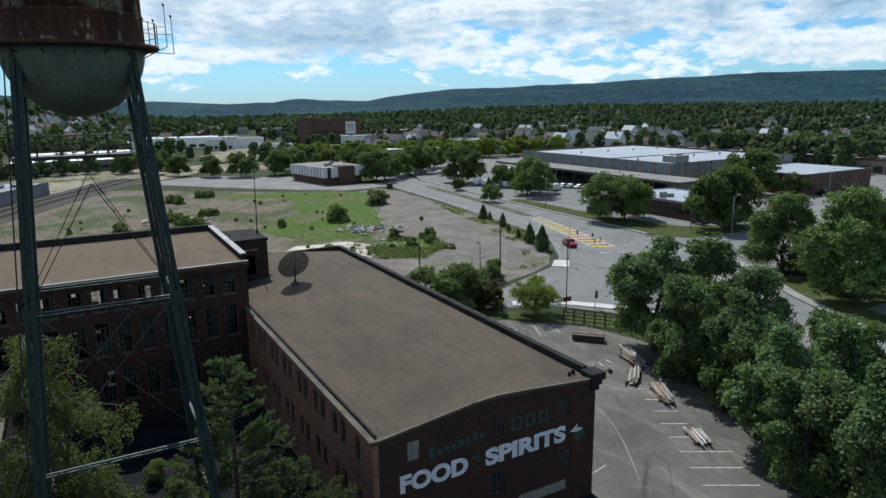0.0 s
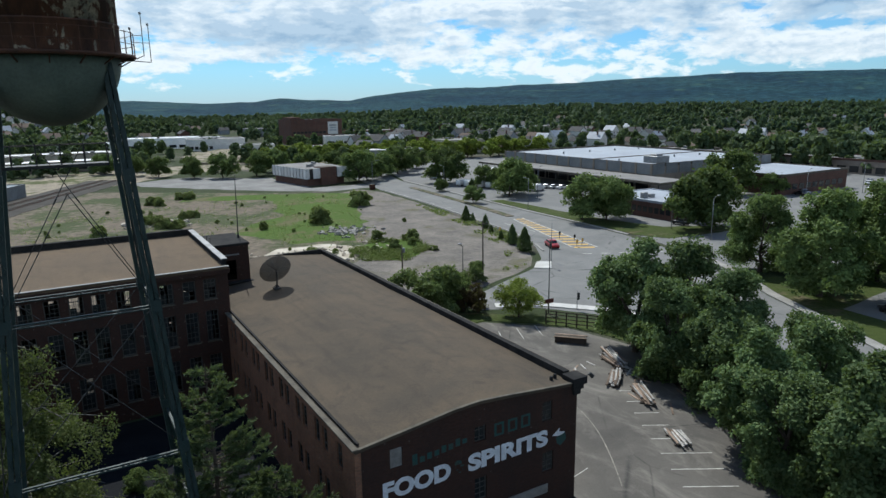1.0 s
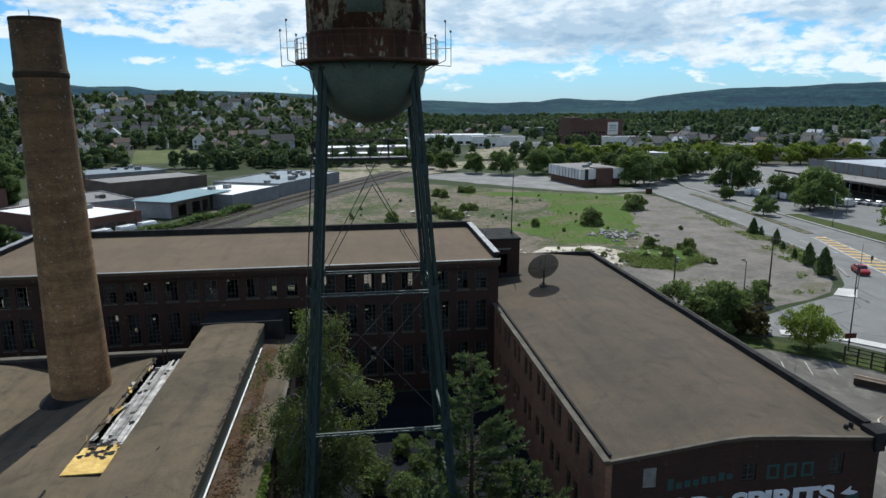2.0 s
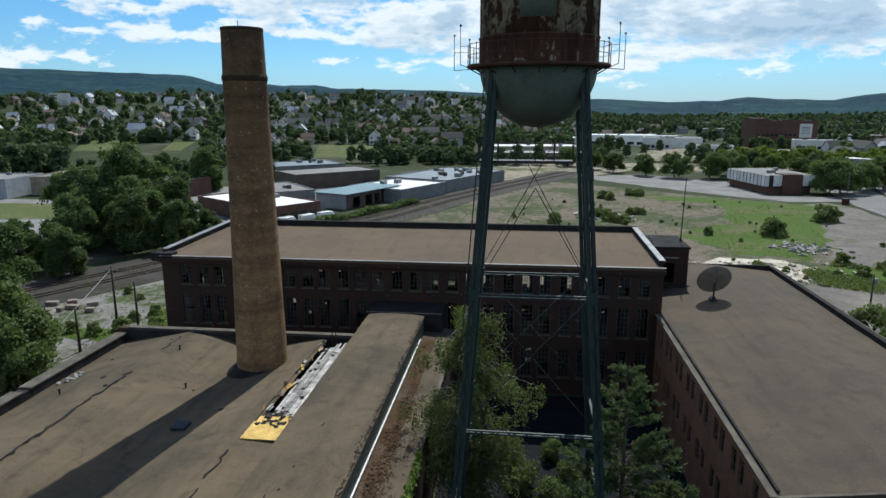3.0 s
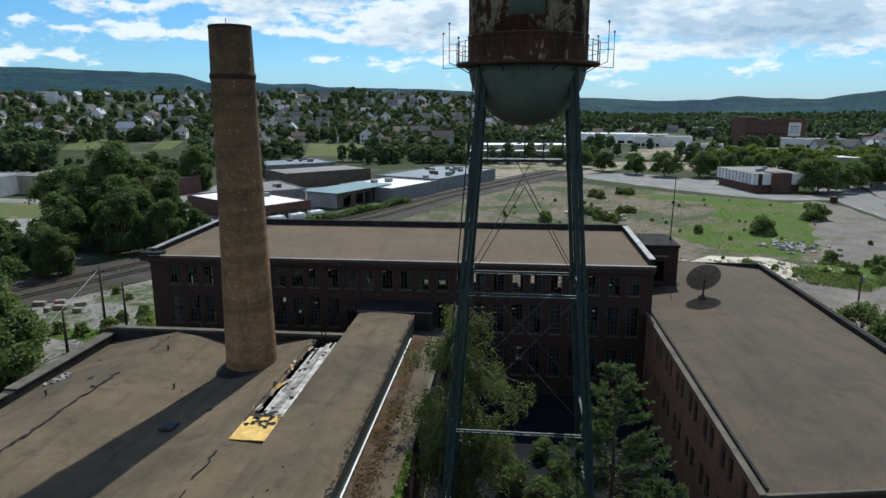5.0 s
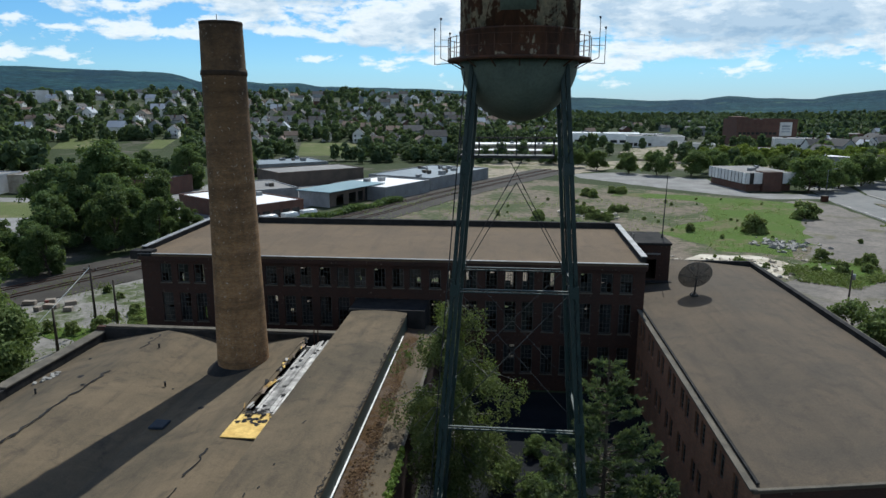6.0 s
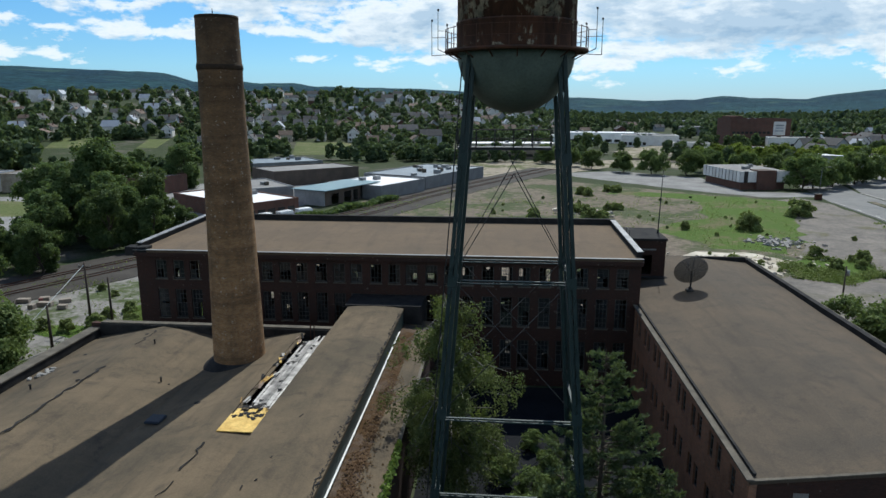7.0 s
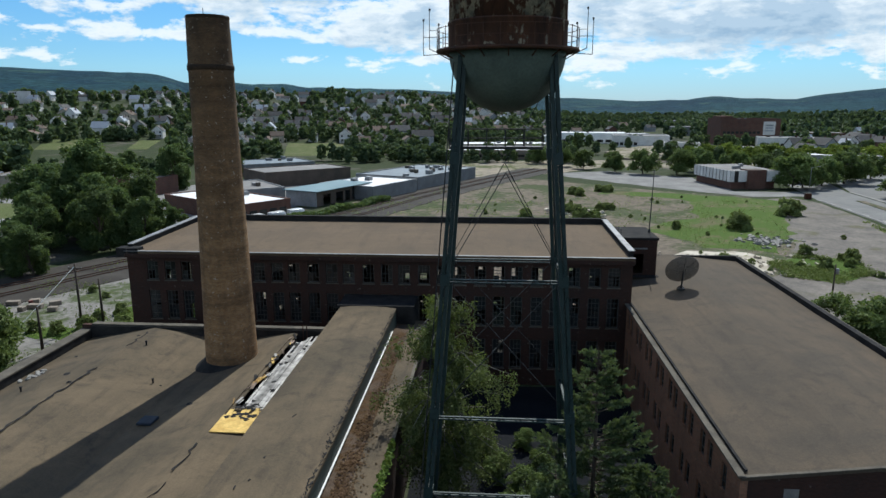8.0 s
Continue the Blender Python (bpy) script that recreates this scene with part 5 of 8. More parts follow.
LP = [(-38.2, 6.75), (-35, 7.35), (-31.5, 8.0), (-29, 7.7), (-26.5, 7.15), (-24.7, 6.75), (-23, 6.95), (-20, 7.55), (-18.1, 7.85)]
part("roof", roof_sheet(LP, -6, 57.2, 0.2, 40, 0.10), M["roof_low"], low, "sagging tan tar roof with valley and ridges")
part("roof", roof_sheet([(-18.1, 7.85), (-15.8, 7.75), (-14.6, 7.62)], -6, 37.9, 0.2, 30, 0.05), M["roof_low"], low)
part("wall_north", boxes((-38.9, -14.62, 57.22, 57.7, 0, 8.05)), M["brick"], low)
part("wall_west", boxes((-38.9, -38.3, -6, 57.2, 0, 7.5)), M["brick"], low)
part("wall_south", boxes((-38.9, -6.2, -6.6, -6.02, 0, 6.6)), M["brick"], low)
part("parapet", boxes((-38.28, -37.95, -6, 57.2, 6.6, 7.52)), M["tar"], low)
part("coping", bevelled(boxes((-39.0, -37.9, 44.0, 57.8, 7.53, 7.68)), 0.03), M["coping"], low)
part("coping", bevelled(boxes((-39.0, -37.9, -6, 43.2, 7.53, 7.66)), 0.03), M["coping"], low)
# Black sheet added for the shade on the back wall's inner face.
part("parapet", boxes((-37.9, -14.64, 56.95, 57.18, 6.4, 8.04)), M["tar"], low, "black sheet for shade on the back wall's inner face")
part("coping", bevelled(boxes((-37.88, -14.62, 57.1, 57.8, 8.06, 8.2)), 0.03), M["coping"], low, "grey coping of the back wall")
rnd = random.Random(3)


def crack_mesh(line, width, seed):
    """A ragged split in roofing: a low torn lip that follows a line."""
    r = random.Random(seed)
    bm = bmesh.new()
    pts = []
    for a, b in zip(line, line[1:]):
        k = max(2, int((Vector(b) - Vector(a)).length / 0.45))
        pts += [Vector(a).lerp(Vector(b), j / k) + Vector((r.uniform(-0.16, 0.16), r.uniform(-0.1, 0.1), 0)) for j in range(k)]
    rows = []
    for p in pts:
        w = width * r.uniform(0.15, 1.0)
        rows.append([bm.verts.new(p + Vector((-w, 0, 0))), bm.verts.new(p + Vector((0, 0, 0.05))), bm.verts.new(p + Vector((w, 0, 0)))])
    for a, b in zip(rows, rows[1:]):
        bm.faces.new((a[0], a[1], b[1], b[0])), bm.faces.new((a[1], a[2], b[2], b[1]))
    return bm


part("roof_split", crack_mesh([(-31.5, 55.6, 8.02), (-31.5, 51.5, 8.03)], 0.15, 1), M["tar"], low, "ragged dark split along the ridge")
part("roof_split", crack_mesh([(-31.45, 47.0, 8.04), (-31.5, 36, 8.05), (-31.4, 28, 8.04)], 0.17, 2), M["tar"], low)
part("roof_split", crack_mesh([(-18.1, 36.3, 7.90), (-18.15, 32.5, 7.90)], 0.10, 4), M["tar"], low)
part("roof_split", crack_mesh([(-18.05, 31.8, 7.88), (-18.3, 27, 7.88)], 0.06, 5), M["tar"], low)
for k in range(6):
    x, y = rnd.uniform(-36, -19), rnd.uniform(32, 55)
    z = np.interp(x, [p[0] for p in LP], [p[1] for p in LP])
    bm = bmesh.new()
    lathe(bm, [(0.02, z - 0.02), (rnd.uniform(0.1, 0.35), z + 0.02), (0.04, z + 0.06)], 7, x, y)
    part("roof_patch", moved(bm, Matrix.Translation((0, 0, 0.02))), M["tar"], low)
for x, y in ((-30.2, 52.8), (-26.4, 46.5), (-35.5, 44)):
    z = np.interp(x, [p[0] for p in LP], [p[1] for p in LP])
    bm = tube(bmesh.new(), (x, y, z - 0.1), (x, y, z + 0.38), 0.07, 0.07, 9)
    tube(bm, (x, y, z + 0.34), (x, y, z + 0.42), 0.11, 0.09, 9)
    tagged(part("vent_pipe", bm, M["tar"]), "short dark vent pipe standing in the roof", "pipe", "vent pipes")
for k in range(9):
    x, y = -37.2 + rnd.uniform(-0.3, 0.8), 47.3 + rnd.uniform(-1.6, 1.4)
    z = np.interp(x, [p[0] for p in LP], [p[1] for p in LP])
    m = pose(x, y, z + 0.12, rnd.uniform(-20, 20), rnd.uniform(-20, 20), rnd.uniform(0, 180))
    bm = bmesh.new()
    box(bm, -0.22, 0.24, -0.14, 0.15, -0.08, 0.07, m)
    tagged(part("rubble_block", bevelled(bm, 0.04), M["concrete"]), "fallen chunk of pale concrete coping", "rubble", "fallen coping")
blue = boxes((-24.3, -23.2, 40.0, 41.2, 6.9, 7.12))
tagged(part("roof_hatch", bevelled(blue, 0.06), plain("blue_grey_tarp", (0.022, 0.032, 0.048), (0.015, 0.022, 0.034), 1, 8, 0.7)), "small blue-grey hatch in the roof valley", "hatch")

# The torn strip beside the monitor: boards laid bare, yellow insulation at its end.
strip_t = thing("torn_roof_strip", -16.6, 46, 7.5, "torn open roof strip with bare boards and yellow insulation", "roof opening")
# Near-black sheet below the boards, the cavity's shade in its colour.
part("cavity", boxes((-18.05, -14.62, 38.0, 57.15, 7.0, 7.08)), M["dark"], strip_t, "dark sheet carrying the cavity's shade")
part("decking", roof_sheet([(-18.08, 7.80), (-17.95, 7.80), (-17.8, 7.77)], 41.6, 57.1, 0.1, 14, 0.06), M["roof_low"], strip_t)
part("decking", roof_sheet([(-18.08, 7.78), (-15.8, 7.68), (-14.62, 7.58)], 38.0, 41.6, 0.1, 4, 0), M["roof_low"], strip_t)
part("insulation", boxes((-18.02, -15.3, 37.7, 40.1, 7.86, 7.93)), M["yellow"], strip_t, "bright yellow insulation board")
for k in range(9):
    x = -17.9 + 0.29 * k
    y1 = 40.2 + rnd.uniform(0.1, 1.3)
    part("insulation", boxes((x, x + 0.27, 40.12, y1, 7.83, 7.90)), M["yellow"], strip_t)
for k, (y, w, l) in enumerate([(rnd.uniform(41.5, 55.5), rnd.uniform(0.05, 0.25), rnd.uniform(0.2, 1.3)) for _ in range(34)]):
    bm = bmesh.new()
    box(bm, 0, w, 0, l, 0, 0.05, pose(rnd.uniform(-18.15, -17.5), y, 7.82 + 0.004 * k, rnd.uniform(-3, 3), rnd.uniform(-2, 6), rnd.uniform(-25, 25)))
    part("insulation", bm, M[("yellow_dull", "wood_tan", "wood_tan", "tar", "yellow", "wood_grey")[k % 6]], strip_t)
for k in range(12):
    x = -17.4 + 0.2 * k + rnd.uniform(-0.015, 0.015)
    y0, y1 = 39.6 + rnd.uniform(0, 2.2) + (1.0 if k < 3 else 0), 57.0 - rnd.uniform(0, 2.5) - (2.5 if k < 2 else 0)
    cuts = [y0, y0 + (y1 - y0) * rnd.uniform(0.3, 0.5), y0 + (y1 - y0) * rnd.uniform(0.6, 0.8), y1]
    for a, b in zip(cuts, cuts[1:]):
        m = pose(x, a, 7.60 + rnd.uniform(0.0, 0.05), rnd.uniform(-0.3, 0.3), rnd.uniform(-3, 3), rnd.uniform(-0.4, 0.4))
        bm = bmesh.new()
        box(bm, 0, 0.185, 0, b - a - 0.05, 0, 0.04, m)
        part("plank", bm, M["wood_grey"], strip_t)
for k in range(8):
    y = 42.0 + 1.9 * k + rnd.uniform(-0.4, 0.4)
    part("rafter", boxes((-17.6, -16.95, y, y + 0.1, 7.3, 7.45)), M["wood_grey"], strip_t)
for k in range(46):
    x, y = rnd.uniform(-17.8, -15.2), rnd.choice((rnd.uniform(39.4, 41.9), rnd.uniform(39.8, 41.5), rnd.uniform(40, 56)))
    m = pose(x, y, 7.94 if y < 42 else 7.70, rnd.uniform(-5, 5), rnd.uniform(-5, 5), rnd.uniform(0, 180))
    bm = bmesh.new()
    v = [bm.verts.new(m @ Vector((r * math.cos(a), r * math.sin(a), 0))) for a, r in [(j * math.pi / 4, rnd.uniform(0.05, 0.30)) for j in range(8)]]
    f = bm.faces.new(v)
    g = bmesh.ops.extrude_face_region(bm, geom=[f])
    bmesh.ops.translate(bm, verts=[e for e in g["geom"] if isinstance(e, bmesh.types.BMVert)], vec=(0, 0, 0.02))
    part("tar_scrap", bm, M["tar"], strip_t)
for x in (-17.1, -16.75):
    tagged(part("vent_pipe", tube(bmesh.new(), (x, 56.2, 7.1), (x, 56.2, 8.9), 0.05), M["rust_flat"]), "thin rusty pipe rising from the torn roof", "pipe", "vent pipes")

monitor = thing("covered_bridge", -11.8, 45, 0, "long raised roof strip leading to the mill as a bridge", "building")
bm = roof_sheet([(-14.6, 9.28), (-13.5, 9.38), (-12.0, 9.42), (-10.2, 9.36), (-9.1, 9.25)], -6, 60.6, 0.2, 40, 0.05)
part("roof", bm, M["roof_low"], monitor, "long flat tan tar roof")
part("wall_west", boxes((-14.55, -14.3, -6, 60.5, 6.0, 9.07)), M["block_tan"], monitor)
part("wall_east", boxes((-9.35, -9.12, -6, 60.5, 6.0, 9.03)), M["green_steel"], monitor, "dark green-grey side panel")
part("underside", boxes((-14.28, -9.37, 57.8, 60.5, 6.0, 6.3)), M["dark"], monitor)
part("link", boxes((-14.9, -7.4, 60.65, 64.4, 6.2, 9.45)), M["tar"], monitor, "dark tarred link to the mill wall")
part("gutter", bevelled(boxes((-9.11, -9.00, -6, 57.6, 7.90, 7.96)), 0.015), M["white_metal"], monitor, "bright white metal flashing")
bm = bmesh.new()
for k in range(420):
    y = rnd.uniform(20, 59)
    x = -9.14 - abs(rnd.gauss(0, 0.13)) * (0.6 + 0.4 * math.sin(y * 1.3))
    m = pose(x, y, 9.27 + 0.1 * (-9.1 - x), 0, 0, rnd.uniform(40, 140))
    box(bm, 0, rnd.uniform(0.05, 0.32), 0, rnd.uniform(0.02, 0.07), 0, 0.02, m)
tagged(part("moss_edge", bm, M["tar"], monitor, "ragged worn roofing at the edge"), kind="stuff")
for k in range(6):
    y = rnd.uniform(26, 58)
    x = rnd.uniform(-14.2, -9.8)
    bm = bmesh.new()
    box(bm, 0, rnd.uniform(0.04, 0.10), 0, rnd.uniform(0.15, 0.45), 0, 0.03, pose(x, y, 9.42, 0, 0, rnd.uniform(-20, 20)))
    part("tar_scrap", bm, M["tar"], monitor)

lean = thing("lean_to_roof", -7.5, 44, 0, "low side roof covered in rusty leaf litter", "building")
part("roof", roof_sheet([(-9.1, 7.70), (-8.4, 7.66), (-7.75, 7.62)], -6, 62, 0.2, 60, 0.07), M["debris"], lean, "rust-brown littered side roof")
part("roof_strip", roof_sheet([(-7.74, 7.61), (-7.0, 7.56), (-6.1, 7.5)], -6, 62, 0.2, 30, 0.05), M["roof_low"], lean, "bare tan strip along the roof edge")
part("wall", boxes((-6.5, -6.22, -6, 62, 0, 7.28)), M["brick"], lean)
part("coping", boxes((-6.24, -6.0, -6, 62, 7.46, 7.56)), M["coping"], lean)

# The round brick stack.
stack = thing("brick_chimney", -22.08, 51.8, 6.6, "tall round tan brick chimney with dark bands", "chimney")
prof = [(2.16, 6.3), (2.13, 8.0), (1.98, 15), (1.84, 22), (1.74, 27.2)]
prof += [(1.705, 31.0), (1.735, 31.12), (1.755, 31.35), (1.735, 31.6), (1.685, 31.75), (1.655, 33.2)]
prof += [(1.62, 34.8), (1.62, 35.2), (1.3, 35.2), (1.25, 33.0)]
bm = lathe(bmesh.new(), [(r, z - 6.6) for r, z in prof], 48)
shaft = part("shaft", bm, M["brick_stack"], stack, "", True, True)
shaft.data.set_sharp_from_angle(angle=radians(35))
for z, h in ((31.36, 0.40), (35.06, 0.22)):
    r = float(np.interp(z, [p[1] for p in prof[:-2]], [p[0] for p in prof[:-2]])) + 0.012
    part("band", lathe(bmesh.new(), [(r - 0.02, z - h / 2 - 6.6), (r + 0.012, z - h / 4 - 6.6), (r + 0.012, z + h / 4 - 6.6), (r - 0.02, z + h / 2 - 6.6)], 48), M["soot_brick"], stack, "dark sooty brick band", True, True)
part("flashing", lathe(bmesh.new(), [(3.1, 0.12), (2.6, 0.55), (2.18, 0.8)], 40), M["tar"], stack, "black tar collar at the roof", False, True)
part("lightning_rod", tube(bmesh.new(), (0.3, -1.4, 28.6), (0.3, -1.4, 29.0), 0.03), M["steel_dark"], stack, "", False, True)

# ---- water tower ----
TX, TY = 0.68, 35.2
tower = thing("water_tower", TX, TY, 0, "rusty water tower on four green riveted steel legs", "water tower")
TOPZ = 30.6


def half(z):
    """Half the side of the square that the legs stand on, at a height."""
    return 2.22 + (TOPZ - z) * 0.0745


def foot(sx, sy, z):
    return Vector((sx * half(z), sy * half(z) * 0.78, z))


def tpart(name, bm, mat, label="", smooth=False, parent=None):
    return part(name, bm, mat, parent or tower, label, smooth, True)


R = 3.0
# The rusted drum, its riveted rings, the pale round bottom.
tpart("drum", lathe(bmesh.new(), [(R, 32.45), (R, 35.0), (R + 0.025, 35.02), (R + 0.02, 37.6), (R, 37.62), (R, 39.4)], 56), M["rust"], "rusted steel drum with flaking paint", True)
bm = bmesh.new()
edge = [(-108.5 + 3.2 * k, -108.5 + 3.2 * (k + 1)) for k in range(10)]
for a0, a1 in edge:
    v = [bm.verts.new(((R + 0.034) * math.cos(radians(a)), (R + 0.034) * math.sin(radians(a)), z)) for a, z in ((a0, 33.3), (a1, 33.3), (a1, 35.4), (a0, 35.4))]
    bm.faces.new(v)
bmesh.ops.remove_doubles(bm, verts=bm.verts[:], dist=0.001)
g = bmesh.ops.extrude_face_region(bm, geom=bm.faces[:])
bmesh.ops.scale(bm, verts=[e for e in g["geom"] if isinstance(e, bmesh.types.BMVert)], vec=(0.992, 0.992, 1.0))
bmesh.ops.recalc_face_normals(bm, faces=bm.faces[:])
tpart("patch_plate", bm, M["tank_green"], "pale green repaired plate on the drum", True)
tpart("lower_ring", lathe(bmesh.new(), [(R + 0.01, 31.25), (R + 0.035, 31.4), (R + 0.03, 32.5), (R + 0.06, 32.52), (R + 0.06, 32.6), (R - 0.02, 32.62)], 56), M["rust_ring"], "dark rusted lower ring of the drum", True)
tpart("roof", lathe(bmesh.new(), [(R + 0.15, 39.4), (1.6, 40.4), (0.15, 41.0)], 40), M["rust_flat"], "rusty conical tank roof")
bowl = [(R * math.cos(a), 31.2 - 3.05 * math.sin(a)) for a in [math.pi / 2 * (1 - k / 14) for k in range(15)]]
bowl[0] = (0.25, bowl[0][1])
tpart("bottom", lathe(bmesh.new(), bowl, 56), M["tank_green"], "pale green rounded tank bottom", True)
tpart("patch_plate", boxes((-0.32, -0.12, -2.62, -2.5, 29.75, 30.1)), M["steel_dark"])
# Balcony round the tank.
bm = lathe(bmesh.new(), [(R + 0.01, 31.12), (3.62, 31.12), (3.66, 31.2), (3.62, 31.28), (R + 0.01, 31.28)], 56, cap=False)
balcony = tpart("balcony", bm, M["rust_dark"], "rusty round walkway plate")
for z in (31.75, 32.25):
    bm = bmesh.new()
    last = None
    for k in range(57):
        a = k * 2 * math.pi / 56
        p = Vector((3.6 * math.cos(a), 3.6 * math.sin(a), z))
        if last is not None:
            tube(bm, last, p, 0.016, 0.016, 5, False)
        last = p
    part("handrail", bm, M["rust_dark"], balcony, "thin rusty handrail", False, True)
for k in range(28):
    a = (k + 0.5) * 2 * math.pi / 28
    bm = tube(bmesh.new(), (3.6 * math.cos(a), 3.6 * math.sin(a), 31.28), (3.6 * math.cos(a), 3.6 * math.sin(a), 32.3), 0.025, 0.02, 5)
    part("rail_post", bm, M["rust_dark"], balcony, "", False, True)
for k in range(16):
    a = k * 2 * math.pi / 16
    d = Vector((math.cos(a), math.sin(a), 0))
    bm = beam(bmesh.new(), d * 2.95 + Vector((0, 0, 30.8)), d * 3.5 + Vector((0, 0, 31.1)), 0.05, 0.05)
    part("bracket", bm, M["rust_dark"], balcony, "", False, True)
# Aerials on both sides of the walkway.
for sx in (-1, 1):
    for n_a, (x, y, z0, z1) in enumerate(((3.95, -0.6, 31.3, 33.15), (4.35, 0.25, 31.05, 32.75), (3.62, 0.9, 31.3, 32.6))):
        aerial = tpart("aerial", tube(bmesh.new(), (sx * x, y, z0), (sx * x, y, z1), 0.02, 0.016, 6), M["steel_dark"], "thin whip aerial on a bracket")
        bm = tube(bmesh.new(), (sx * 3.6, y * 0.9, z0 + 0.9), (sx * x, y, z0 + 0.9), 0.014, 0.014, 5)
        part("stay", tube(bmesh.new(), (sx * 3.5, y * 0.9, 31.1), (sx * x, y, z0), 0.02, 0.02, 5), M["steel_dark"], aerial, "", False, True)
        part("bracket", bm, M["steel_dark"], aerial, "", False, True)
        part("tip", tube(bmesh.new(), (sx * x, y, z1), (sx * x - 0.03 * sx, y, z1 + 0.1), 0.05, 0.05, 8), M["steel_dark"], aerial, "", False, True)

# Legs: two channels laced together by small bars.
for sx in (-1, 1):
    for sy in (-1, 1):
        a, b = foot(sx, sy, 0.15), foot(sx, sy, 30.9)
        d = (b - a).normalized()
        side = Vector((-sx * d.z, 0, d.x * sx)).normalized()
        back = d.cross(side).normalized()
        leg = None
        for off in (-0.19, 0.19):
            bm = bmesh.new()
            m = Matrix.Translation(a) @ Matrix((side, back, d)).transposed().to_4x4()
            s = 1 if off > 0 else -1
            shape = [(0.03, -0.22), (0.03, 0.22), (-0.165, 0.22), (-0.165, 0.195), (-0.03, 0.195), (-0.03, -0.195), (-0.165, -0.195), (-0.165, -0.22)]
            low_r = [bm.verts.new(m @ Vector((off + s * x, y, 0))) for x, y in shape]
            top_r = [bm.verts.new(m @ Vector((off + s * x, y, (b - a).length))) for x, y in shape]
            for k in range(8):
                bm.faces.new((low_r[k], low_r[(k + 1) % 8], top_r[(k + 1) % 8], top_r[k]))
            bm.faces.new(low_r), bm.faces.new(top_r)
            bmesh.ops.recalc_face_normals(bm, faces=bm.faces[:])
            if leg is None:
                leg = tpart("leg", bm, M["green_steel"], "dark green laced steel leg")
            else:
                part("channel", bm, M["green_steel"], leg, "", False, True)
        bm = bmesh.new()
        n_l = 46
        for k in range(n_l):
            for yy in (-0.232, 0.232):
                p = a + d * ((b - a).length * k / n_l)
                q = a + d * ((b - a).length * (k + 1) / n_l)
                s = 0.17 if k % 2 else -0.17
                beam(bm, p + side * s + back * yy, q - side * s + back * yy, 0.08, 0.02)
        tagged(part("lacing", bm, M["green_steel"], leg, "", False, True), kind="stuff")
        for zz in (7.9, 12.45, 19.75, 26.0):
            bm = bmesh.new()
            box(bm, -0.25, 0.25, -0.255, 0.255, zz - 0.45, zz + 0.15, Matrix.Translation(a) @ Matrix((side, back, d)).transposed().to_4x4())
            part("gusset", bevelled(bm, 0.01), M["green_steel"], leg, "riveted green joint plate", False, True)
        f = foot(sx, sy, 0)
        part("footing", bevelled(boxes((f.x - 0.6, f.x + 0.6, f.y - 0.6, f.y + 0.6, -0.3, 0.3)), 0.04), M["concrete"], leg, "square concrete footing", False, True)
# Horizontal struts: pairs of angles tied together.
for z, w in ((19.6, 0.15), (12.1, 0.15), (7.72, 0.14)):
    for p, q in (((-1, -1), (1, -1)), ((1, -1), (1, 1)), ((1, 1), (-1, 1)), ((-1, 1), (-1, -1))):
        if z < 19 and p == (1, 1):
            continue
        a, b = foot(*p, z), foot(*q, z)
        bm = bmesh.new()
        for dz in (-w / 2, w / 2):
            beam(bm, a + Vector((0, 0, dz)), b + Vector((0, 0, dz)), 0.12, 0.05)
        n_l = 16
        for k in range(n_l):
            s = w / 2 if k % 2 else -w / 2
            beam(bm, a.lerp(b, k / n_l) + Vector((0, 0, s)), a.lerp(b, (k + 1) / n_l) - Vector((0, 0, s)), 0.03, 0.03)
        tpart("strut", bm, M["green_steel"], "green laced steel strut")
# Crossed tie rods on each face.
for z0, z1 in ((12.45, 19.75), (19.75, 29.6), (1.2, 7.9)):
    for p, q in (((-1, -1), (1, -1)), ((1, -1), (1, 1)), ((1, 1), (-1, 1)), ((-1, 1), (-1, -1))):
        for s, e in ((p, q), (q, p)):
            if z0 == 12.45 or z0 == 1.2 or p != (-1, -1):
                bm = tube(bmesh.new(), foot(*s, z0), foot(*e, z1), 0.021, 0.021, 6)
                a, b = foot(*s, z0), foot(*e, z1)
                tube(bm, a.lerp(b, 0.46), a.lerp(b, 0.49), 0.04, 0.04, 6)
                tpart("tie_rod", bm, M["steel_dark"], "thin crossed tie rod")
for s, e in (((-1, -1), (1, -1)), ((1, -1), (-1, -1))):
    bm = tube(bmesh.new(), foot(*s, 19.9), (0, -half(25.0) * 0.78, 25.2), 0.022, 0.022, 6)
    tpart("tie_rod", bm, M["steel_dark"], "thin tie rod")
# Small platform hung between the legs, with its rail.
PZ = 26.1
bm = boxes((-3.1, 2.1, 1.7, 2.7, PZ, PZ + 0.15))
catwalk = tpart("catwalk", bm, M["steel_dark"], "dark steel catwalk between the legs")
for y in (1.75, 2.65):
    bm = tube(bmesh.new(), (-3.1, y, PZ + 1.1), (2.1, y, PZ + 1.1), 0.022, 0.022, 6)
    part("handrail", tube(bmesh.new(), (-3.1, y, PZ + 0.6), (2.1, y, PZ + 0.6), 0.016, 0.016, 6), M["steel_dark"], catwalk, "", False, True)
    part("handrail", bm, M["steel_dark"], catwalk, "", False, True)
    for k in range(6):
        x = -3.1 + 5.2 * k / 5
        part("rail_post", tube(bmesh.new(), (x, y, PZ + 0.1), (x, y, PZ + 1.13), 0.028, 0.028, 6), M["steel_dark"], catwalk, "", False, True)
# Ladder up the outer side of a leg, and loose cables.
bm = bmesh.new()
for s in (-0.2, 0.2):
    tube(bm, foot(-1, -1, 2) + Vector((-0.42, s, 0)), foot(-1, -1, 30.6) + Vector((-0.42, s, 0)), 0.02, 0.02, 5)
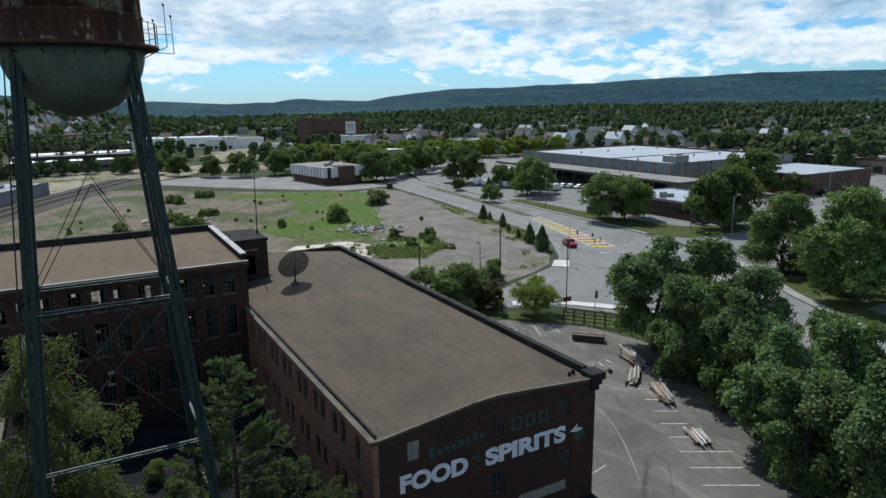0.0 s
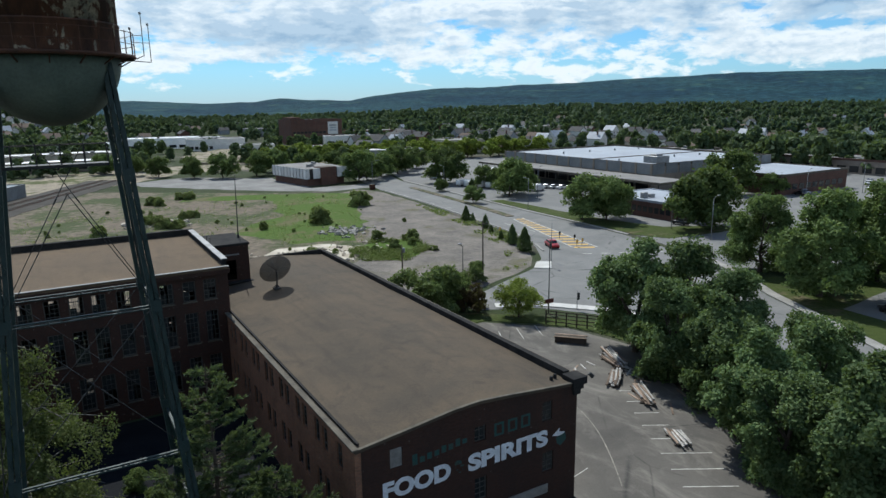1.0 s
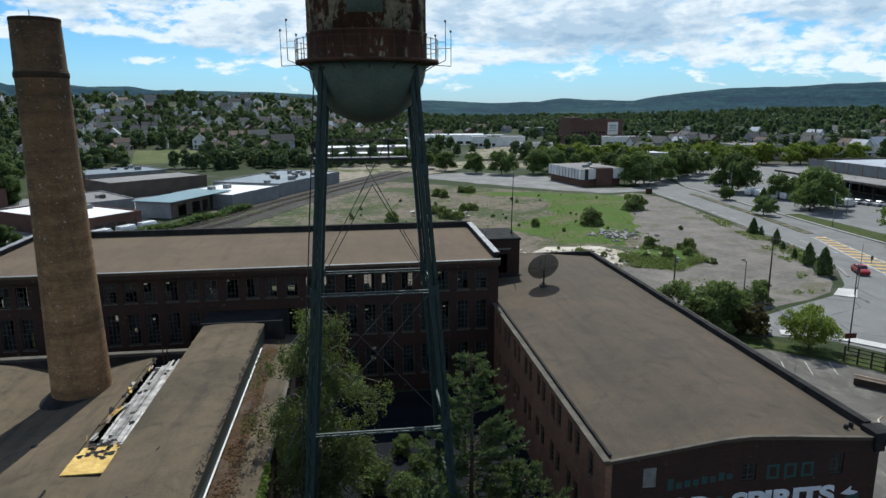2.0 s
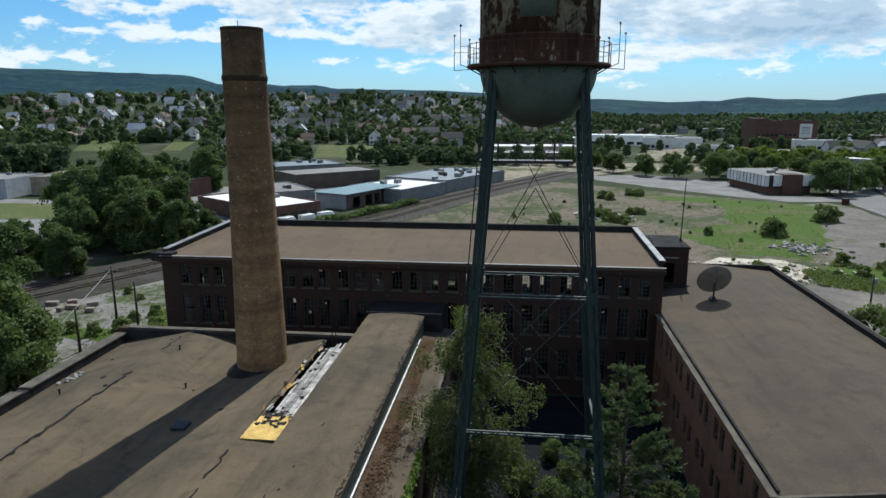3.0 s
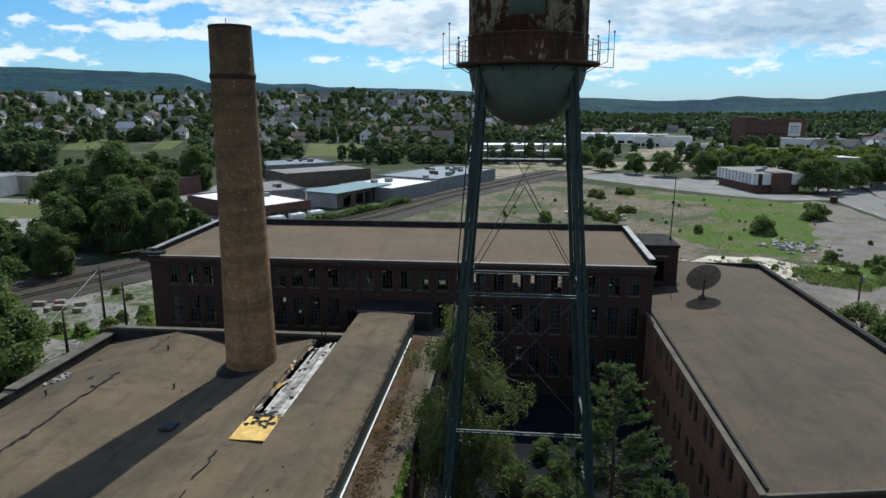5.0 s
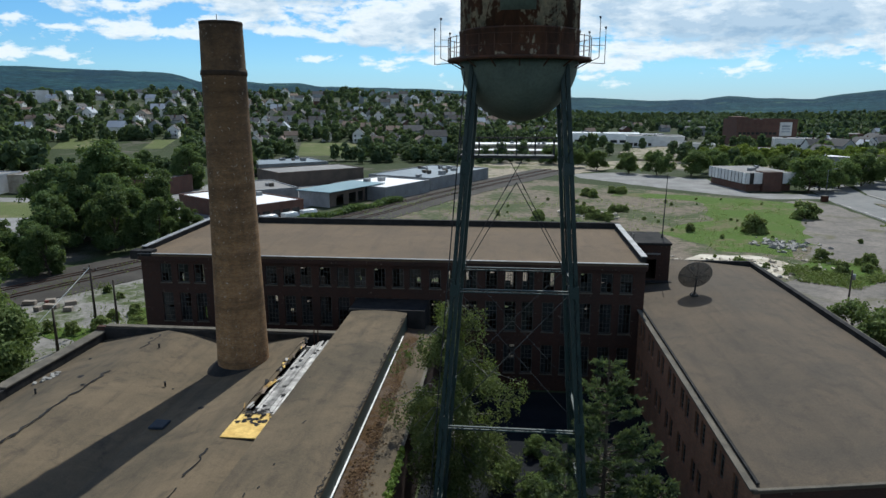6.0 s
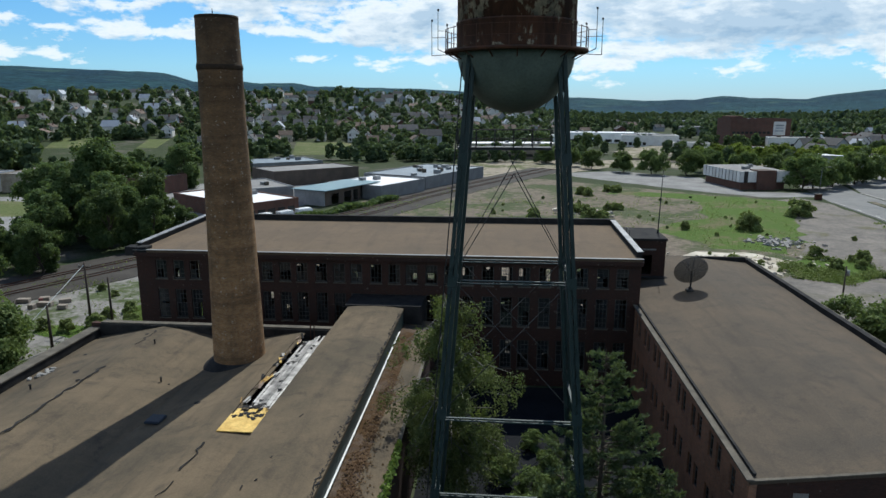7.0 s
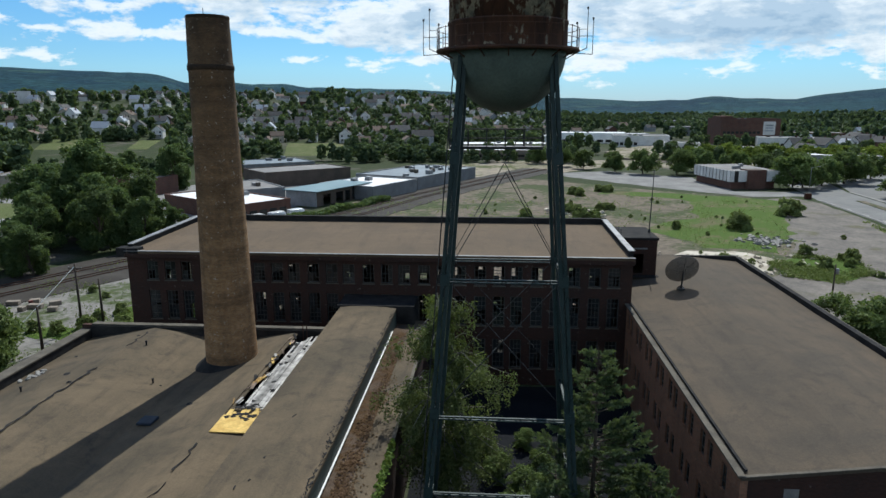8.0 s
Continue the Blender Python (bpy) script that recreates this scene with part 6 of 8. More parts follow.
for k in range(90):
    p = foot(-1, -1, 2).lerp(foot(-1, -1, 30.6), k / 90) + Vector((-0.42, 0, 0))
    tube(bm, p + Vector((0, -0.2, 0)), p + Vector((0, 0.2, 0)), 0.012, 0.012, 4)
tpart("ladder", bm, M["steel_dark"], "narrow dark steel ladder")
bm = tube(bmesh.new(), foot(-1, 1, 18) + Vector((-0.3, 0, 0)), foot(-1, 1, 30.3) + Vector((-0.35, 0, 0)), 0.035, 0.035, 6)
tpart("cable", bm, M["steel_dark"])
tpart("riser", tube(bmesh.new(), (0, 0, 0), (0, 0, 1.0), 0.5, 0.5, 16), M["green_steel"], "short green riser stub")

# ---- trees by the mill ----
MAPLE = [broad_tree("maple_tree", 20 + k, 13.5, 5.0, M["leaf_maple"], M["bark"], "leafy green maple at the edge of the parking lot", leaves=38000, clumps=300, size=0.15, group="trees along the parking lot", low=0.03) for k in range(3)]
for k, (x, y, s, r) in enumerate(((57.0, 51.5, 1.0, 0), (60.0, 46.8, 0.98, 80), (54.0, 43.5, 0.86, 40), (52.2, 36.8, 0.84, 150), (60.2, 41.2, 0.84, 250), (57.5, 30.5, 0.78, 20), (48.2, 29.5, 0.80, 200), (53.0, 28.0, 0.78, 60), (45.6, 25.6, 0.72, 170), (44.7, 20.5, 0.84, 110), (50, 21.0, 0.80, 10), (45, 14, 0.88, 300))):
    set_at(MAPLE[k % 3], x, y, 0, r, s)
GREAT = broad_tree("shade_tree", 41, 15.5, 7.0, M["leaf_locust"], M["bark"], "large dark green shade tree on the grass", leaves=30000, clumps=230, size=0.20, group="shade trees by the street", low=0.05)
for x, y, s, r in ((102.8, 66.5, 0.83, 0), (96.5, 52.5, 1.0, 70), (112, 52, 1.0, 140), (117, 42, 1.0, 210), (104, 36, 1.0, 20), (128, 56, 0.9, 100)):
    set_at(GREAT, x, y, 0, r, s)
STREET = broad_tree("street_tree", 52, 7.9, 6.0, M["leaf_locust"], M["bark"], "round-headed green street tree by the road", leaves=11000, clumps=130, size=0.20, group="street trees", low=0.24)
for x, y, s, r in ((52.1, 288.4, 1.05, 0), (62.1, 281, 1.2, 40), (75.5, 279, 1.25, 120), (100.5, 230.5, 1.4, 200), (127.6, 251, 1.4, 60), (112, 254, 1.25, 170), (126.9, 210.4, 1.55, 10), (112.4, 190.7, 0.5, 90), (107.3, 162.3, 0.6, 20),
                   (123.2, 166, 1.4, 150), (129, 172, 1.2, 60), (131, 190.5, 0.9, 30), (112.8, 121.5, 1.35, 75), (117.5, 118, 1.25, 110), (128.7, 95.8, 1.65, 250), (133, 99, 1.3, 300), (180.2, 128.7, 1.6, 190), (189.5, 122, 0.8, 45),
                   (138.5, 231, 1.1, 0), (134, 262, 1.2, 80), (146, 268, 1.1, 10), (104, 262, 1.2, 33), (40, 300, 1.0, 210), (30, 312, 1.1, 110), (88, 292, 1.2, 20), (107, 237, 1.2, 50), (116, 243, 1.2, 140), (95, 268, 1.2, 250), (22, 330, 1.1, 75)):
    set_at(STREET, x, y, 0, r, s)
ROWT = broad_tree("lime_tree", 57, 7.5, 5.0, M["leaf_lime"], M["bark"], "yellow-green tree in a row behind the white building", leaves=6000, clumps=80, size=0.26, group="row of trees", low=0.2)
for k in range(21):
    set_at(ROWT, 92 + 7.2 * k + (k % 3), 322 - 1.5 * k + (k % 2) * 5, 0, k * 47, 1.15 + 0.12 * (k % 3))
ORCH = broad_tree("small_tree", 64, 5.4, 3.5, M["leaf_lime"], M["bark"], "small bright green tree on the grass verge", leaves=9000, clumps=330, size=0.10, low=0.22)
set_at(ORCH, 53.3, 69.2, 0, 130, 0.95)
RED = broad_tree("plum_shrub", 63, 4.2, 2.0, M["red_leaf"], M["bark"], "reddish shrub beside the brick wing", leaves=4500, clumps=60, size=0.11, low=0.08)
for x, y, s, r in ((49.8, 74.0, 1.0, 0), (48.4, 75.6, 0.8, 120), (51.2, 75.8, 0.6, 220)):
    set_at(RED, x, y, 0, r, s)
SHRUB = broad_tree("wild_shrub", 66, 5.0, 2.9, M["leaf_yard"], M["bark"], "loose green shrub behind the brick wing", leaves=6500, clumps=240, size=0.12, low=0.03, group="shrubs behind the wing")
for x, y, s, r in ((45.5, 77.5, 1.35, 0), (42.4, 81, 1.15, 90), (48.3, 78.5, 0.95, 200), (54.5, 85.5, 0.55, 50), (39.5, 84, 0.8, 140), (43.5, 76.5, 1.0, 310), (58.7, 88, 0.7, 30), (51, 81.5, 0.75, 70)):
    set_at(SHRUB, x, y, 0, r, s)
rf = random.Random(17)
BUSH = broad_tree("bush", 71, 2.9, 2.0, M["scrub"], M["bark"], "loose green bush in the field", leaves=4200, clumps=150, size=0.15, low=-0.12, group="bushes in the field")
CLUMPS = [(22, 178), (25, 170), (32, 184), (27, 214), (38, 222), (9, 168)]
for x, y, s, r in ((57.4, 155.5, 1.5, 0), (58.4, 156.4, 1.2, 70), (77.1, 176.5, 1.6, 40), (78.8, 178, 1.4, 130), (43, 155.7, 0.7, 100), (41.9, 118, 0.9, 10), (66.4, 124, 0.9, 90), (60, 128, 0.8, 12), (59, 118, 0.8, 44), (64, 120, 0.6, 144),
                   *[(cx + rf.gauss(0, 1.1), cy + rf.gauss(0, 1.3), rf.uniform(0.5, 0.95), rf.uniform(0, 360)) for cx, cy in CLUMPS for _ in range(6)],
                   *[(rf.uniform(-4, 76), rf.uniform(138, 214), rf.uniform(0.15, 0.36), rf.uniform(0, 360)) for _ in range(40)], *[(rf.uniform(30, 66), rf.uniform(112, 140), rf.uniform(0.15, 0.45), rf.uniform(0, 360)) for _ in range(18)]):
    set_at(BUSH, x, y, 0, r, s)
for x, y, z, r in ((-60.5, 75.2, 0.45, 0), (-58.4, 76.6, 0.55, 60), (-55.2, 76.4, 0.60, 140), (-52.8, 78.4, 0.65, 200), (-53.0, 82.0, 0.50, 30), (-51.6, 84.6, 0.55, 280), (-47.8, 79.0, 0.65, 90), (-45.6, 82.5, 0.55, 330), (-43.6, 78.0, 0.60, 10), (-49.6, 87.8, 0.45, 120), (-58.0, 92.0, 0.35, 70), (-62.0, 95.0, 0.40, 190)):
    set_at(BUSH, x, y, 0, r, z)


def young_evergreen():
    """A bushy cone: tiers of short sprays round a thin trunk, open to the ground."""
    rng = np.random.default_rng(75)
    t = thing("young_evergreen", 0, 0, 0, "small bushy evergreen along the kerb", "tree", "young trees along the kerb")
    n, H = 6000, 4.2
    h = rng.uniform(0, 1, n) ** 1.25
    a = rng.uniform(0, 2 * math.pi, n)
    wide = 1.55 * (1 - h) ** 0.75 * (0.30 + 0.70 * np.minimum(1, h * 7)) * (1 + 0.22 * np.sin(5 * a + 9 * h) + 0.14 * np.sin(23 * h + 2 * a))
    r = wide * rng.uniform(0.35, 1, n) ** 0.5 + 0.05
    q = np.stack([r * np.cos(a), r * np.sin(a), 0.12 + h * H + rng.normal(0, 0.08, n)], 1)
    u, v = leaves_at(rng, q, np.stack([np.cos(a), np.sin(a), np.full(n, 0.7)], 1), 0.09)
    part("trunk", tube(bmesh.new(), (0, 0, -0.1), (0, 0, 3.7), 0.08, 0.02, 7, False), M["bark"], t, "", True, True)
    shared("crown", quads_mesh("crown", q, u, v, M["leaf_dark"]), t)
    return t


YOUNG = young_evergreen()
for x, y, s, r in ((89.2, 138.2, 0.85, 0), (89.7, 135.9, 0.5, 200), (87.1, 126.5, 0.75, 50), (85.3, 121.5, 0.4, 20), (81.5, 108.5, 0.95, 90), (79.3, 101.5, 1.12, 130), (82.6, 114, 0.45, 10), (119, 181, 1.1, 0), (122, 207, 1.0, 20)):
    set_at(YOUNG, x, y, 0, r, s)
DARK = broad_tree("woodland_tree", 81, 17, 7.5, M["leaf_dark"], M["bark"], "tall dark green tree beside the railway", leaves=26000, clumps=200, size=0.22, low=0.03, group="trees beside the railway")
for x, y, s, r in ((-87, 138.5, 1.22, 0), (-98, 135, 0.92, 60), (-77, 140, 0.85, 120), (-92, 132, 0.95, 200), (-82, 131, 0.85, 310), (-78, 103.7, 0.5, 20), (-84, 108, 0.5, 160), (-90, 106.4, 0.55, 220), (-97, 101, 0.45, 75), (-104, 96, 0.45, 280), (-107.4, 217.3, 0.88, 10), (-70, 127, 0.6, 50), (-78, 124, 0.75, 140), (-90, 121, 0.7, 230), (-66, 131, 0.45, 300), (-106.4, 151, 0.7, 90),
                   (-84, 76, 0.62, 15), (-93, 68, 0.75, 190), (-71, 81, 0.78, 100), (-75, 76, 0.8, 30), (-98, 84, 0.6, 330), (-122, 250, 0.8, 40), (-106, 262, 0.75, 190), (-134, 236, 0.7, 90), (-148, 245, 0.6, 10)):
    set_at(DARK, x, y, 0, r, s)


YARD = broad_tree("yard_tree", 86, 12.5, 5.6, M["leaf_yard"], M["bark"], "light green tree at the corner of the rubble yard", leaves=24000, clumps=200, size=0.17, low=0.02, group="trees by the yard")
for x, y, s, r in ((-54.5, 60.5, 0.92, 10), (-57.5, 64.5, 0.80, 80), (-60, 59, 1.0, 170)):
    set_at(YARD, x, y, 0, r, s)


def birch():
    """A birch with hanging twigs: limbs that arch over, strings of leaves below them."""
    rng = np.random.default_rng(91)
    t = thing("birch_tree", -3.0, 42.2, 0, "drooping green birch growing in the courtyard", "tree")
    H = 15.6
    bm = bmesh.new()
    tube(bm, (0, 0, -0.2), (0.2, 0.1, 6), 0.24, 0.17, 8, False)
    tube(bm, (0.2, 0.1, 6), (-0.4, 0.2, H - 1.0), 0.17, 0.03, 8, False)
    cen, outs = [], []
    for k in range(80):
        z = rng.uniform(2.5, H - 0.6)
        a = rng.uniform(0, 2 * math.pi)
        reach = (1.3 + 3.6 * math.sin(math.pi * min((H - z) / H * 1.05, 1))) * rng.uniform(0.6, 1.05)
        s = Vector((0.1 - 0.03 * z, 0.1, z))
        e = s + Vector((math.cos(a) * reach, math.sin(a) * reach, 1.0 - 0.25 * reach))
        mid = s.lerp(e, 0.55) + Vector((0, 0, 0.7))
        tube(bm, s, mid, 0.05, 0.03, 5, False), tube(bm, mid, e, 0.03, 0.012, 5, False)
        for j in range(13):
            f = rng.uniform(0.25, 1.05)
            top = s.lerp(e, f) + Vector((*rng.normal(0, 0.3, 2), 0.3 * math.sin(math.pi * min(f, 1))))
            drop = rng.uniform(0.4, 1.9)
            n = int(20 + drop * 24)
            q = np.repeat(np.array([top]), n, 0) + rng.normal(0, 0.14, (n, 3))
            q[:, 2] -= rng.uniform(0, drop, n)
            cen.append(q), outs.append(np.tile([math.cos(a), math.sin(a), 0.5], (n, 1)))
    cen, outs = np.concatenate(cen), np.concatenate(outs)
    u, v = leaves_at(rng, cen, outs, 0.066, 0.9)
    part("trunk", bm, M["bark_pale"], t, "pale birch trunk and limbs", True, True)
    shared("crown", quads_mesh("crown", cen, u, v, M["leaf_birch"]), t)
    return t


def pine(x, y, H, seed, label):
    """A pine: whorls of level limbs with tufts of needles."""
    rng = np.random.default_rng(seed)
    t = thing("pine_tree", x, y, 0, label, "tree", "courtyard pines")
    bm = bmesh.new()
    tube(bm, (0, 0, -0.2), (0.1, 0, H * 0.6), 0.2, 0.11, 8, False), tube(bm, (0.1, 0, H * 0.6), (0.0, 0, H), 0.11, 0.02, 8, False)
    cen, outs = [], []
    z = 1.6
    while z < H - 0.25:
        reach0 = 0.3 + 5.0 * ((H - z) / H) ** 0.85
        for k in range(int(rng.integers(4, 7))):
            a = rng.uniform(0, 2 * math.pi)
            reach = reach0 * rng.uniform(0.45, 1.12)
            s = Vector((0.05, 0, z + rng.uniform(-0.25, 0.25)))
            way = Vector((math.cos(a), math.sin(a), 0))
            mid = s + way * reach * 0.55 + Vector((0, 0, reach * rng.uniform(-0.04, 0.10)))
            e = s + way * reach + Vector((0, 0, reach * rng.uniform(0.16, 0.38)))
            tube(bm, s, mid, 0.045, 0.028, 5, False), tube(bm, mid, e, 0.028, 0.010, 5, False)
            for j in range(int(4 + reach * 7)):
                f = rng.uniform(0.28, 1.0)
                base = s.lerp(mid, f / 0.55) if f < 0.55 else mid.lerp(e, (f - 0.55) / 0.45)
                side = way.cross(Vector((0, 0, 1))) * rng.choice((-1, 1))
                twig = (way * 0.75 + side * rng.uniform(0.1, 0.9) + Vector((0, 0, rng.uniform(0.05, 0.55)))).normalized()
                length = rng.uniform(0.3, 0.85) * (0.6 + 0.4 * reach0 / 5)
                n = 15
                along = rng.uniform(0, length, (n, 1))
                d = np.array([twig]) * 0.9 + rng.normal(0, 0.55, (n, 3))
                d /= np.linalg.norm(d, axis=1, keepdims=True)
                cen.append(np.array([base]) + np.array([twig]) * along + d * 0.10), outs.append(d)
        z += rng.uniform(0.40, 0.62)
    cen, outs = np.concatenate(cen), np.concatenate(outs)
    rr = np.random.default_rng(seed + 1)
    side = np.cross(outs, rr.normal(0, 1, outs.shape))
    side /= np.linalg.norm(side, axis=1, keepdims=True) + 1e-9
    part("trunk", bm, M["bark"], t, "", True, True)
    shared("crown", quads_mesh("crown", cen, outs * 0.13, side * 0.030, M["needle"]), t)
    return t


# Filler shrubs, added to darken the open courtyard ground.
for x, y, s, r in ((1.5, 30.5, 0.7, 0), (-2.0, 33.0, 0.6, 90), (4.5, 27.5, 0.75, 200), (0.0, 27.0, 0.7, 310), (0.6, 46.5, 0.45, 20), (2.8, 44.0, 0.5, 150), (4.2, 47.5, 0.4, 260), (-0.4, 50.5, 0.4, 80), (3.0, 51.5, 0.35, 30), (1.6, 41.0, 0.45, 190)):
    set_at(SHRUB, x, y, 0, r, s)
birch()
pine(6.3, 36.6, 14.8, 95, "feathery green pine beside the water tower")
pine(3.6, 32.0, 9.4, 99, "shorter feathery pine under the water tower")
pine(9.0, 33.5, 9.0, 103, "short dark pine beside the brick wing")

# ---- buildings round about ----
def flat_block(name, x, y, turn, w, d, h, wall, roof, label, category="building", parapet=0.4, units=0, seed=1, group="", windows=(), fascia=None):
    """A flat-roofed block, its front left corner at x, y; windows: rows of (side, first, last, count, sill, head) with sides f, l, r."""
    t = thing(name, x, y, 0, label, category, group, turn=turn)
    r = random.Random(seed)
    part("wall", boxes((0, w, 0, d, -0.5, h)), wall, t, "", False, True)
    part("roof", boxes((0.3, w - 0.3, 0.3, d - 0.3, h + 0.004, h + 0.12)), roof, t, "", False, True)
    for a in ((-0.05, w + 0.05, -0.05, 0.28), (-0.05, w + 0.05, d - 0.28, d + 0.05), (-0.05, 0.28, 0.29, d - 0.29), (w - 0.28, w + 0.05, 0.29, d - 0.29)):
        part("parapet", boxes((*a, h - 0.25, h + parapet)), fascia or wall, t, "", False, True)
    for k in range(units):
        ux, uy, s = r.uniform(2, w - 4), r.uniform(2, d - 4), r.uniform(1.2, 2.4)
        bm = bevelled(boxes((ux, ux + s, uy, uy + s * 0.8, h + 0.12, h + 0.12 + r.uniform(0.8, 1.5))), 0.08)
        part("roof_unit", bm, r.choice((M["steel_grey"], M["coping"], M["metal_wall"])), t, "grey rooftop air unit", False, True)
    for side, a, b, count, z0, z1 in windows:
        for k in range(count):
            c = a + (b - a) * (k + 0.5) / count
            ww = (b - a) / count * 0.36
            row = {"f": (c - ww, c + ww, -0.05, 0.06, z0, z1), "l": (-0.05, 0.06, c - ww, c + ww, z0, z1), "r": (w - 0.06, w + 0.05, c - ww, c + ww, z0, z1)}[side]
            part("window", boxes(row), M["glass"], t, "", False, True)
    return t


# Store with panelled walls, its canopy, office and side hall.
store = flat_block("store", 165, 147, 0, 62, 78, 8.4, M["block_tan"], M["roof_paleblue"], "long flat-roofed store with panelled grey fascia and pale roof", units=0, parapet=0.75, fascia=M["coping"])
for k in range(13):
    y = 78 * k / 12
    part("pilaster", boxes((-0.35, -0.055, y - 0.35, y + 0.35, 0, 9.25)), M["block_tan"], store, "brown pilaster", False, True)
for k in range(12):
    part("panel", boxes((-0.2, -0.06, 78 * k / 12 + 0.45, 78 * (k + 1) / 12 - 0.45, 5.7, 9.05)), M["metal_wall"], store, "grey fascia panel", False, True)
for k in range(10):
    part("panel", boxes((62 * k / 10 + 0.45, 62 * (k + 1) / 10 - 0.45, -0.2, -0.06, 5.7, 9.05)), M["metal_wall"], store, "", False, True)
part("roof_unit", bevelled(boxes((8, 14, 5, 11, 8.52, 10.8)), 0.15), M["steel_grey"], store, "large rooftop machine housing", False, True)
part("roof_unit", bevelled(boxes((9.5, 12.5, 6.5, 9.5, 10.81, 11.4)), 0.15), M["steel_grey"], store, "", False, True)
part("roof_line", boxes((0.5, 61, 30, 30.8, 8.53, 8.75)), M["coping"], store, "low roof upstand", False, True)
for k in range(8):
    part("roof_vent", tube(bmesh.new(), (6 + 7 * k, 20 + 37 * (k % 2), 8.5), (6 + 7 * k, 20 + 37 * (k % 2), 9.3), 0.35, 0.3, 8), M["steel_grey"], store, "", False, True)
canopy = thing("store_canopy", 158, 180, 0, "long flat canopy on posts along the store front", "canopy")
part("deck", boxes((152, 164.6, 132, 226, 4.7, 5.35)), M["coping"], canopy)
part("roof", boxes((152.3, 164.6, 132.3, 225.7, 5.354, 5.42)), M["roof_grey"], canopy)
for k in range(9):
    part("post", boxes((152.6, 152.9, 133 + 11.4 * k, 133.3 + 11.4 * k, 0, 4.69)), M["steel_dark"], canopy)
# Dark glossy panels added behind the canopy to stand for the shade below it.
for k in range(14):
    part("shopfront", boxes((-0.2, -0.06, 1 + 5.5 * k, 6 + 5.5 * k, 0.4, 4.2)), M["car_glass"], store, "dark backing panel for the shade under the canopy", False, True)
office = flat_block("store_office", 129, 107, 0, 18, 24, 4.1, M["brick_far"], M["roof_paleblue"], "low brick office with a pale roof edge", parapet=0.35, fascia=M["roof_paleblue"], units=3, seed=4,
                    windows=(("l", 1, 23, 12, 1.3, 2.7), ("f", 1, 17, 8, 1.3, 2.7)))
flat_block("store_annex", 190, 119, 0, 36, 27, 6.0, M["brick_far"], M["roof_paleblue"], "low brick annex beside the store", parapet=0.4, fascia=M["coping"], windows=(("f", 2, 34, 9, 1.5, 3.2),))
flat_block("shopping_row", 268, 120, 0, 24, 62, 5.2, M["block_tan"], M["roof_grey"], "long low brown shopping row with shopfronts", parapet=0.6, units=6, seed=5, windows=(("l", 2, 60, 12, 0.6, 3.0),), fascia=M["brick_far"])
flat_block("shopping_row", 256, 196, 0, 30, 40, 5.0, M["brick_far"], M["roof_grey"], "low dark brick shopping row behind the store", parapet=0.5, units=4, seed=6)

# White panelled office block in front of the row of trees.
panel = thing("panel_office", 77, 230, 0, "two-storey white panelled office over a dark brick base", "building", turn=10)
part("base", boxes((1.0, 20.5, 1.0, 32, -0.2, 2.6)), M["brick_far"], panel, "dark brick ground floor", False, True)
part("upper_floor", boxes((0, 22, 0, 33, 2.604, 6.4)), M["dark"], panel, "", False, True)
part("roof", boxes((0.2, 21.8, 0.2, 32.8, 6.404, 6.55)), M["roof_grey"], panel, "pale grey flat roof", False, True)
panel.matrix_basis = pose(80.3, 231, 0, 0, 0, 10) @ Matrix.Diagonal((0.80, 0.80, 0.95, 1))
part("entrance", boxes((7.4, 15.2, -1.2, 6, -0.2, 6.9)), M["brick_far"], panel, "dark brown brick stair block", False, True)
for x0, x1 in ((0.0, 1.7), (3.6, 7.3), (16.3, 22.0)):
    part("panel", boxes((x0, x1, -0.12, -0.004, 2.7, 6.55)), M["wall_white"], panel, "white wall panel", False, True)
for k in range(11):
    part("panel", boxes((-0.12, -0.004, 0.2 + 3 * k, 2.55 + 3 * k, 2.7, 6.55)), M["wall_white"], panel, "", False, True)
for x, y in ((6, 9), (8.5, 10.5), (15, 20)):
    part("roof_unit", bevelled(boxes((x, x + 1.8, y, y + 1.5, 6.56, 7.6)), 0.06), M["steel_grey"], panel, "", False, True)

# Old brick block with a pale square sign, and the white sheds beyond the field.
tall = flat_block("brick_block", 158, 482, 0, 40, 30, 17.5, M["brick_far"], M["roof_grey"], "tall dark red brick block with a pale square sign", parapet=0.8, seed=7, units=3, windows=(("f", 1, 27, 9, 3, 4.6), ("f", 1, 27, 9, 8, 9.6)))
part("sign", boxes((28.5, 36.5, -0.16, -0.06, 7.2, 16.4)), M["wall_white"], tall, "square white sign", False, True)
for k in range(3):
    part("sign_bar", boxes((29.8, 35.2, -0.2, -0.165, 9.6 + 1.8 * k, 10.7 + 1.8 * k)), M["wall_grey"], tall, "grey bar on the sign", False, True)
part("side_tower", boxes((0, 8, 2, 20, 17.5, 20)), M["brick_far"], tall, "", False, True)
flat_block("white_shed", 46, 502, -8, 50, 22, 7.4, M["shed_white"], M["membrane_white"], "long white industrial shed", group="white sheds", units=3, seed=8, windows=(("f", 3, 48, 7, 1, 3),))
flat_block("white_shed", -8, 470, 4, 46, 20, 6.5, M["shed_white"], M["membrane_white"], "low white industrial shed", group="white sheds", units=2, seed=9)
flat_block("steel_shed", 100, 520, 0, 18, 14, 6, M["metal_wall"], M["membrane_white"], "small shed with a pale roof", group="white sheds")
flat_block("tan_shed", -24, 352, 0, 60, 16, 4.6, M["block_tan"], M["membrane_white"], "long tan shed with a white roof behind the field", units=4, seed=10, windows=(("f", 2, 58, 10, 1.2, 2.6),))
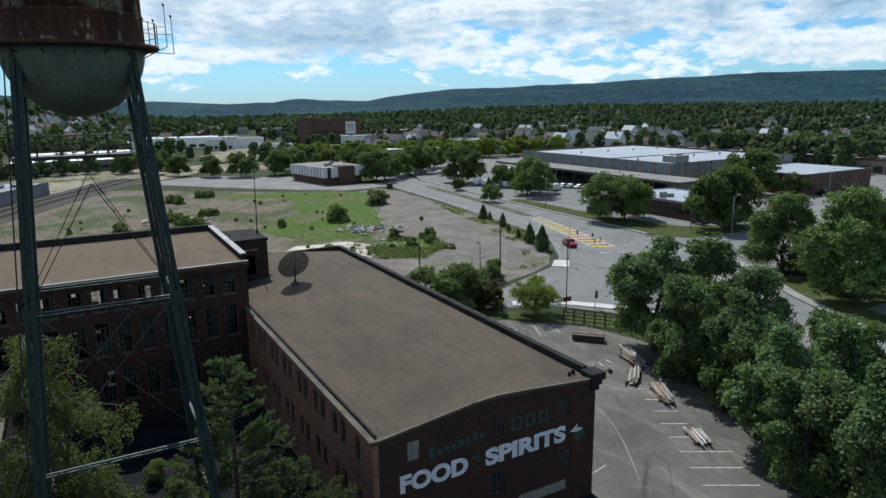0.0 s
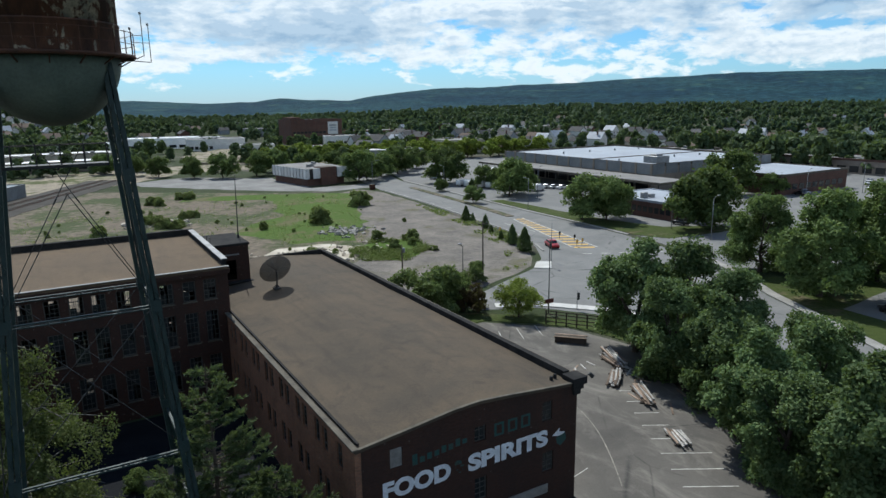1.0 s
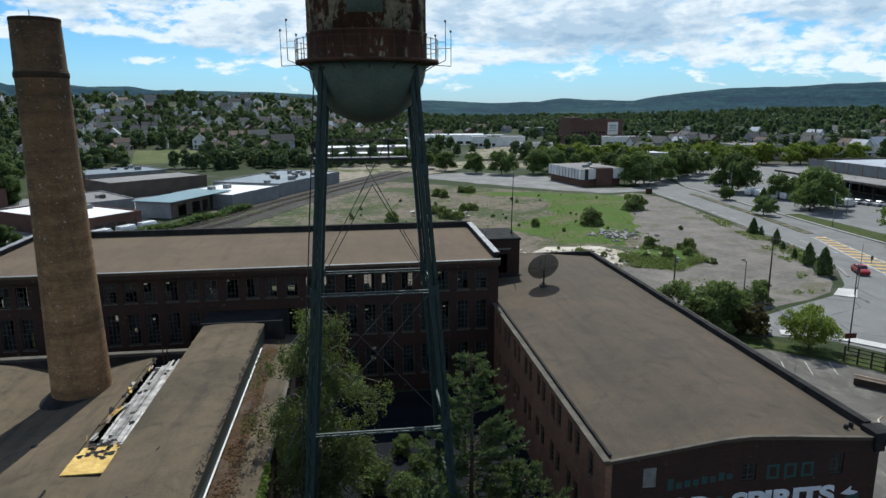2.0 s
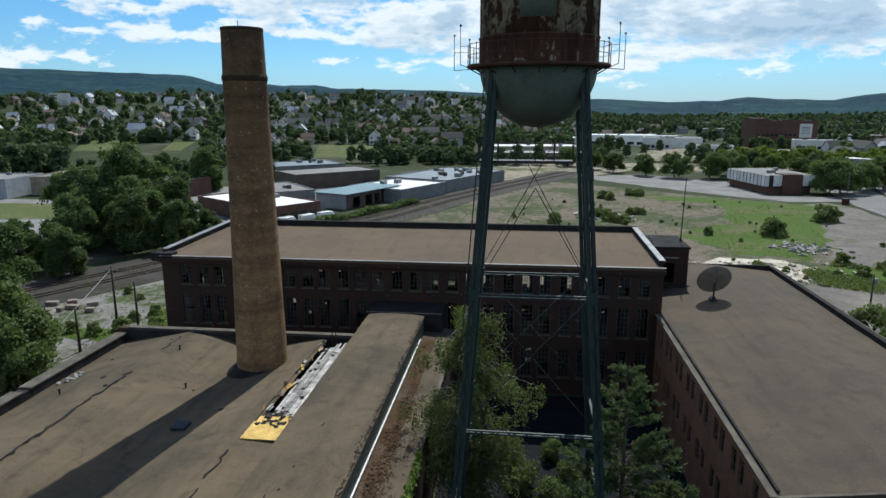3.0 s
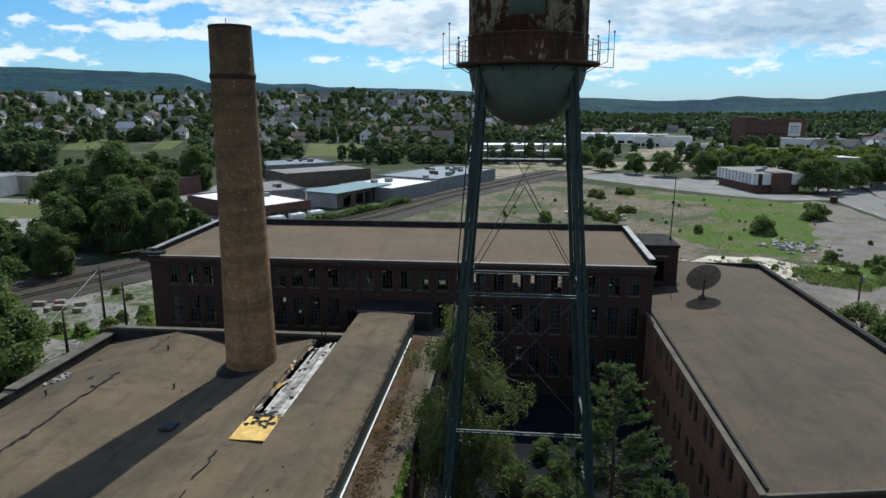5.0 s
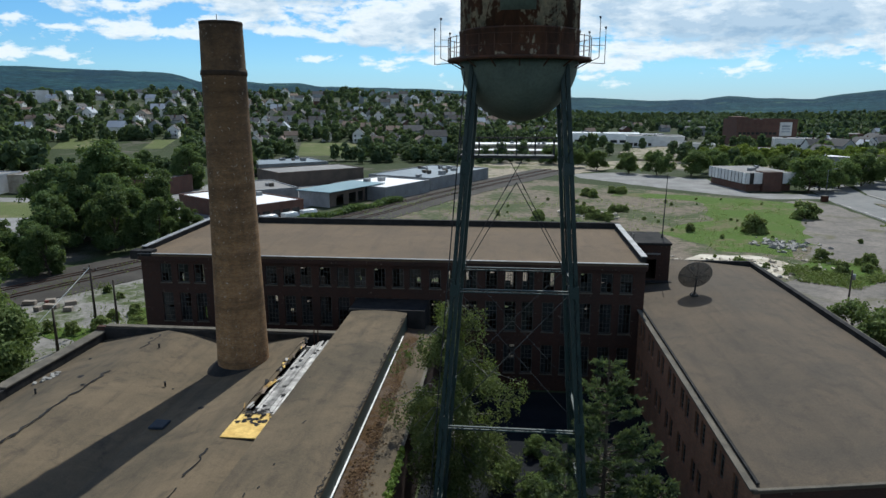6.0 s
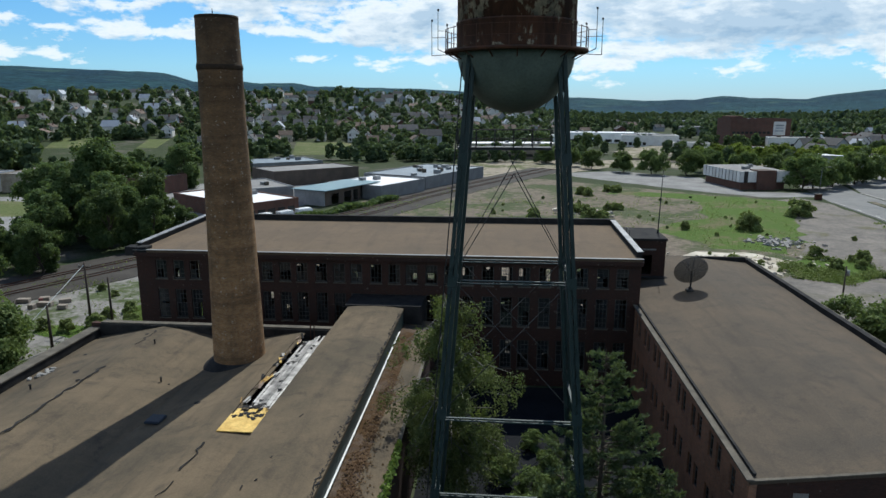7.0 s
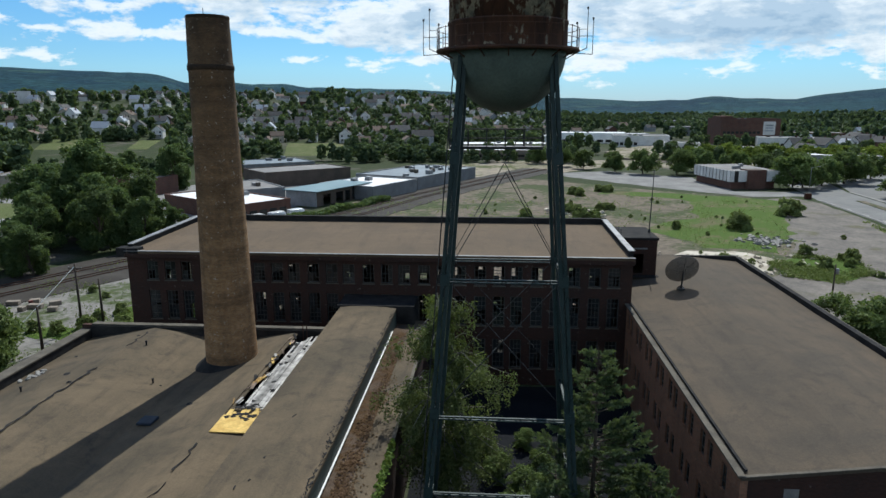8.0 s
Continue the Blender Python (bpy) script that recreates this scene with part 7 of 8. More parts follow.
flat_block("tan_shed", -20, 392, 3, 52, 22, 5.4, M["wall_cream"], M["membrane_white"], "white-roofed shed beyond the tracks", units=4, seed=11)

# Industrial sheds west of the tracks.
flat_block("brick_shed", -130, 206, -12, 22, 14, 5.2, M["brick_far"], M["roof_grey"], "low brown shed behind the great tree", units=1, seed=31, windows=(("f", 1, 21, 5, 1.4, 3),))
flat_block("brick_shed", -63.2, 156.1, 54, 17, 34, 4.0, M["brick_far"], M["membrane_white"], "low red brick shed with a bright white roof", units=2, seed=12, windows=(("f", 1, 16, 5, 1, 2.4),))
steel = thing("open_shed", -49.7, 182.5, 0, "open-fronted brown shed with a flat blue-green metal roof", "building", turn=66)
part("end_wall", boxes((0.3, 0.6, 0.3, 11.3, 0, 4.3)), M["wall_grey"], steel, "", False, True)
part("back_wall", boxes((0.61, 26.2, 11.0, 11.3, 0, 4.3)), M["block_tan"], steel, "", False, True)
part("front_wall", moved(pierced_wall(17.0, 4.3, 0.3, [(3.0, 6.5, 0.1, 3.2), (9.0, 12.5, 0.1, 3.2), (13.5, 16.0, 0.1, 3.2)]), pose(0.62, 0.3, 0)), M["shed_brown"], steel, "dark brown sheeted front", False, True)
part("roof", bevelled(boxes((-0.5, 27.0, -0.8, 12.0, 4.31, 4.55)), 0.05), M["roof_teal"], steel, "flat blue-green metal roof", False, True)
for k in range(4):
    part("post", boxes((18.5 + 2.6 * k, 18.8 + 2.6 * k, 0.3, 0.6, 0, 4.3)), M["steel_dark"], steel, "", False, True)
flat_block("pale_shed", -36.0, 196.8, 64, 24.6, 21, 3.9, M["metal_wall"], M["membrane_white"], "pale shed with a white membrane roof", units=2, seed=13)
flat_block("pale_shed", -74.0, 187.7, 38, 14, 26, 3.7, M["metal_wall"], M["roof_grey"], "low pale shed with a grey roof", units=3, seed=14)
flat_block("gabled_shed", -79.1, 225.4, 42, 34, 20, 5.0, M["shed_brown"], M["roof_grey"], "wide brown shed with a pale grey roof", units=0, seed=15)
flat_block("long_shed", -25.3, 222.6, 64.6, 43, 26, 4.0, M["metal_wall"], M["roof_bluegrey"], "wide low shed crowded with rooftop units", units=18, seed=16)
flat_block("long_shed", -99.8, 261.0, 37, 30, 24, 4.5, M["metal_wall"], M["roof_bluegrey"], "blue-grey shed beyond the white roofs", units=4, seed=17, windows=(("f", 1, 29, 7, 1, 2.6),))
flat_block("white_hall", -216, 189, 5, 52, 20, 6.0, M["wall_grey"], M["roof_grey"], "long pale grey hall with a flat roof", units=4, seed=18, windows=(("f", 30, 50, 5, 3, 4.2),))
flat_block("white_hall", -163, 203, 8, 30, 26, 5.8, M["hall_cream"], M["roof_grey"], "stained cream hall half hidden by trees", units=3, seed=19)
flat_block("white_block", -462, 616, -30, 18, 12, 11, M["wall_white"], M["roof_grey"], "white four-storey block on the hill", windows=(("f", 1, 17, 6, 2, 3.4), ("f", 1, 17, 6, 5.5, 7), ("f", 1, 17, 6, 8.5, 10))).location.z = lie(-462, 616)
hedge_rng = np.random.default_rng(5)
hp = np.array([(-54.0, 150.5, 0), (-46.5, 165.5, 0), (-38.0, 184.0, 0), (-31.5, 197.5, 0)])
f = hedge_rng.uniform(0, 1, 5000) * 3
k = np.minimum(f.astype(int), 2)
c = hp[k] + (hp[k + 1] - hp[k]) * (f - k)[:, None] + hedge_rng.normal(0, 0.5, (5000, 3)) * (1.1, 1.1, 0)
c[:, 2] = hedge_rng.uniform(0, 1.0, 5000) ** 0.7 * 2.0 * (0.75 + 0.25 * np.sin(c[:, 1] * 0.4))
u, v = leaves_at(hedge_rng, c, np.tile([0.3, -0.3, 0.6], (5000, 1)), 0.3)
tagged(new("hedge", quads_mesh("hedge", c, u, v, M["leaf_dark"])), "long dark green hedge along the tracks", "hedge", kind="stuff")

# ---- houses ----
def house(name, w, d, h, rise, wall, roof, label, group, porch=True):
    """A gabled house as a pattern: walls, roof with eaves, windows, chimney."""
    t = thing(name, 0, 0, 0, label, "house", group)
    bm = bmesh.new()
    pts = [(-w / 2, -1.5), (w / 2, -1.5), (w / 2, h), (0, h + rise), (-w / 2, h)]
    a = [bm.verts.new((x, -d / 2, z)) for x, z in pts]
    b = [bm.verts.new((x, d / 2, z)) for x, z in pts]
    bm.faces.new(a), bm.faces.new(b[::-1])
    for k in range(5):
        bm.faces.new((a[k], b[k], b[(k + 1) % 5], a[(k + 1) % 5]))
    bmesh.ops.recalc_face_normals(bm, faces=bm.faces[:])
    part("wall", bm, wall, t, "", False, True)
    ang = math.atan2(rise, w / 2)
    for s in (-1, 1):
        bm = bmesh.new()
        beam(bm, (0, 0, h + rise + 0.12), (s * (w / 2 + 0.45), 0, h + 0.12 - 0.45 * math.tan(ang)), d + 0.9, 0.16)
        part("roof", bm, roof, t, "", False, True)
    part("chimney", boxes((w * 0.18, w * 0.18 + 0.7, 1, 1.7, h, h + rise + 0.9)), M["brick_far"], t, "", False, True)
    for x in (-w * 0.27, w * 0.27):
        for z in (0.9, 3.6)[: 2 if h > 4.5 else 1]:
            part("window", boxes((x - 0.5, x + 0.5, -d / 2 - 0.05, -d / 2 + 0.02, z, z + 1.5)), M["glass"], t, "", False, True)
    for y in (-d * 0.25, d * 0.25):
        part("window", boxes((-w / 2 - 0.05, -w / 2 + 0.02, y - 0.5, y + 0.5, 0.9, 2.4)), M["glass"], t, "", False, True)
    if porch:
        part("porch", boxes((-w / 2 + 0.3, w / 2 - 0.3, -d / 2 - 2.0, -d / 2 - 0.06, 2.5, 2.75), (-w / 2 + 0.5, -w / 2 + 0.7, -d / 2 - 1.9, -d / 2 - 1.7, -0.8, 2.49), (w / 2 - 0.7, w / 2 - 0.5, -d / 2 - 1.9, -d / 2 - 1.7, -0.8, 2.49)), wall, t, "", False, True)
    return t


TOWN = "houses on the hillside"
HOUSES = [house("house", 7.5, 12, 5.8, 3.2, M["wall_white"], M["shingle_dark"], "white gabled house with a dark shingle roof", TOWN),
          house("house", 9, 10, 5.4, 3.0, M["wall_cream"], M["shingle_brown"], "cream gabled house with a brown roof", TOWN),
          house("house", 8, 13, 6.0, 3.4, M["wall_grey"], M["shingle_dark"], "grey gabled house with a dark roof", TOWN, False),
          house("house", 12, 9, 3.4, 2.4, M["wall_white"], M["shingle_brown"], "low white bungalow with a brown roof", TOWN, False),
          house("house", 7, 10, 6.2, 3.6, M["wall_white"], M["roof_paleblue"], "narrow white house with a pale grey roof", TOWN),
          house("house", 9, 11, 5.6, 3.0, M["brick_far"], M["shingle_dark"], "red brick house with a dark roof", TOWN)]
rnd = random.Random(23)
placed = []


def free_spot(az0, az1, r0, r1, gap, tries=60):
    for _ in range(tries):
        az, r = radians(rnd.uniform(az0, az1)), math.sqrt(rnd.uniform(r0 * r0, r1 * r1))
        x, y = r * math.sin(az), r * math.cos(az)
        if all((x - a) ** 2 + (y - b) ** 2 > gap * gap for a, b in placed):
            if not (-60 < x < 240 and y < 300) and not (30 < x < 215 and 460 < y < 560) and not (-45 < x < 50 and 330 < y < 500) and not open_land(x, y):
                placed.append((x, y))
                return x, y
    return None


for az0, az1, r0, r1, count in ((-47, -22, 400, 640, 50), (-22, 1, 395, 640, 100), (-46, 3, 640, 900, 118), (20, 64, 380, 580, 70), (18, 66, 600, 860, 24), (3, 18, 560, 900, 16), (-9, 5, 500, 700, 14)):
    for _ in range(count):
        s = free_spot(az0, az1, r0, r1, 11.5)
        if s:
            set_at(HOUSES[rnd.choice((0, 0, 0, 1, 1, 2, 3, 4, 4, 5))], *s, lie(*s) - 0.1, rnd.choice((12, 12, 192, 102, 282)) + rnd.uniform(-9, 9), rnd.uniform(0.70, 1.05))
for k in range(22):
    s = free_spot(*rnd.choice(((4, 19, 380, 900), (-12, 4, 400, 620), (20, 40, 330, 600))), 34)
    if s:
        flat_block("commercial_block", *s, rnd.uniform(-20, 20), rnd.uniform(18, 46), rnd.uniform(14, 26), rnd.uniform(4.5, 8), rnd.choice((M["wall_white"], M["wall_cream"], M["brick_far"], M["metal_wall"])),
                   rnd.choice((M["membrane_white"], M["roof_grey"], M["roof_grey"], M["roof_paleblue"])), "low flat-roofed commercial block in the town", group="commercial blocks", units=2, seed=100 + k, windows=(("f", 1, 16, 5, 1, 3),)).location.z = lie(*s)

# ---- far woods ----
def templates(count, lumps, sprays, size, seed):
    """Far crowns: sprays of foliage over uneven masses crowded round a trunk."""
    out = []
    for k in range(count):
        rng = np.random.default_rng(seed + k)
        j = np.arange(lumps)
        h = 0.2 + 0.68 * j / lumps + rng.uniform(-0.05, 0.05, lumps)
        wide = 3.4 * np.sin(np.pi * np.clip(h, 0, 0.97) ** 0.8) ** 0.8
        turn, far = j * 2.4 + rng.uniform(-0.5, 0.5, lumps), wide * rng.uniform(0.3, 0.75, lumps)
        mid = np.stack([far * np.cos(turn), far * np.sin(turn), 10.5 * h], 1)
        big = rng.uniform(1.2, 2.2, lumps) * (0.75 + 0.25 * wide / 3.4)
        own = rng.integers(0, lumps, sprays)
        d = rng.normal(0, 1, (sprays, 3))
        d[:, 2] = np.abs(d[:, 2]) * 0.9 - 0.35
        d /= np.linalg.norm(d, axis=1, keepdims=True)
        p = mid[own] + d * big[own, None] * rng.uniform(0.7, 1.08, (sprays, 1)) * (1, 1, 0.9)
        u, v = leaves_at(rng, p, d + (0, 0, 0.25), size, 0.5)
        quads = np.stack([p - u - v, p + u - v, p + u + v, p - u + v], 1).reshape(-1, 3)
        trunk = np.array([(0.25 * math.cos(q), 0.25 * math.sin(q), z) for q in (0, 2.1, 4.2) for z in (-1.5, 4.5)])
        n = len(quads)
        sides = np.array([(n, n + 2, n + 3, n + 1), (n + 2, n + 4, n + 5, n + 3), (n + 4, n, n + 1, n + 5)])
        out.append((np.concatenate([quads, trunk]), np.concatenate([np.arange(n).reshape(-1, 4), sides])))
    return out


def woods(name, spots, temps, mat, label, lo=0.7, hi=1.35):
    """Many far trees as one growth."""
    vs, fs, at = [], [], 0
    for k, (x, y) in enumerate(spots):
        v, f = temps[k % len(temps)]
        a, s = rnd.uniform(0, 2 * math.pi), rnd.uniform(lo, hi)
        rot = np.array([[math.cos(a), -math.sin(a), 0], [math.sin(a), math.cos(a), 0], [0, 0, 1]]) * s
        rot[2, 2] *= rnd.uniform(0.8, 1.2)
        vs.append(v @ rot.T + np.array([x, y, lie(x, y) - 0.3])), fs.append(f + at)
        at += len(v)
    v, f = np.concatenate(vs).astype(np.float32), np.concatenate(fs).astype(np.int32)
    me = bpy.data.meshes.new(name)
    me.vertices.add(len(v)), me.loops.add(4 * len(f)), me.polygons.add(len(f))
    me.vertices.foreach_set("co", v.ravel())
    me.loops.foreach_set("vertex_index", f.ravel())
    me.polygons.foreach_set("loop_start", np.arange(0, 4 * len(f), 4, dtype=np.int32))
    me.update(calc_edges=True)
    me.materials.append(mat)
    return tagged(new(name, me), label, "trees", kind="stuff")


def tree_spots(count, az0, az1, r0, r1, gap_house=8.0, power=2.0):
    out = []
    cells = {}
    for a, b in placed:
        cells.setdefault((int(a // 12), int(b // 12)), []).append((a, b))
    while len(out) < count:
        az = radians(rnd.uniform(az0, az1))
        r = (rnd.uniform(r0**power, r1**power)) ** (1 / power)
        x, y = r * math.sin(az), r * math.cos(az)
        if (-70 < x < 250 and y < 296) or (110 < x < 262 and 60 < y < 300) or (46 < x < 200 and 478 < y < 530) or (-40 < x < 44 and 345 < y < 416) or open_land(x, y):
            continue
        i, j = int(x // 12), int(y // 12)
        if any((x - a) ** 2 + (y - b) ** 2 < gap_house**2 for di in (-1, 0, 1) for dj in (-1, 0, 1) for a, b in cells.get((i + di, j + dj), ())):
            continue
        out.append((x, y))
    return out


NEAR_T, FAR_T = templates(7, 11, 420, 0.62, 300), templates(7, 9, 150, 0.95, 320)
below = [(-88 + 5.2 * k + rnd.uniform(-2, 2), 332 + 8 * math.sin(0.26 * k) + rnd.uniform(-4, 9)) for k in range(14)]
woods("shed_belt", below, NEAR_T, M["leaf_far"], "belt of green trees behind the sheds", 0.75, 1.05)
woods("upper_trees", tree_spots(520, -52, -18, 470, 640, 6.0) + tree_spots(520, -18, 4, 470, 640, 6.0), FAR_T, M["leaf_far"], "trees crowded between the upper houses", 0.5, 0.95)
woods("town_trees", tree_spots(330, -52, -18, 330, 480, 6.5) + tree_spots(240, -18, 4, 330, 480, 6.5), NEAR_T, M["leaf_far"], "dark green trees between the houses", 0.5, 1.0)
woods("hill_trees", tree_spots(1150, -50, 6, 640, 1250, 7.0), FAR_T, M["leaf_far"], "trees over the brow of the town hill", 0.5, 1.3)
woods("valley_trees", tree_spots(250, 18, 70, 262, 520, 10.0), NEAR_T, M["leaf_far"], "green trees among houses across the valley", 0.55, 1.0)
woods("valley_woods", tree_spots(3000, 14, 72, 540, 1500, 8.0, 1.6), FAR_T, M["leaf_wood"], "continuous woods on the valley floor", 0.7, 1.2)
woods("basin_woods", tree_spots(620, -2, 20, 700, 1600, 9.0, 1.8), FAR_T, M["leaf_wood"], "woods closing the valley below the ridge", 0.7, 1.25)
woods("mid_trees", tree_spots(300, 3, 18, 330, 1500, 12.0), NEAR_T, M["leaf_far"], "scattered trees along the valley road", 0.6, 1.1)
woods("belt_trees", tree_spots(150, -48, -26, 335, 470, 7.0), NEAR_T, M["leaf_far"], "belt of broad green trees below the town", 0.9, 1.35)
west = [(-240 + 9 * k + rnd.uniform(-3, 3), 268 - 1.2 * k + rnd.uniform(-6, 14)) for k in range(26)]
west = [q for q in west if q[0] < -122 and not open_land(*q)] + [(x, y) for x, y in tree_spots(170, -62, -33, 255, 360, 9.0) if not (-235 < x < -110 and 140 < y < 275)]
woods("west_trees", west, NEAR_T, M["leaf_far"], "belt of trees west of the railway", 0.95, 1.5)

woods("east_trees", tree_spots(75, 49, 68, 300, 430, 10.0), NEAR_T, M["leaf_far"], "large dark trees behind the shopping row", 1.0, 1.5)

edge_spots = []
while len(edge_spots) < 90:
    a, r = radians(rnd.uniform(-37, -26)), rnd.uniform(256, 345)
    edge_spots.append((r * math.sin(a), r * math.cos(a)))
woods("lawn_edge_trees", edge_spots, NEAR_T, M["leaf_far"], "low green trees below the hillside lawns", 0.45, 0.62)

# ---- street things ----
def car(tone, label, van=False):
    t = thing("van" if van else "car", 0, 0, 0, label, "van" if van else "car", "parked vehicles")
    L, W = (5.4, 2.0) if van else (4.5, 1.8)
    side = [(-L / 2, 0.35), (-L / 2, 0.95), (-L / 2 + 0.9, 1.05), (L / 2 - 1.1, 1.0), (L / 2, 0.8), (L / 2, 0.35)]
    if van:
        side = [(-L / 2, 0.35), (-L / 2, 2.15), (L / 2 - 1.6, 2.2), (L / 2 - 0.8, 1.15), (L / 2, 1.0), (L / 2, 0.35)]

    def prism(pts, half, bev):
        bm = bmesh.new()
        a, b = [bm.verts.new((x, -half, z)) for x, z in pts], [bm.verts.new((x, half, z)) for x, z in pts]
        bm.faces.new(a), bm.faces.new(b[::-1])
        for k in range(len(pts)):
            bm.faces.new((a[k], b[k], b[(k + 1) % len(pts)], a[(k + 1) % len(pts)]))
        bmesh.ops.recalc_face_normals(bm, faces=bm.faces[:])
        return bevelled(bm, bev, 2)

    part("body", prism(side, W / 2, 0.09), M["car_" + tone], t, "", True, True)
    if van:
        part("windscreen", prism([(L / 2 - 1.55, 2.05), (L / 2 - 1.3, 2.0), (L / 2 - 0.75, 1.22), (L / 2 - 1.0, 1.2)], W / 2 - 0.08, 0.02), M["car_glass"], t, "", False, True)
    else:
        part("cabin", prism([(-L / 2 + 0.55, 0.98), (-L / 2 + 1.2, 1.42), (0.35, 1.45), (1.15, 0.98)], W / 2 - 0.1, 0.05), M["car_glass"], t, "dark glazed cabin", False, True)
        part("roof", prism([(-L / 2 + 1.15, 1.40), (-L / 2 + 1.3, 1.48), (0.25, 1.5), (0.45, 1.41)], W / 2 - 0.14, 0.02), M["car_" + tone], t, "", False, True)
    wheel = mesh_of("wheel", tube(bmesh.new(), (0, -0.11, 0), (0, 0.11, 0), 0.33, 0.33, 14), M["rubber"])
    for x in (-L / 2 + 0.85, L / 2 - 0.9):
        for y in (-W / 2 + 0.08, W / 2 - 0.08):
            shared("wheel", wheel, t, pose(x, y, 0.33))
    return t


CARS = {tone: car(tone, f"{tone} parked car on the asphalt") for tone in ("white", "silver", "black", "blue")}
VAN = car("white", "white delivery van in the car park", True)
red = car("red", "small red car driving up the street")
red["group"] = ""
red.matrix_basis = pose(86.3, 101.5, 0.03, 0, 0, 248)
rnd = random.Random(31)
for k in range(11):
    set_at(VAN, 127.5 + 1.2 * k + rnd.uniform(-0.4, 0.4), 199 - 2.7 * k, 0.02, 20 + rnd.uniform(-3, 3), 1.0)
for x, y, r in ((-57.6, 157.0, 54), (-53.8, 161.6, 56), (-50.4, 166.4, 54)):
    set_at(VAN, x, y, 0.03, r, 1.0)
for k in range(34):
    tone = rnd.choice(("white", "silver", "silver", "black", "blue"))
    row = k % 3
    x, y = ((138 + k * 0.45, 190 - 2.4 * (k // 3)), (146 + k * 0.6, 206 + 2.8 * (k // 3)), (128 + k * 0.5, 222 + 3.0 * (k // 3)))[row]
    set_at(CARS[tone], x, y, 0.02, 12 + rnd.uniform(-4, 4))
for x, y, r, tone in ((196, 116, 70, "black"), (199.5, 117.5, 70, "silver"), (206, 112, 75, "black"), (150, 97, 80, "black"), (153.5, 98, 80, "silver"), (127.2, 103.5, 95, "black"), (238, 118, 20, "white"), (245, 121, 20, "silver"),
                      (250, 116, 20, "black"), (96, 42, 60, "black"), (94.5, 38, 60, "silver"), (225, 110, 0, "white")):
    set_at(CARS[tone], x, y, 0.12 if x < 130 else 0.03, r)
for k in range(26):
    set_at(CARS[rnd.choice(("white", "silver", "white", "black"))], 118 + 3.0 * k + rnd.uniform(-1, 1), 330 + (k % 4) * 11 + rnd.uniform(-1, 1), 0.02, rnd.choice((5, 95)))


def pole(name, x, y, h, mat, label, category, r=0.12, lean=(0.0, 0.0), arm=0.0, group="", head=""):
    t = thing(name, x, y, 0, label, category, group)
    part("shaft", tube(bmesh.new(), (0, 0, -0.3), (lean[0], lean[1], h), r, r * 0.6, 8), mat, t, "", True, True)
    if arm:
        bm = tube(bmesh.new(), (lean[0], lean[1], h - 0.1), (lean[0] + arm, lean[1], h + 0.35), 0.05, 0.04, 6)
        part("arm", bm, mat, t, "", False, True)
        part("lamp_head", bevelled(boxes((lean[0] + arm - 0.15, lean[0] + arm + 0.65, lean[1] - 0.16, lean[1] + 0.16, h + 0.27, h + 0.45)), 0.05), M["steel_grey"], t, "", False, True)
    if head == "cross":
        part("crossarm", boxes((-0.9, 0.9, -0.06, 0.06, h - 0.7, h - 0.55)), mat, t, "", False, True)
        for k in (-0.8, 0.0, 0.8):
            part("insulator", tube(bmesh.new(), (k, 0, h - 0.54), (k, 0, h - 0.35), 0.06, 0.05, 8), M["steel_grey"], t, "", False, True)
    if head == "signal":
        for z in (h - 0.5, h - 0.85, h - 1.2):
            part("signal_lamp", bevelled(boxes((-0.2, 0.2, -0.34, -0.13, z - 0.15, z + 0.16)), 0.03), M["steel_dark"], t, "", False, True)
    if head == "box":
        part("transformer", tube(bmesh.new(), (0.3, 0, h - 1.4), (0.3, 0, h - 0.6), 0.24, 0.24, 10), M["steel_grey"], t, "", True, True)
    return t


pole("utility_pole", 49.3, 96, 6.0, M["pole_wood"], "old wooden pole with a lamp in the empty lot", "pole", 0.16, head="box", group="utility poles")
pole("utility_pole", 59.7, 87.3, 10.3, M["pole_wood"], "tall wooden pole beside the shrubs", "pole", 0.14, head="cross", group="utility poles")
pole("utility_pole", 57.2, 89.5, 6.0, M["steel_dark"], "short dark pole beside the shrubs", "pole", 0.09, arm=-0.8, group="utility poles")
pole("sign_pole", 57.6, 68.0, 7.9, M["steel_dark"], "slim dark pole with a small red sign", "sign", 0.09)
part("sign_plate", bevelled(boxes((-0.75, 0.75, -0.16, -0.1, 1.6, 2.25)), 0.02), M["red_sign"], bpy.data.objects["sign_pole"], "small dark red sign plate", False, True)
pole("traffic_signal", 75.4, 89.2, 5.0, M["steel_dark"], "dark traffic signal on the corner pad", "traffic light", 0.09, head="signal")
pole("crossing_post", 62.3, 67.4, 2.9, M["steel_grey"], "short signal post at the kerb", "traffic light", 0.06, head="signal")
pole("lamp_post", 78.5, 92.4, 7.4, M["steel_grey"], "slim street lamp at the junction", "street lamp", 0.08, group="street lamps")
for x, y, h, a in ((99.6, 216, 9, 2.0), (112.6, 143, 8.5, -1.6), (121, 101, 8.5, -1.6), (113.8, 190, 8.5, -1.6), (128, 158, 9.5, 1.2), (150, 108, 9, 1.2), (185, 108, 9, 1.2), (215, 108, 9, -1.2), (118, 88, 9, 1.2)):
    pole("lamp_post", x, y, h, M["steel_grey"], "grey street lamp with a curved arm", "street lamp", 0.1, arm=a, group="street lamps")
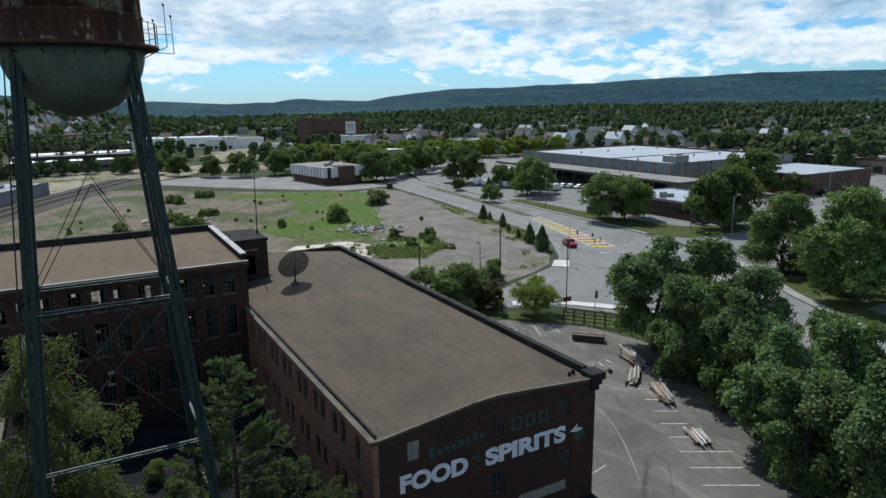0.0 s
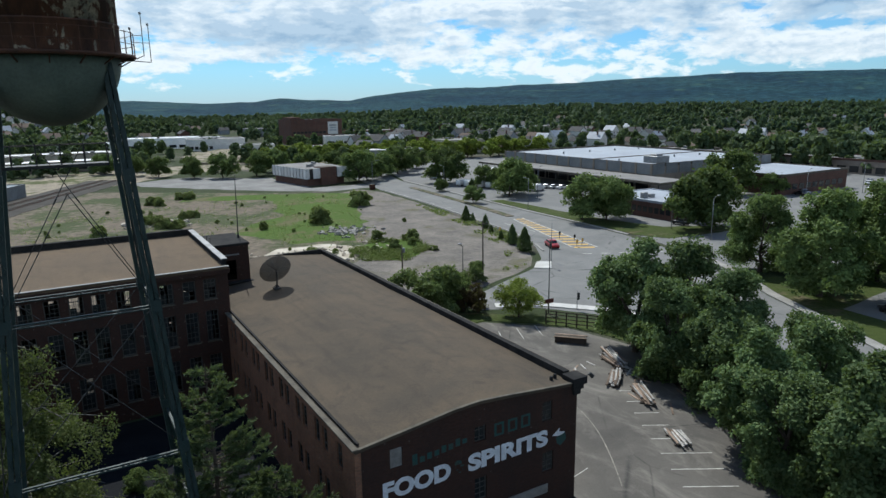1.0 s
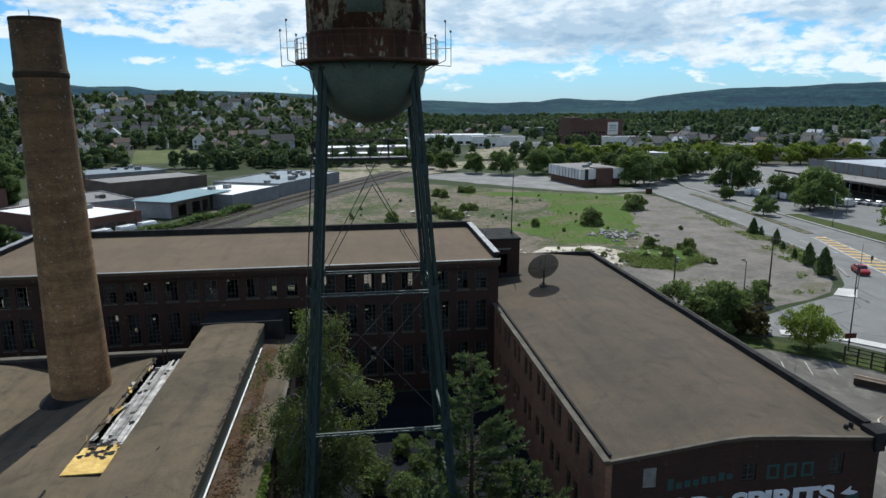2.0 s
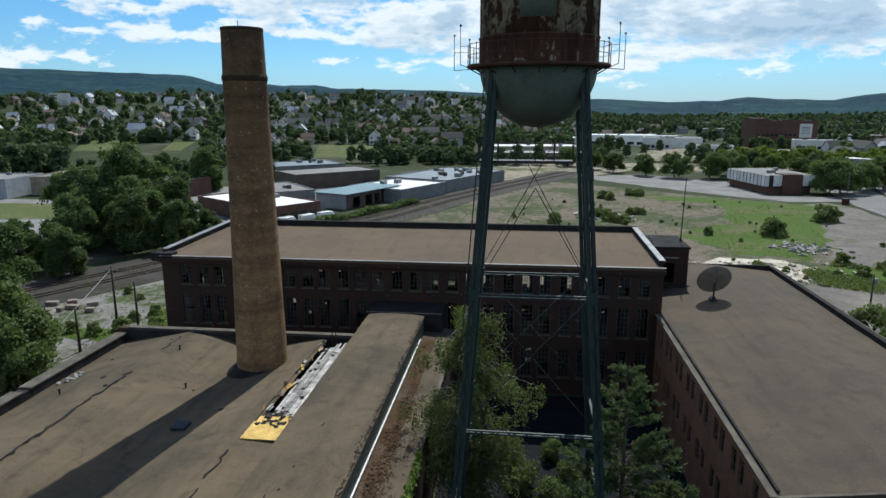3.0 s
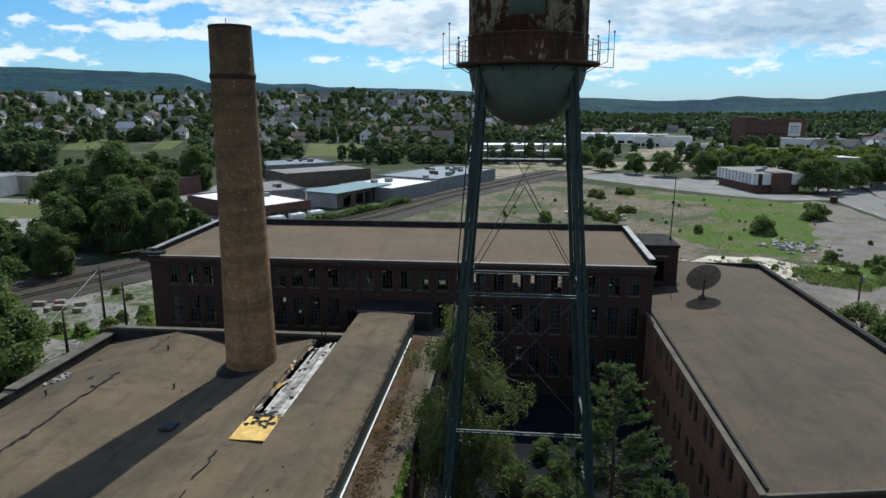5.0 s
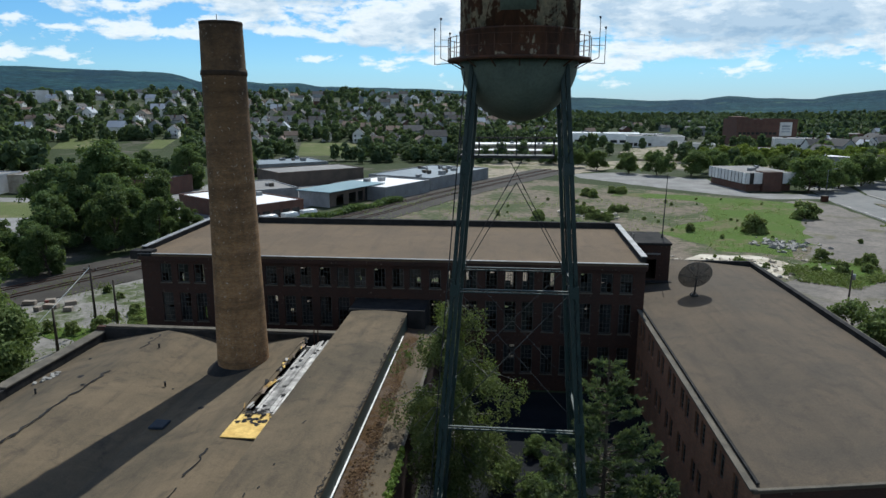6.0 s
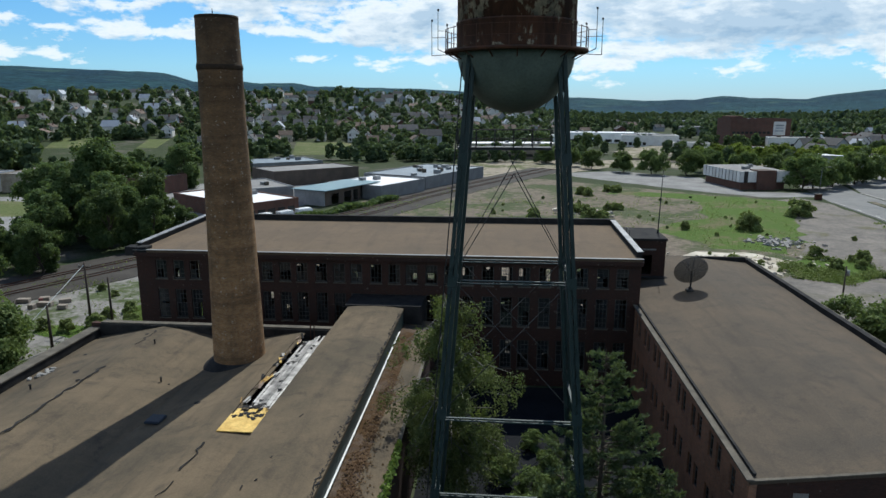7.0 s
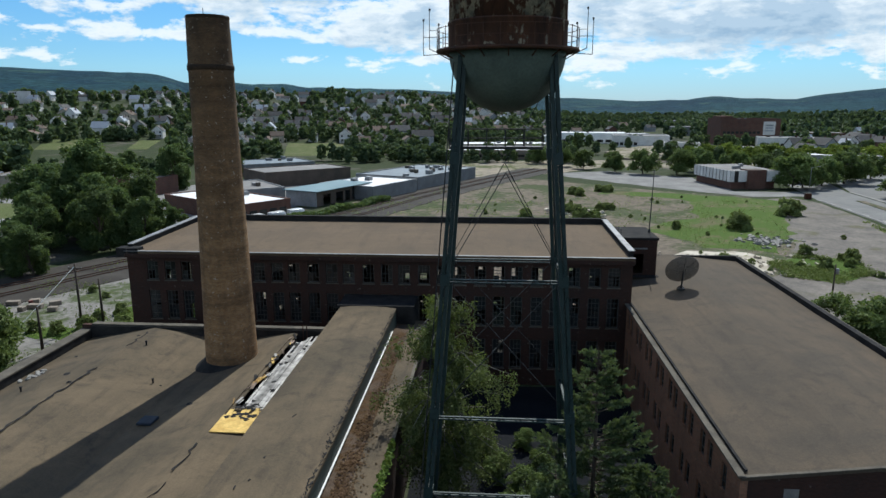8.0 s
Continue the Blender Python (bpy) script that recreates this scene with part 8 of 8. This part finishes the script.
for x, y in ((93.4, 107.5), (90.7, 99.0), (92.6, 99.5), (93.8, 103.2), (85.8, 119)):
    t = thing("road_sign", x, y, 0.03, "small marker post on the traffic hatching", "sign", "marker posts")
    part("post", tube(bmesh.new(), (0, 0, 0), (0, 0, 1.5), 0.05, 0.05, 6), M["steel_dark"], t, "", False, True)
    part("plate", bevelled(boxes((-0.25, 0.25, -0.08, -0.05, 0.75, 1.5)), 0.02), M["line_yellow"] if x < 93 else M["steel_dark"], t, "", False, True)
for x, y, h, hd in ((-52.9, 70.1, 5.5, ""), (-53.4, 78.6, 8.6, "cross"), (-50.6, 78.9, 6.6, "")):
    pole("wire_pole", x, y, h, M["pole_wood"], "dark wooden pole beside the low shed", "pole", 0.19, head=hd, group="yard poles")
bm = tube(bmesh.new(), (-53.4, 78.6, 8.3), (-57.0, 66.5, 0.1), 0.045, 0.045, 5)
tagged(part("guy_wire", bm, M["white_metal"]), "slack pale guy wire from the pole", "wire")
kiosk = thing("utility_cabinet", 96.2, 209, 0, "small brown utility cabinet by the kerb", "cabinet")
part("body", bevelled(boxes((-0.9, 0.9, -0.6, 0.6, 0, 1.7)), 0.05), M["rust_flat"], kiosk, "", False, True)
part("lid", bevelled(boxes((-1.0, 1.0, -0.7, 0.7, 1.704, 1.82)), 0.03), M["coping"], kiosk, "", False, True)

# Fence at the lot's corner, planter, stacks of salvaged timber.
fence = thing("fence", 57.3, 60.5, 0, "dark wooden post and rail fence on the verge", "fence")
line = [(54.6, 64.9), (57.0, 61.6), (59.4, 58.3), (60.4, 54.6)]
for (ax, ay), (bx_, by_) in zip(line, line[1:]):
    for k in range(3):
        f = k / 3
        x, y = ax + (bx_ - ax) * f, ay + (by_ - ay) * f
        part("post", boxes((x - 0.07, x + 0.07, y - 0.07, y + 0.07, -0.1, 1.95)), M["pole_wood"], fence)
    for z in (0.45, 0.95, 1.45, 1.85):
        part("rail", beam(bmesh.new(), (ax, ay, z), (bx_, by_, z), 0.05, 0.11), M["pole_wood"], fence)
planter = thing("planter_box", 52.7, 57.9, 0, "long dark planter box with a pale rim", "planter", turn=-47)
part("box", bevelled(boxes((-1.9, 1.9, -0.5, 0.5, 0.0, 0.75)), 0.04), M["pole_wood"], planter, "", False, True)
for a in ((-2.0, 2.0, -0.62, -0.4), (-2.0, 2.0, 0.4, 0.62)):
    part("rim", bevelled(boxes((*a, 0.754, 0.84)), 0.02), M["wood_tan"], planter, "", False, True)
part("soil", boxes((-1.85, 1.85, -0.39, 0.39, 0.756, 0.79)), M["bark"], planter, "", False, True)
PLANK = [mesh_of("plank", bevelled(boxes((-1.0, 1.0, -0.11, 0.11, 0, 0.09)), 0.01), M["wood_tan"]), mesh_of("plank_white", bevelled(boxes((-1.0, 1.0, -0.09, 0.09, 0, 0.13)), 0.01), M["wood_grey"])]
for n_s, (x, y, turn, length, count) in enumerate(((53.0, 50.9, 65, 6.0, 24), (52.2, 50.2, 78, 4.4, 12), (49.0, 46.8, 40, 4.6, 16), (48.3, 42.2, 60, 4.6, 20), (44.3, 34.5, 65, 2.9, 14))):
    t = thing("timber_stack", x, y, 0.02, "loose stack of weathered salvaged timber on asphalt", "timber", "timber stacks", turn=turn)
    for s in (-0.3, 0.3):
        part("bearer", boxes((s * length - 0.08, s * length + 0.08, -0.75, 0.75, 0, 0.14)), M["pole_wood"], t, "", False, True)
    for k in range(count):
        lv, across = k // 6, k % 6
        m = pose(rnd.uniform(-0.5, 0.5), -0.5 + 0.2 * across + rnd.uniform(-0.03, 0.03), 0.145 + 0.135 * lv, 0, 0, rnd.uniform(-2.5, 2.5) * (1 + 0.3 * lv))
        o = shared("plank", rnd.choice(PLANK), t, m)
        o.scale = (length / 2 * rnd.uniform(0.6, 1.02), 1, 1)
for k in range(16):
    x, y = 50.5 + rnd.uniform(-3.5, 2.5), 44 + rnd.uniform(-6, 8)
    o = tagged(new("loose_board", rnd.choice(PLANK)), "single grey board lying on the lot", "board", "loose boards")
    o.matrix_basis = pose(x, y, 0.022, 0, 0, rnd.uniform(30, 110))
    o.scale = (rnd.uniform(0.6, 1.4), 0.8, 0.7)

# Rubble in the field and blocks in the yard.
def rubble(name, spots, size, mat, label):
    bm = bmesh.new()
    for x, y, s in spots:
        box(bm, -s, s, -s * 0.7, s * 0.7, -s * 0.3, s * 0.5, pose(x, y, 0.1, rnd.uniform(-25, 25), rnd.uniform(-25, 25), rnd.uniform(0, 180)))
    return tagged(part(name, bm, mat), label, "rubble", kind="stuff")


rubble("rubble_heap", [(58 + rnd.gauss(0, 2.6), 141.5 + rnd.gauss(0, 2.4), rnd.uniform(0.12, 0.55)) for _ in range(150)], 1, M["concrete"], "heap of pale broken masonry in the field")
rubble("pale_rubble", [(44 + rnd.gauss(0, 8), 122 + rnd.gauss(0, 4), rnd.uniform(0.1, 0.45)) for _ in range(120)] + [(rnd.uniform(14, 30), rnd.uniform(170, 182), rnd.uniform(0.2, 0.7)) for _ in range(40)], 1, M["sand"], "pale broken concrete scattered in weeds")
for x, y, s, r in ((-69.5, 87.5, 1.5, 10), (-67.0, 88.6, 1.1, 25), (-65.2, 86.2, 1.7, 5), (-63.4, 88.0, 1.3, 40), (-61.9, 85.2, 1.0, 15), (-66.3, 84.9, 0.7, 0)):
    bm = bevelled(boxes((-s * 0.6, s * 0.6, -0.45, 0.45, 0, 0.65)), 0.06)
    o = tagged(part("concrete_block", bm, M["block_tan"]), "pale concrete block dumped in the yard", "block", "yard blocks")
    o.matrix_basis = pose(x, y, 0.0, 0, 0, r)
o = tagged(part("oil_drum", lathe(bmesh.new(), [(0.3, 0), (0.3, 0.3), (0.32, 0.32), (0.3, 0.34), (0.3, 0.6), (0.32, 0.62), (0.3, 0.64), (0.3, 0.9)], 16), M["red_sign"]), "rusty red drum among the blocks", "drum")
o.matrix_basis = pose(-66.4, 87.0, 0.0, 0, 0, 0)


def weeds(name, outline, count, size, mat, label, tall=0.5, seed=1):
    """Scattered tufts of weeds inside an outline."""
    rng = np.random.default_rng(seed)
    poly = np.array(outline)
    lo, hi = poly.min(0), poly.max(0)
    cen = []
    while len(cen) < count:
        p = rng.uniform(lo, hi)
        inside = False
        for (ax, ay), (bx_, by_) in zip(poly, np.roll(poly, -1, 0)):
            if (ay > p[1]) != (by_ > p[1]) and p[0] < (bx_ - ax) * (p[1] - ay) / (by_ - ay) + ax:
                inside = not inside
        if inside and noise.noise((p[0] * 0.12, p[1] * 0.12, seed)) > rng.uniform(-0.12, 0.42):
            cen.append(p)
    c = np.repeat(np.array(cen), 7, 0)
    q = np.column_stack([c + rng.normal(0, size, c.shape), rng.uniform(0.02, tall, len(c)) ** 1.3])
    u, v = leaves_at(rng, q, np.tile([0, -0.2, 0.8], (len(q), 1)), size * 0.55)
    return tagged(new(name, quads_mesh(name, q, u, v, mat)), label, "weeds", kind="stuff")


weeds("field_weeds", [(30, 142), (52, 122), (64, 132), (70, 170), (80, 202), (45, 212), (10, 205), (-40, 190), (-62, 140), (-30, 100), (30, 100)], 3000, 0.15, M["scrub"], "tufts of green weeds over the field", 0.7, 3)
weeds("yard_tall_weeds", [(-40, 70), (-40, 90), (-48, 92), (-53, 86), (-50, 78), (-60, 75), (-52, 73)], 1500, 0.15, M["weed"], "tall bright weeds against the mill", 1.3, 4)
weeds("yard_low_weeds", [(-50, 70), (-57, 100), (-72, 104), (-80, 84), (-70, 62)], 500, 0.14, M["weed"], "weeds creeping over the rubble yard", 0.6, 5)
weeds("lot_weeds", [(49, 112), (56, 107), (67, 116), (67, 127), (58, 128), (50, 121)], 1500, 0.2, M["weed"], "green weeds on the broken paving", 0.7, 6)
weeds("kerb_weeds", [(83, 104), (88, 119), (91, 140), (94, 168), (91, 168), (86, 140), (78, 106), (66, 90), (72, 92)], 420, 0.3, M["weed"], "dry weeds along the lot's edge", 0.4, 7)
weeds("track_weeds", [(-66, 105), (-40, 160), (-10, 226), (-16, 232), (-46, 166), (-72, 110)], 350, 0.17, M["weed"], "weeds along the railway ballast", 0.6, 8)
rng = np.random.default_rng(77)
n = 2600
q = np.column_stack([-6.08 + rng.normal(0, 0.09, n), rng.uniform(22, 38.0, n), 7.50 + rng.normal(0, 0.13, n)])
u, v = leaves_at(rng, q, np.tile([0.5, 0, 0.7], (n, 1)), 0.1)
tagged(new("ivy", quads_mesh("ivy", q, u, v, M["ivy"])), "bright green ivy along the roof edge", "ivy", kind="stuff")
n = 2600
y0 = rng.uniform(24, 60, 26)
pile = rng.integers(0, 26, n)
q = np.column_stack([np.clip(-8.75 + np.abs(rng.normal(0, 0.55, n)) + 0.5 * np.sin(y0[pile] * 3.1) ** 2, -8.95, -6.4), y0[pile] + rng.normal(0, 0.8, n), np.zeros(n)])
q[:, 2] = 7.78 - (q[:, 0] + 9.1) * 0.085
u, v = leaves_at(rng, q, np.tile([0, 0, 1.0], (n, 1)), 0.07, 0.25)
tagged(new("leaf_litter", quads_mesh("leaf_litter", q, u, v, M["litter"])), "rusty dead leaves on the side roof", "leaves", kind="stuff")
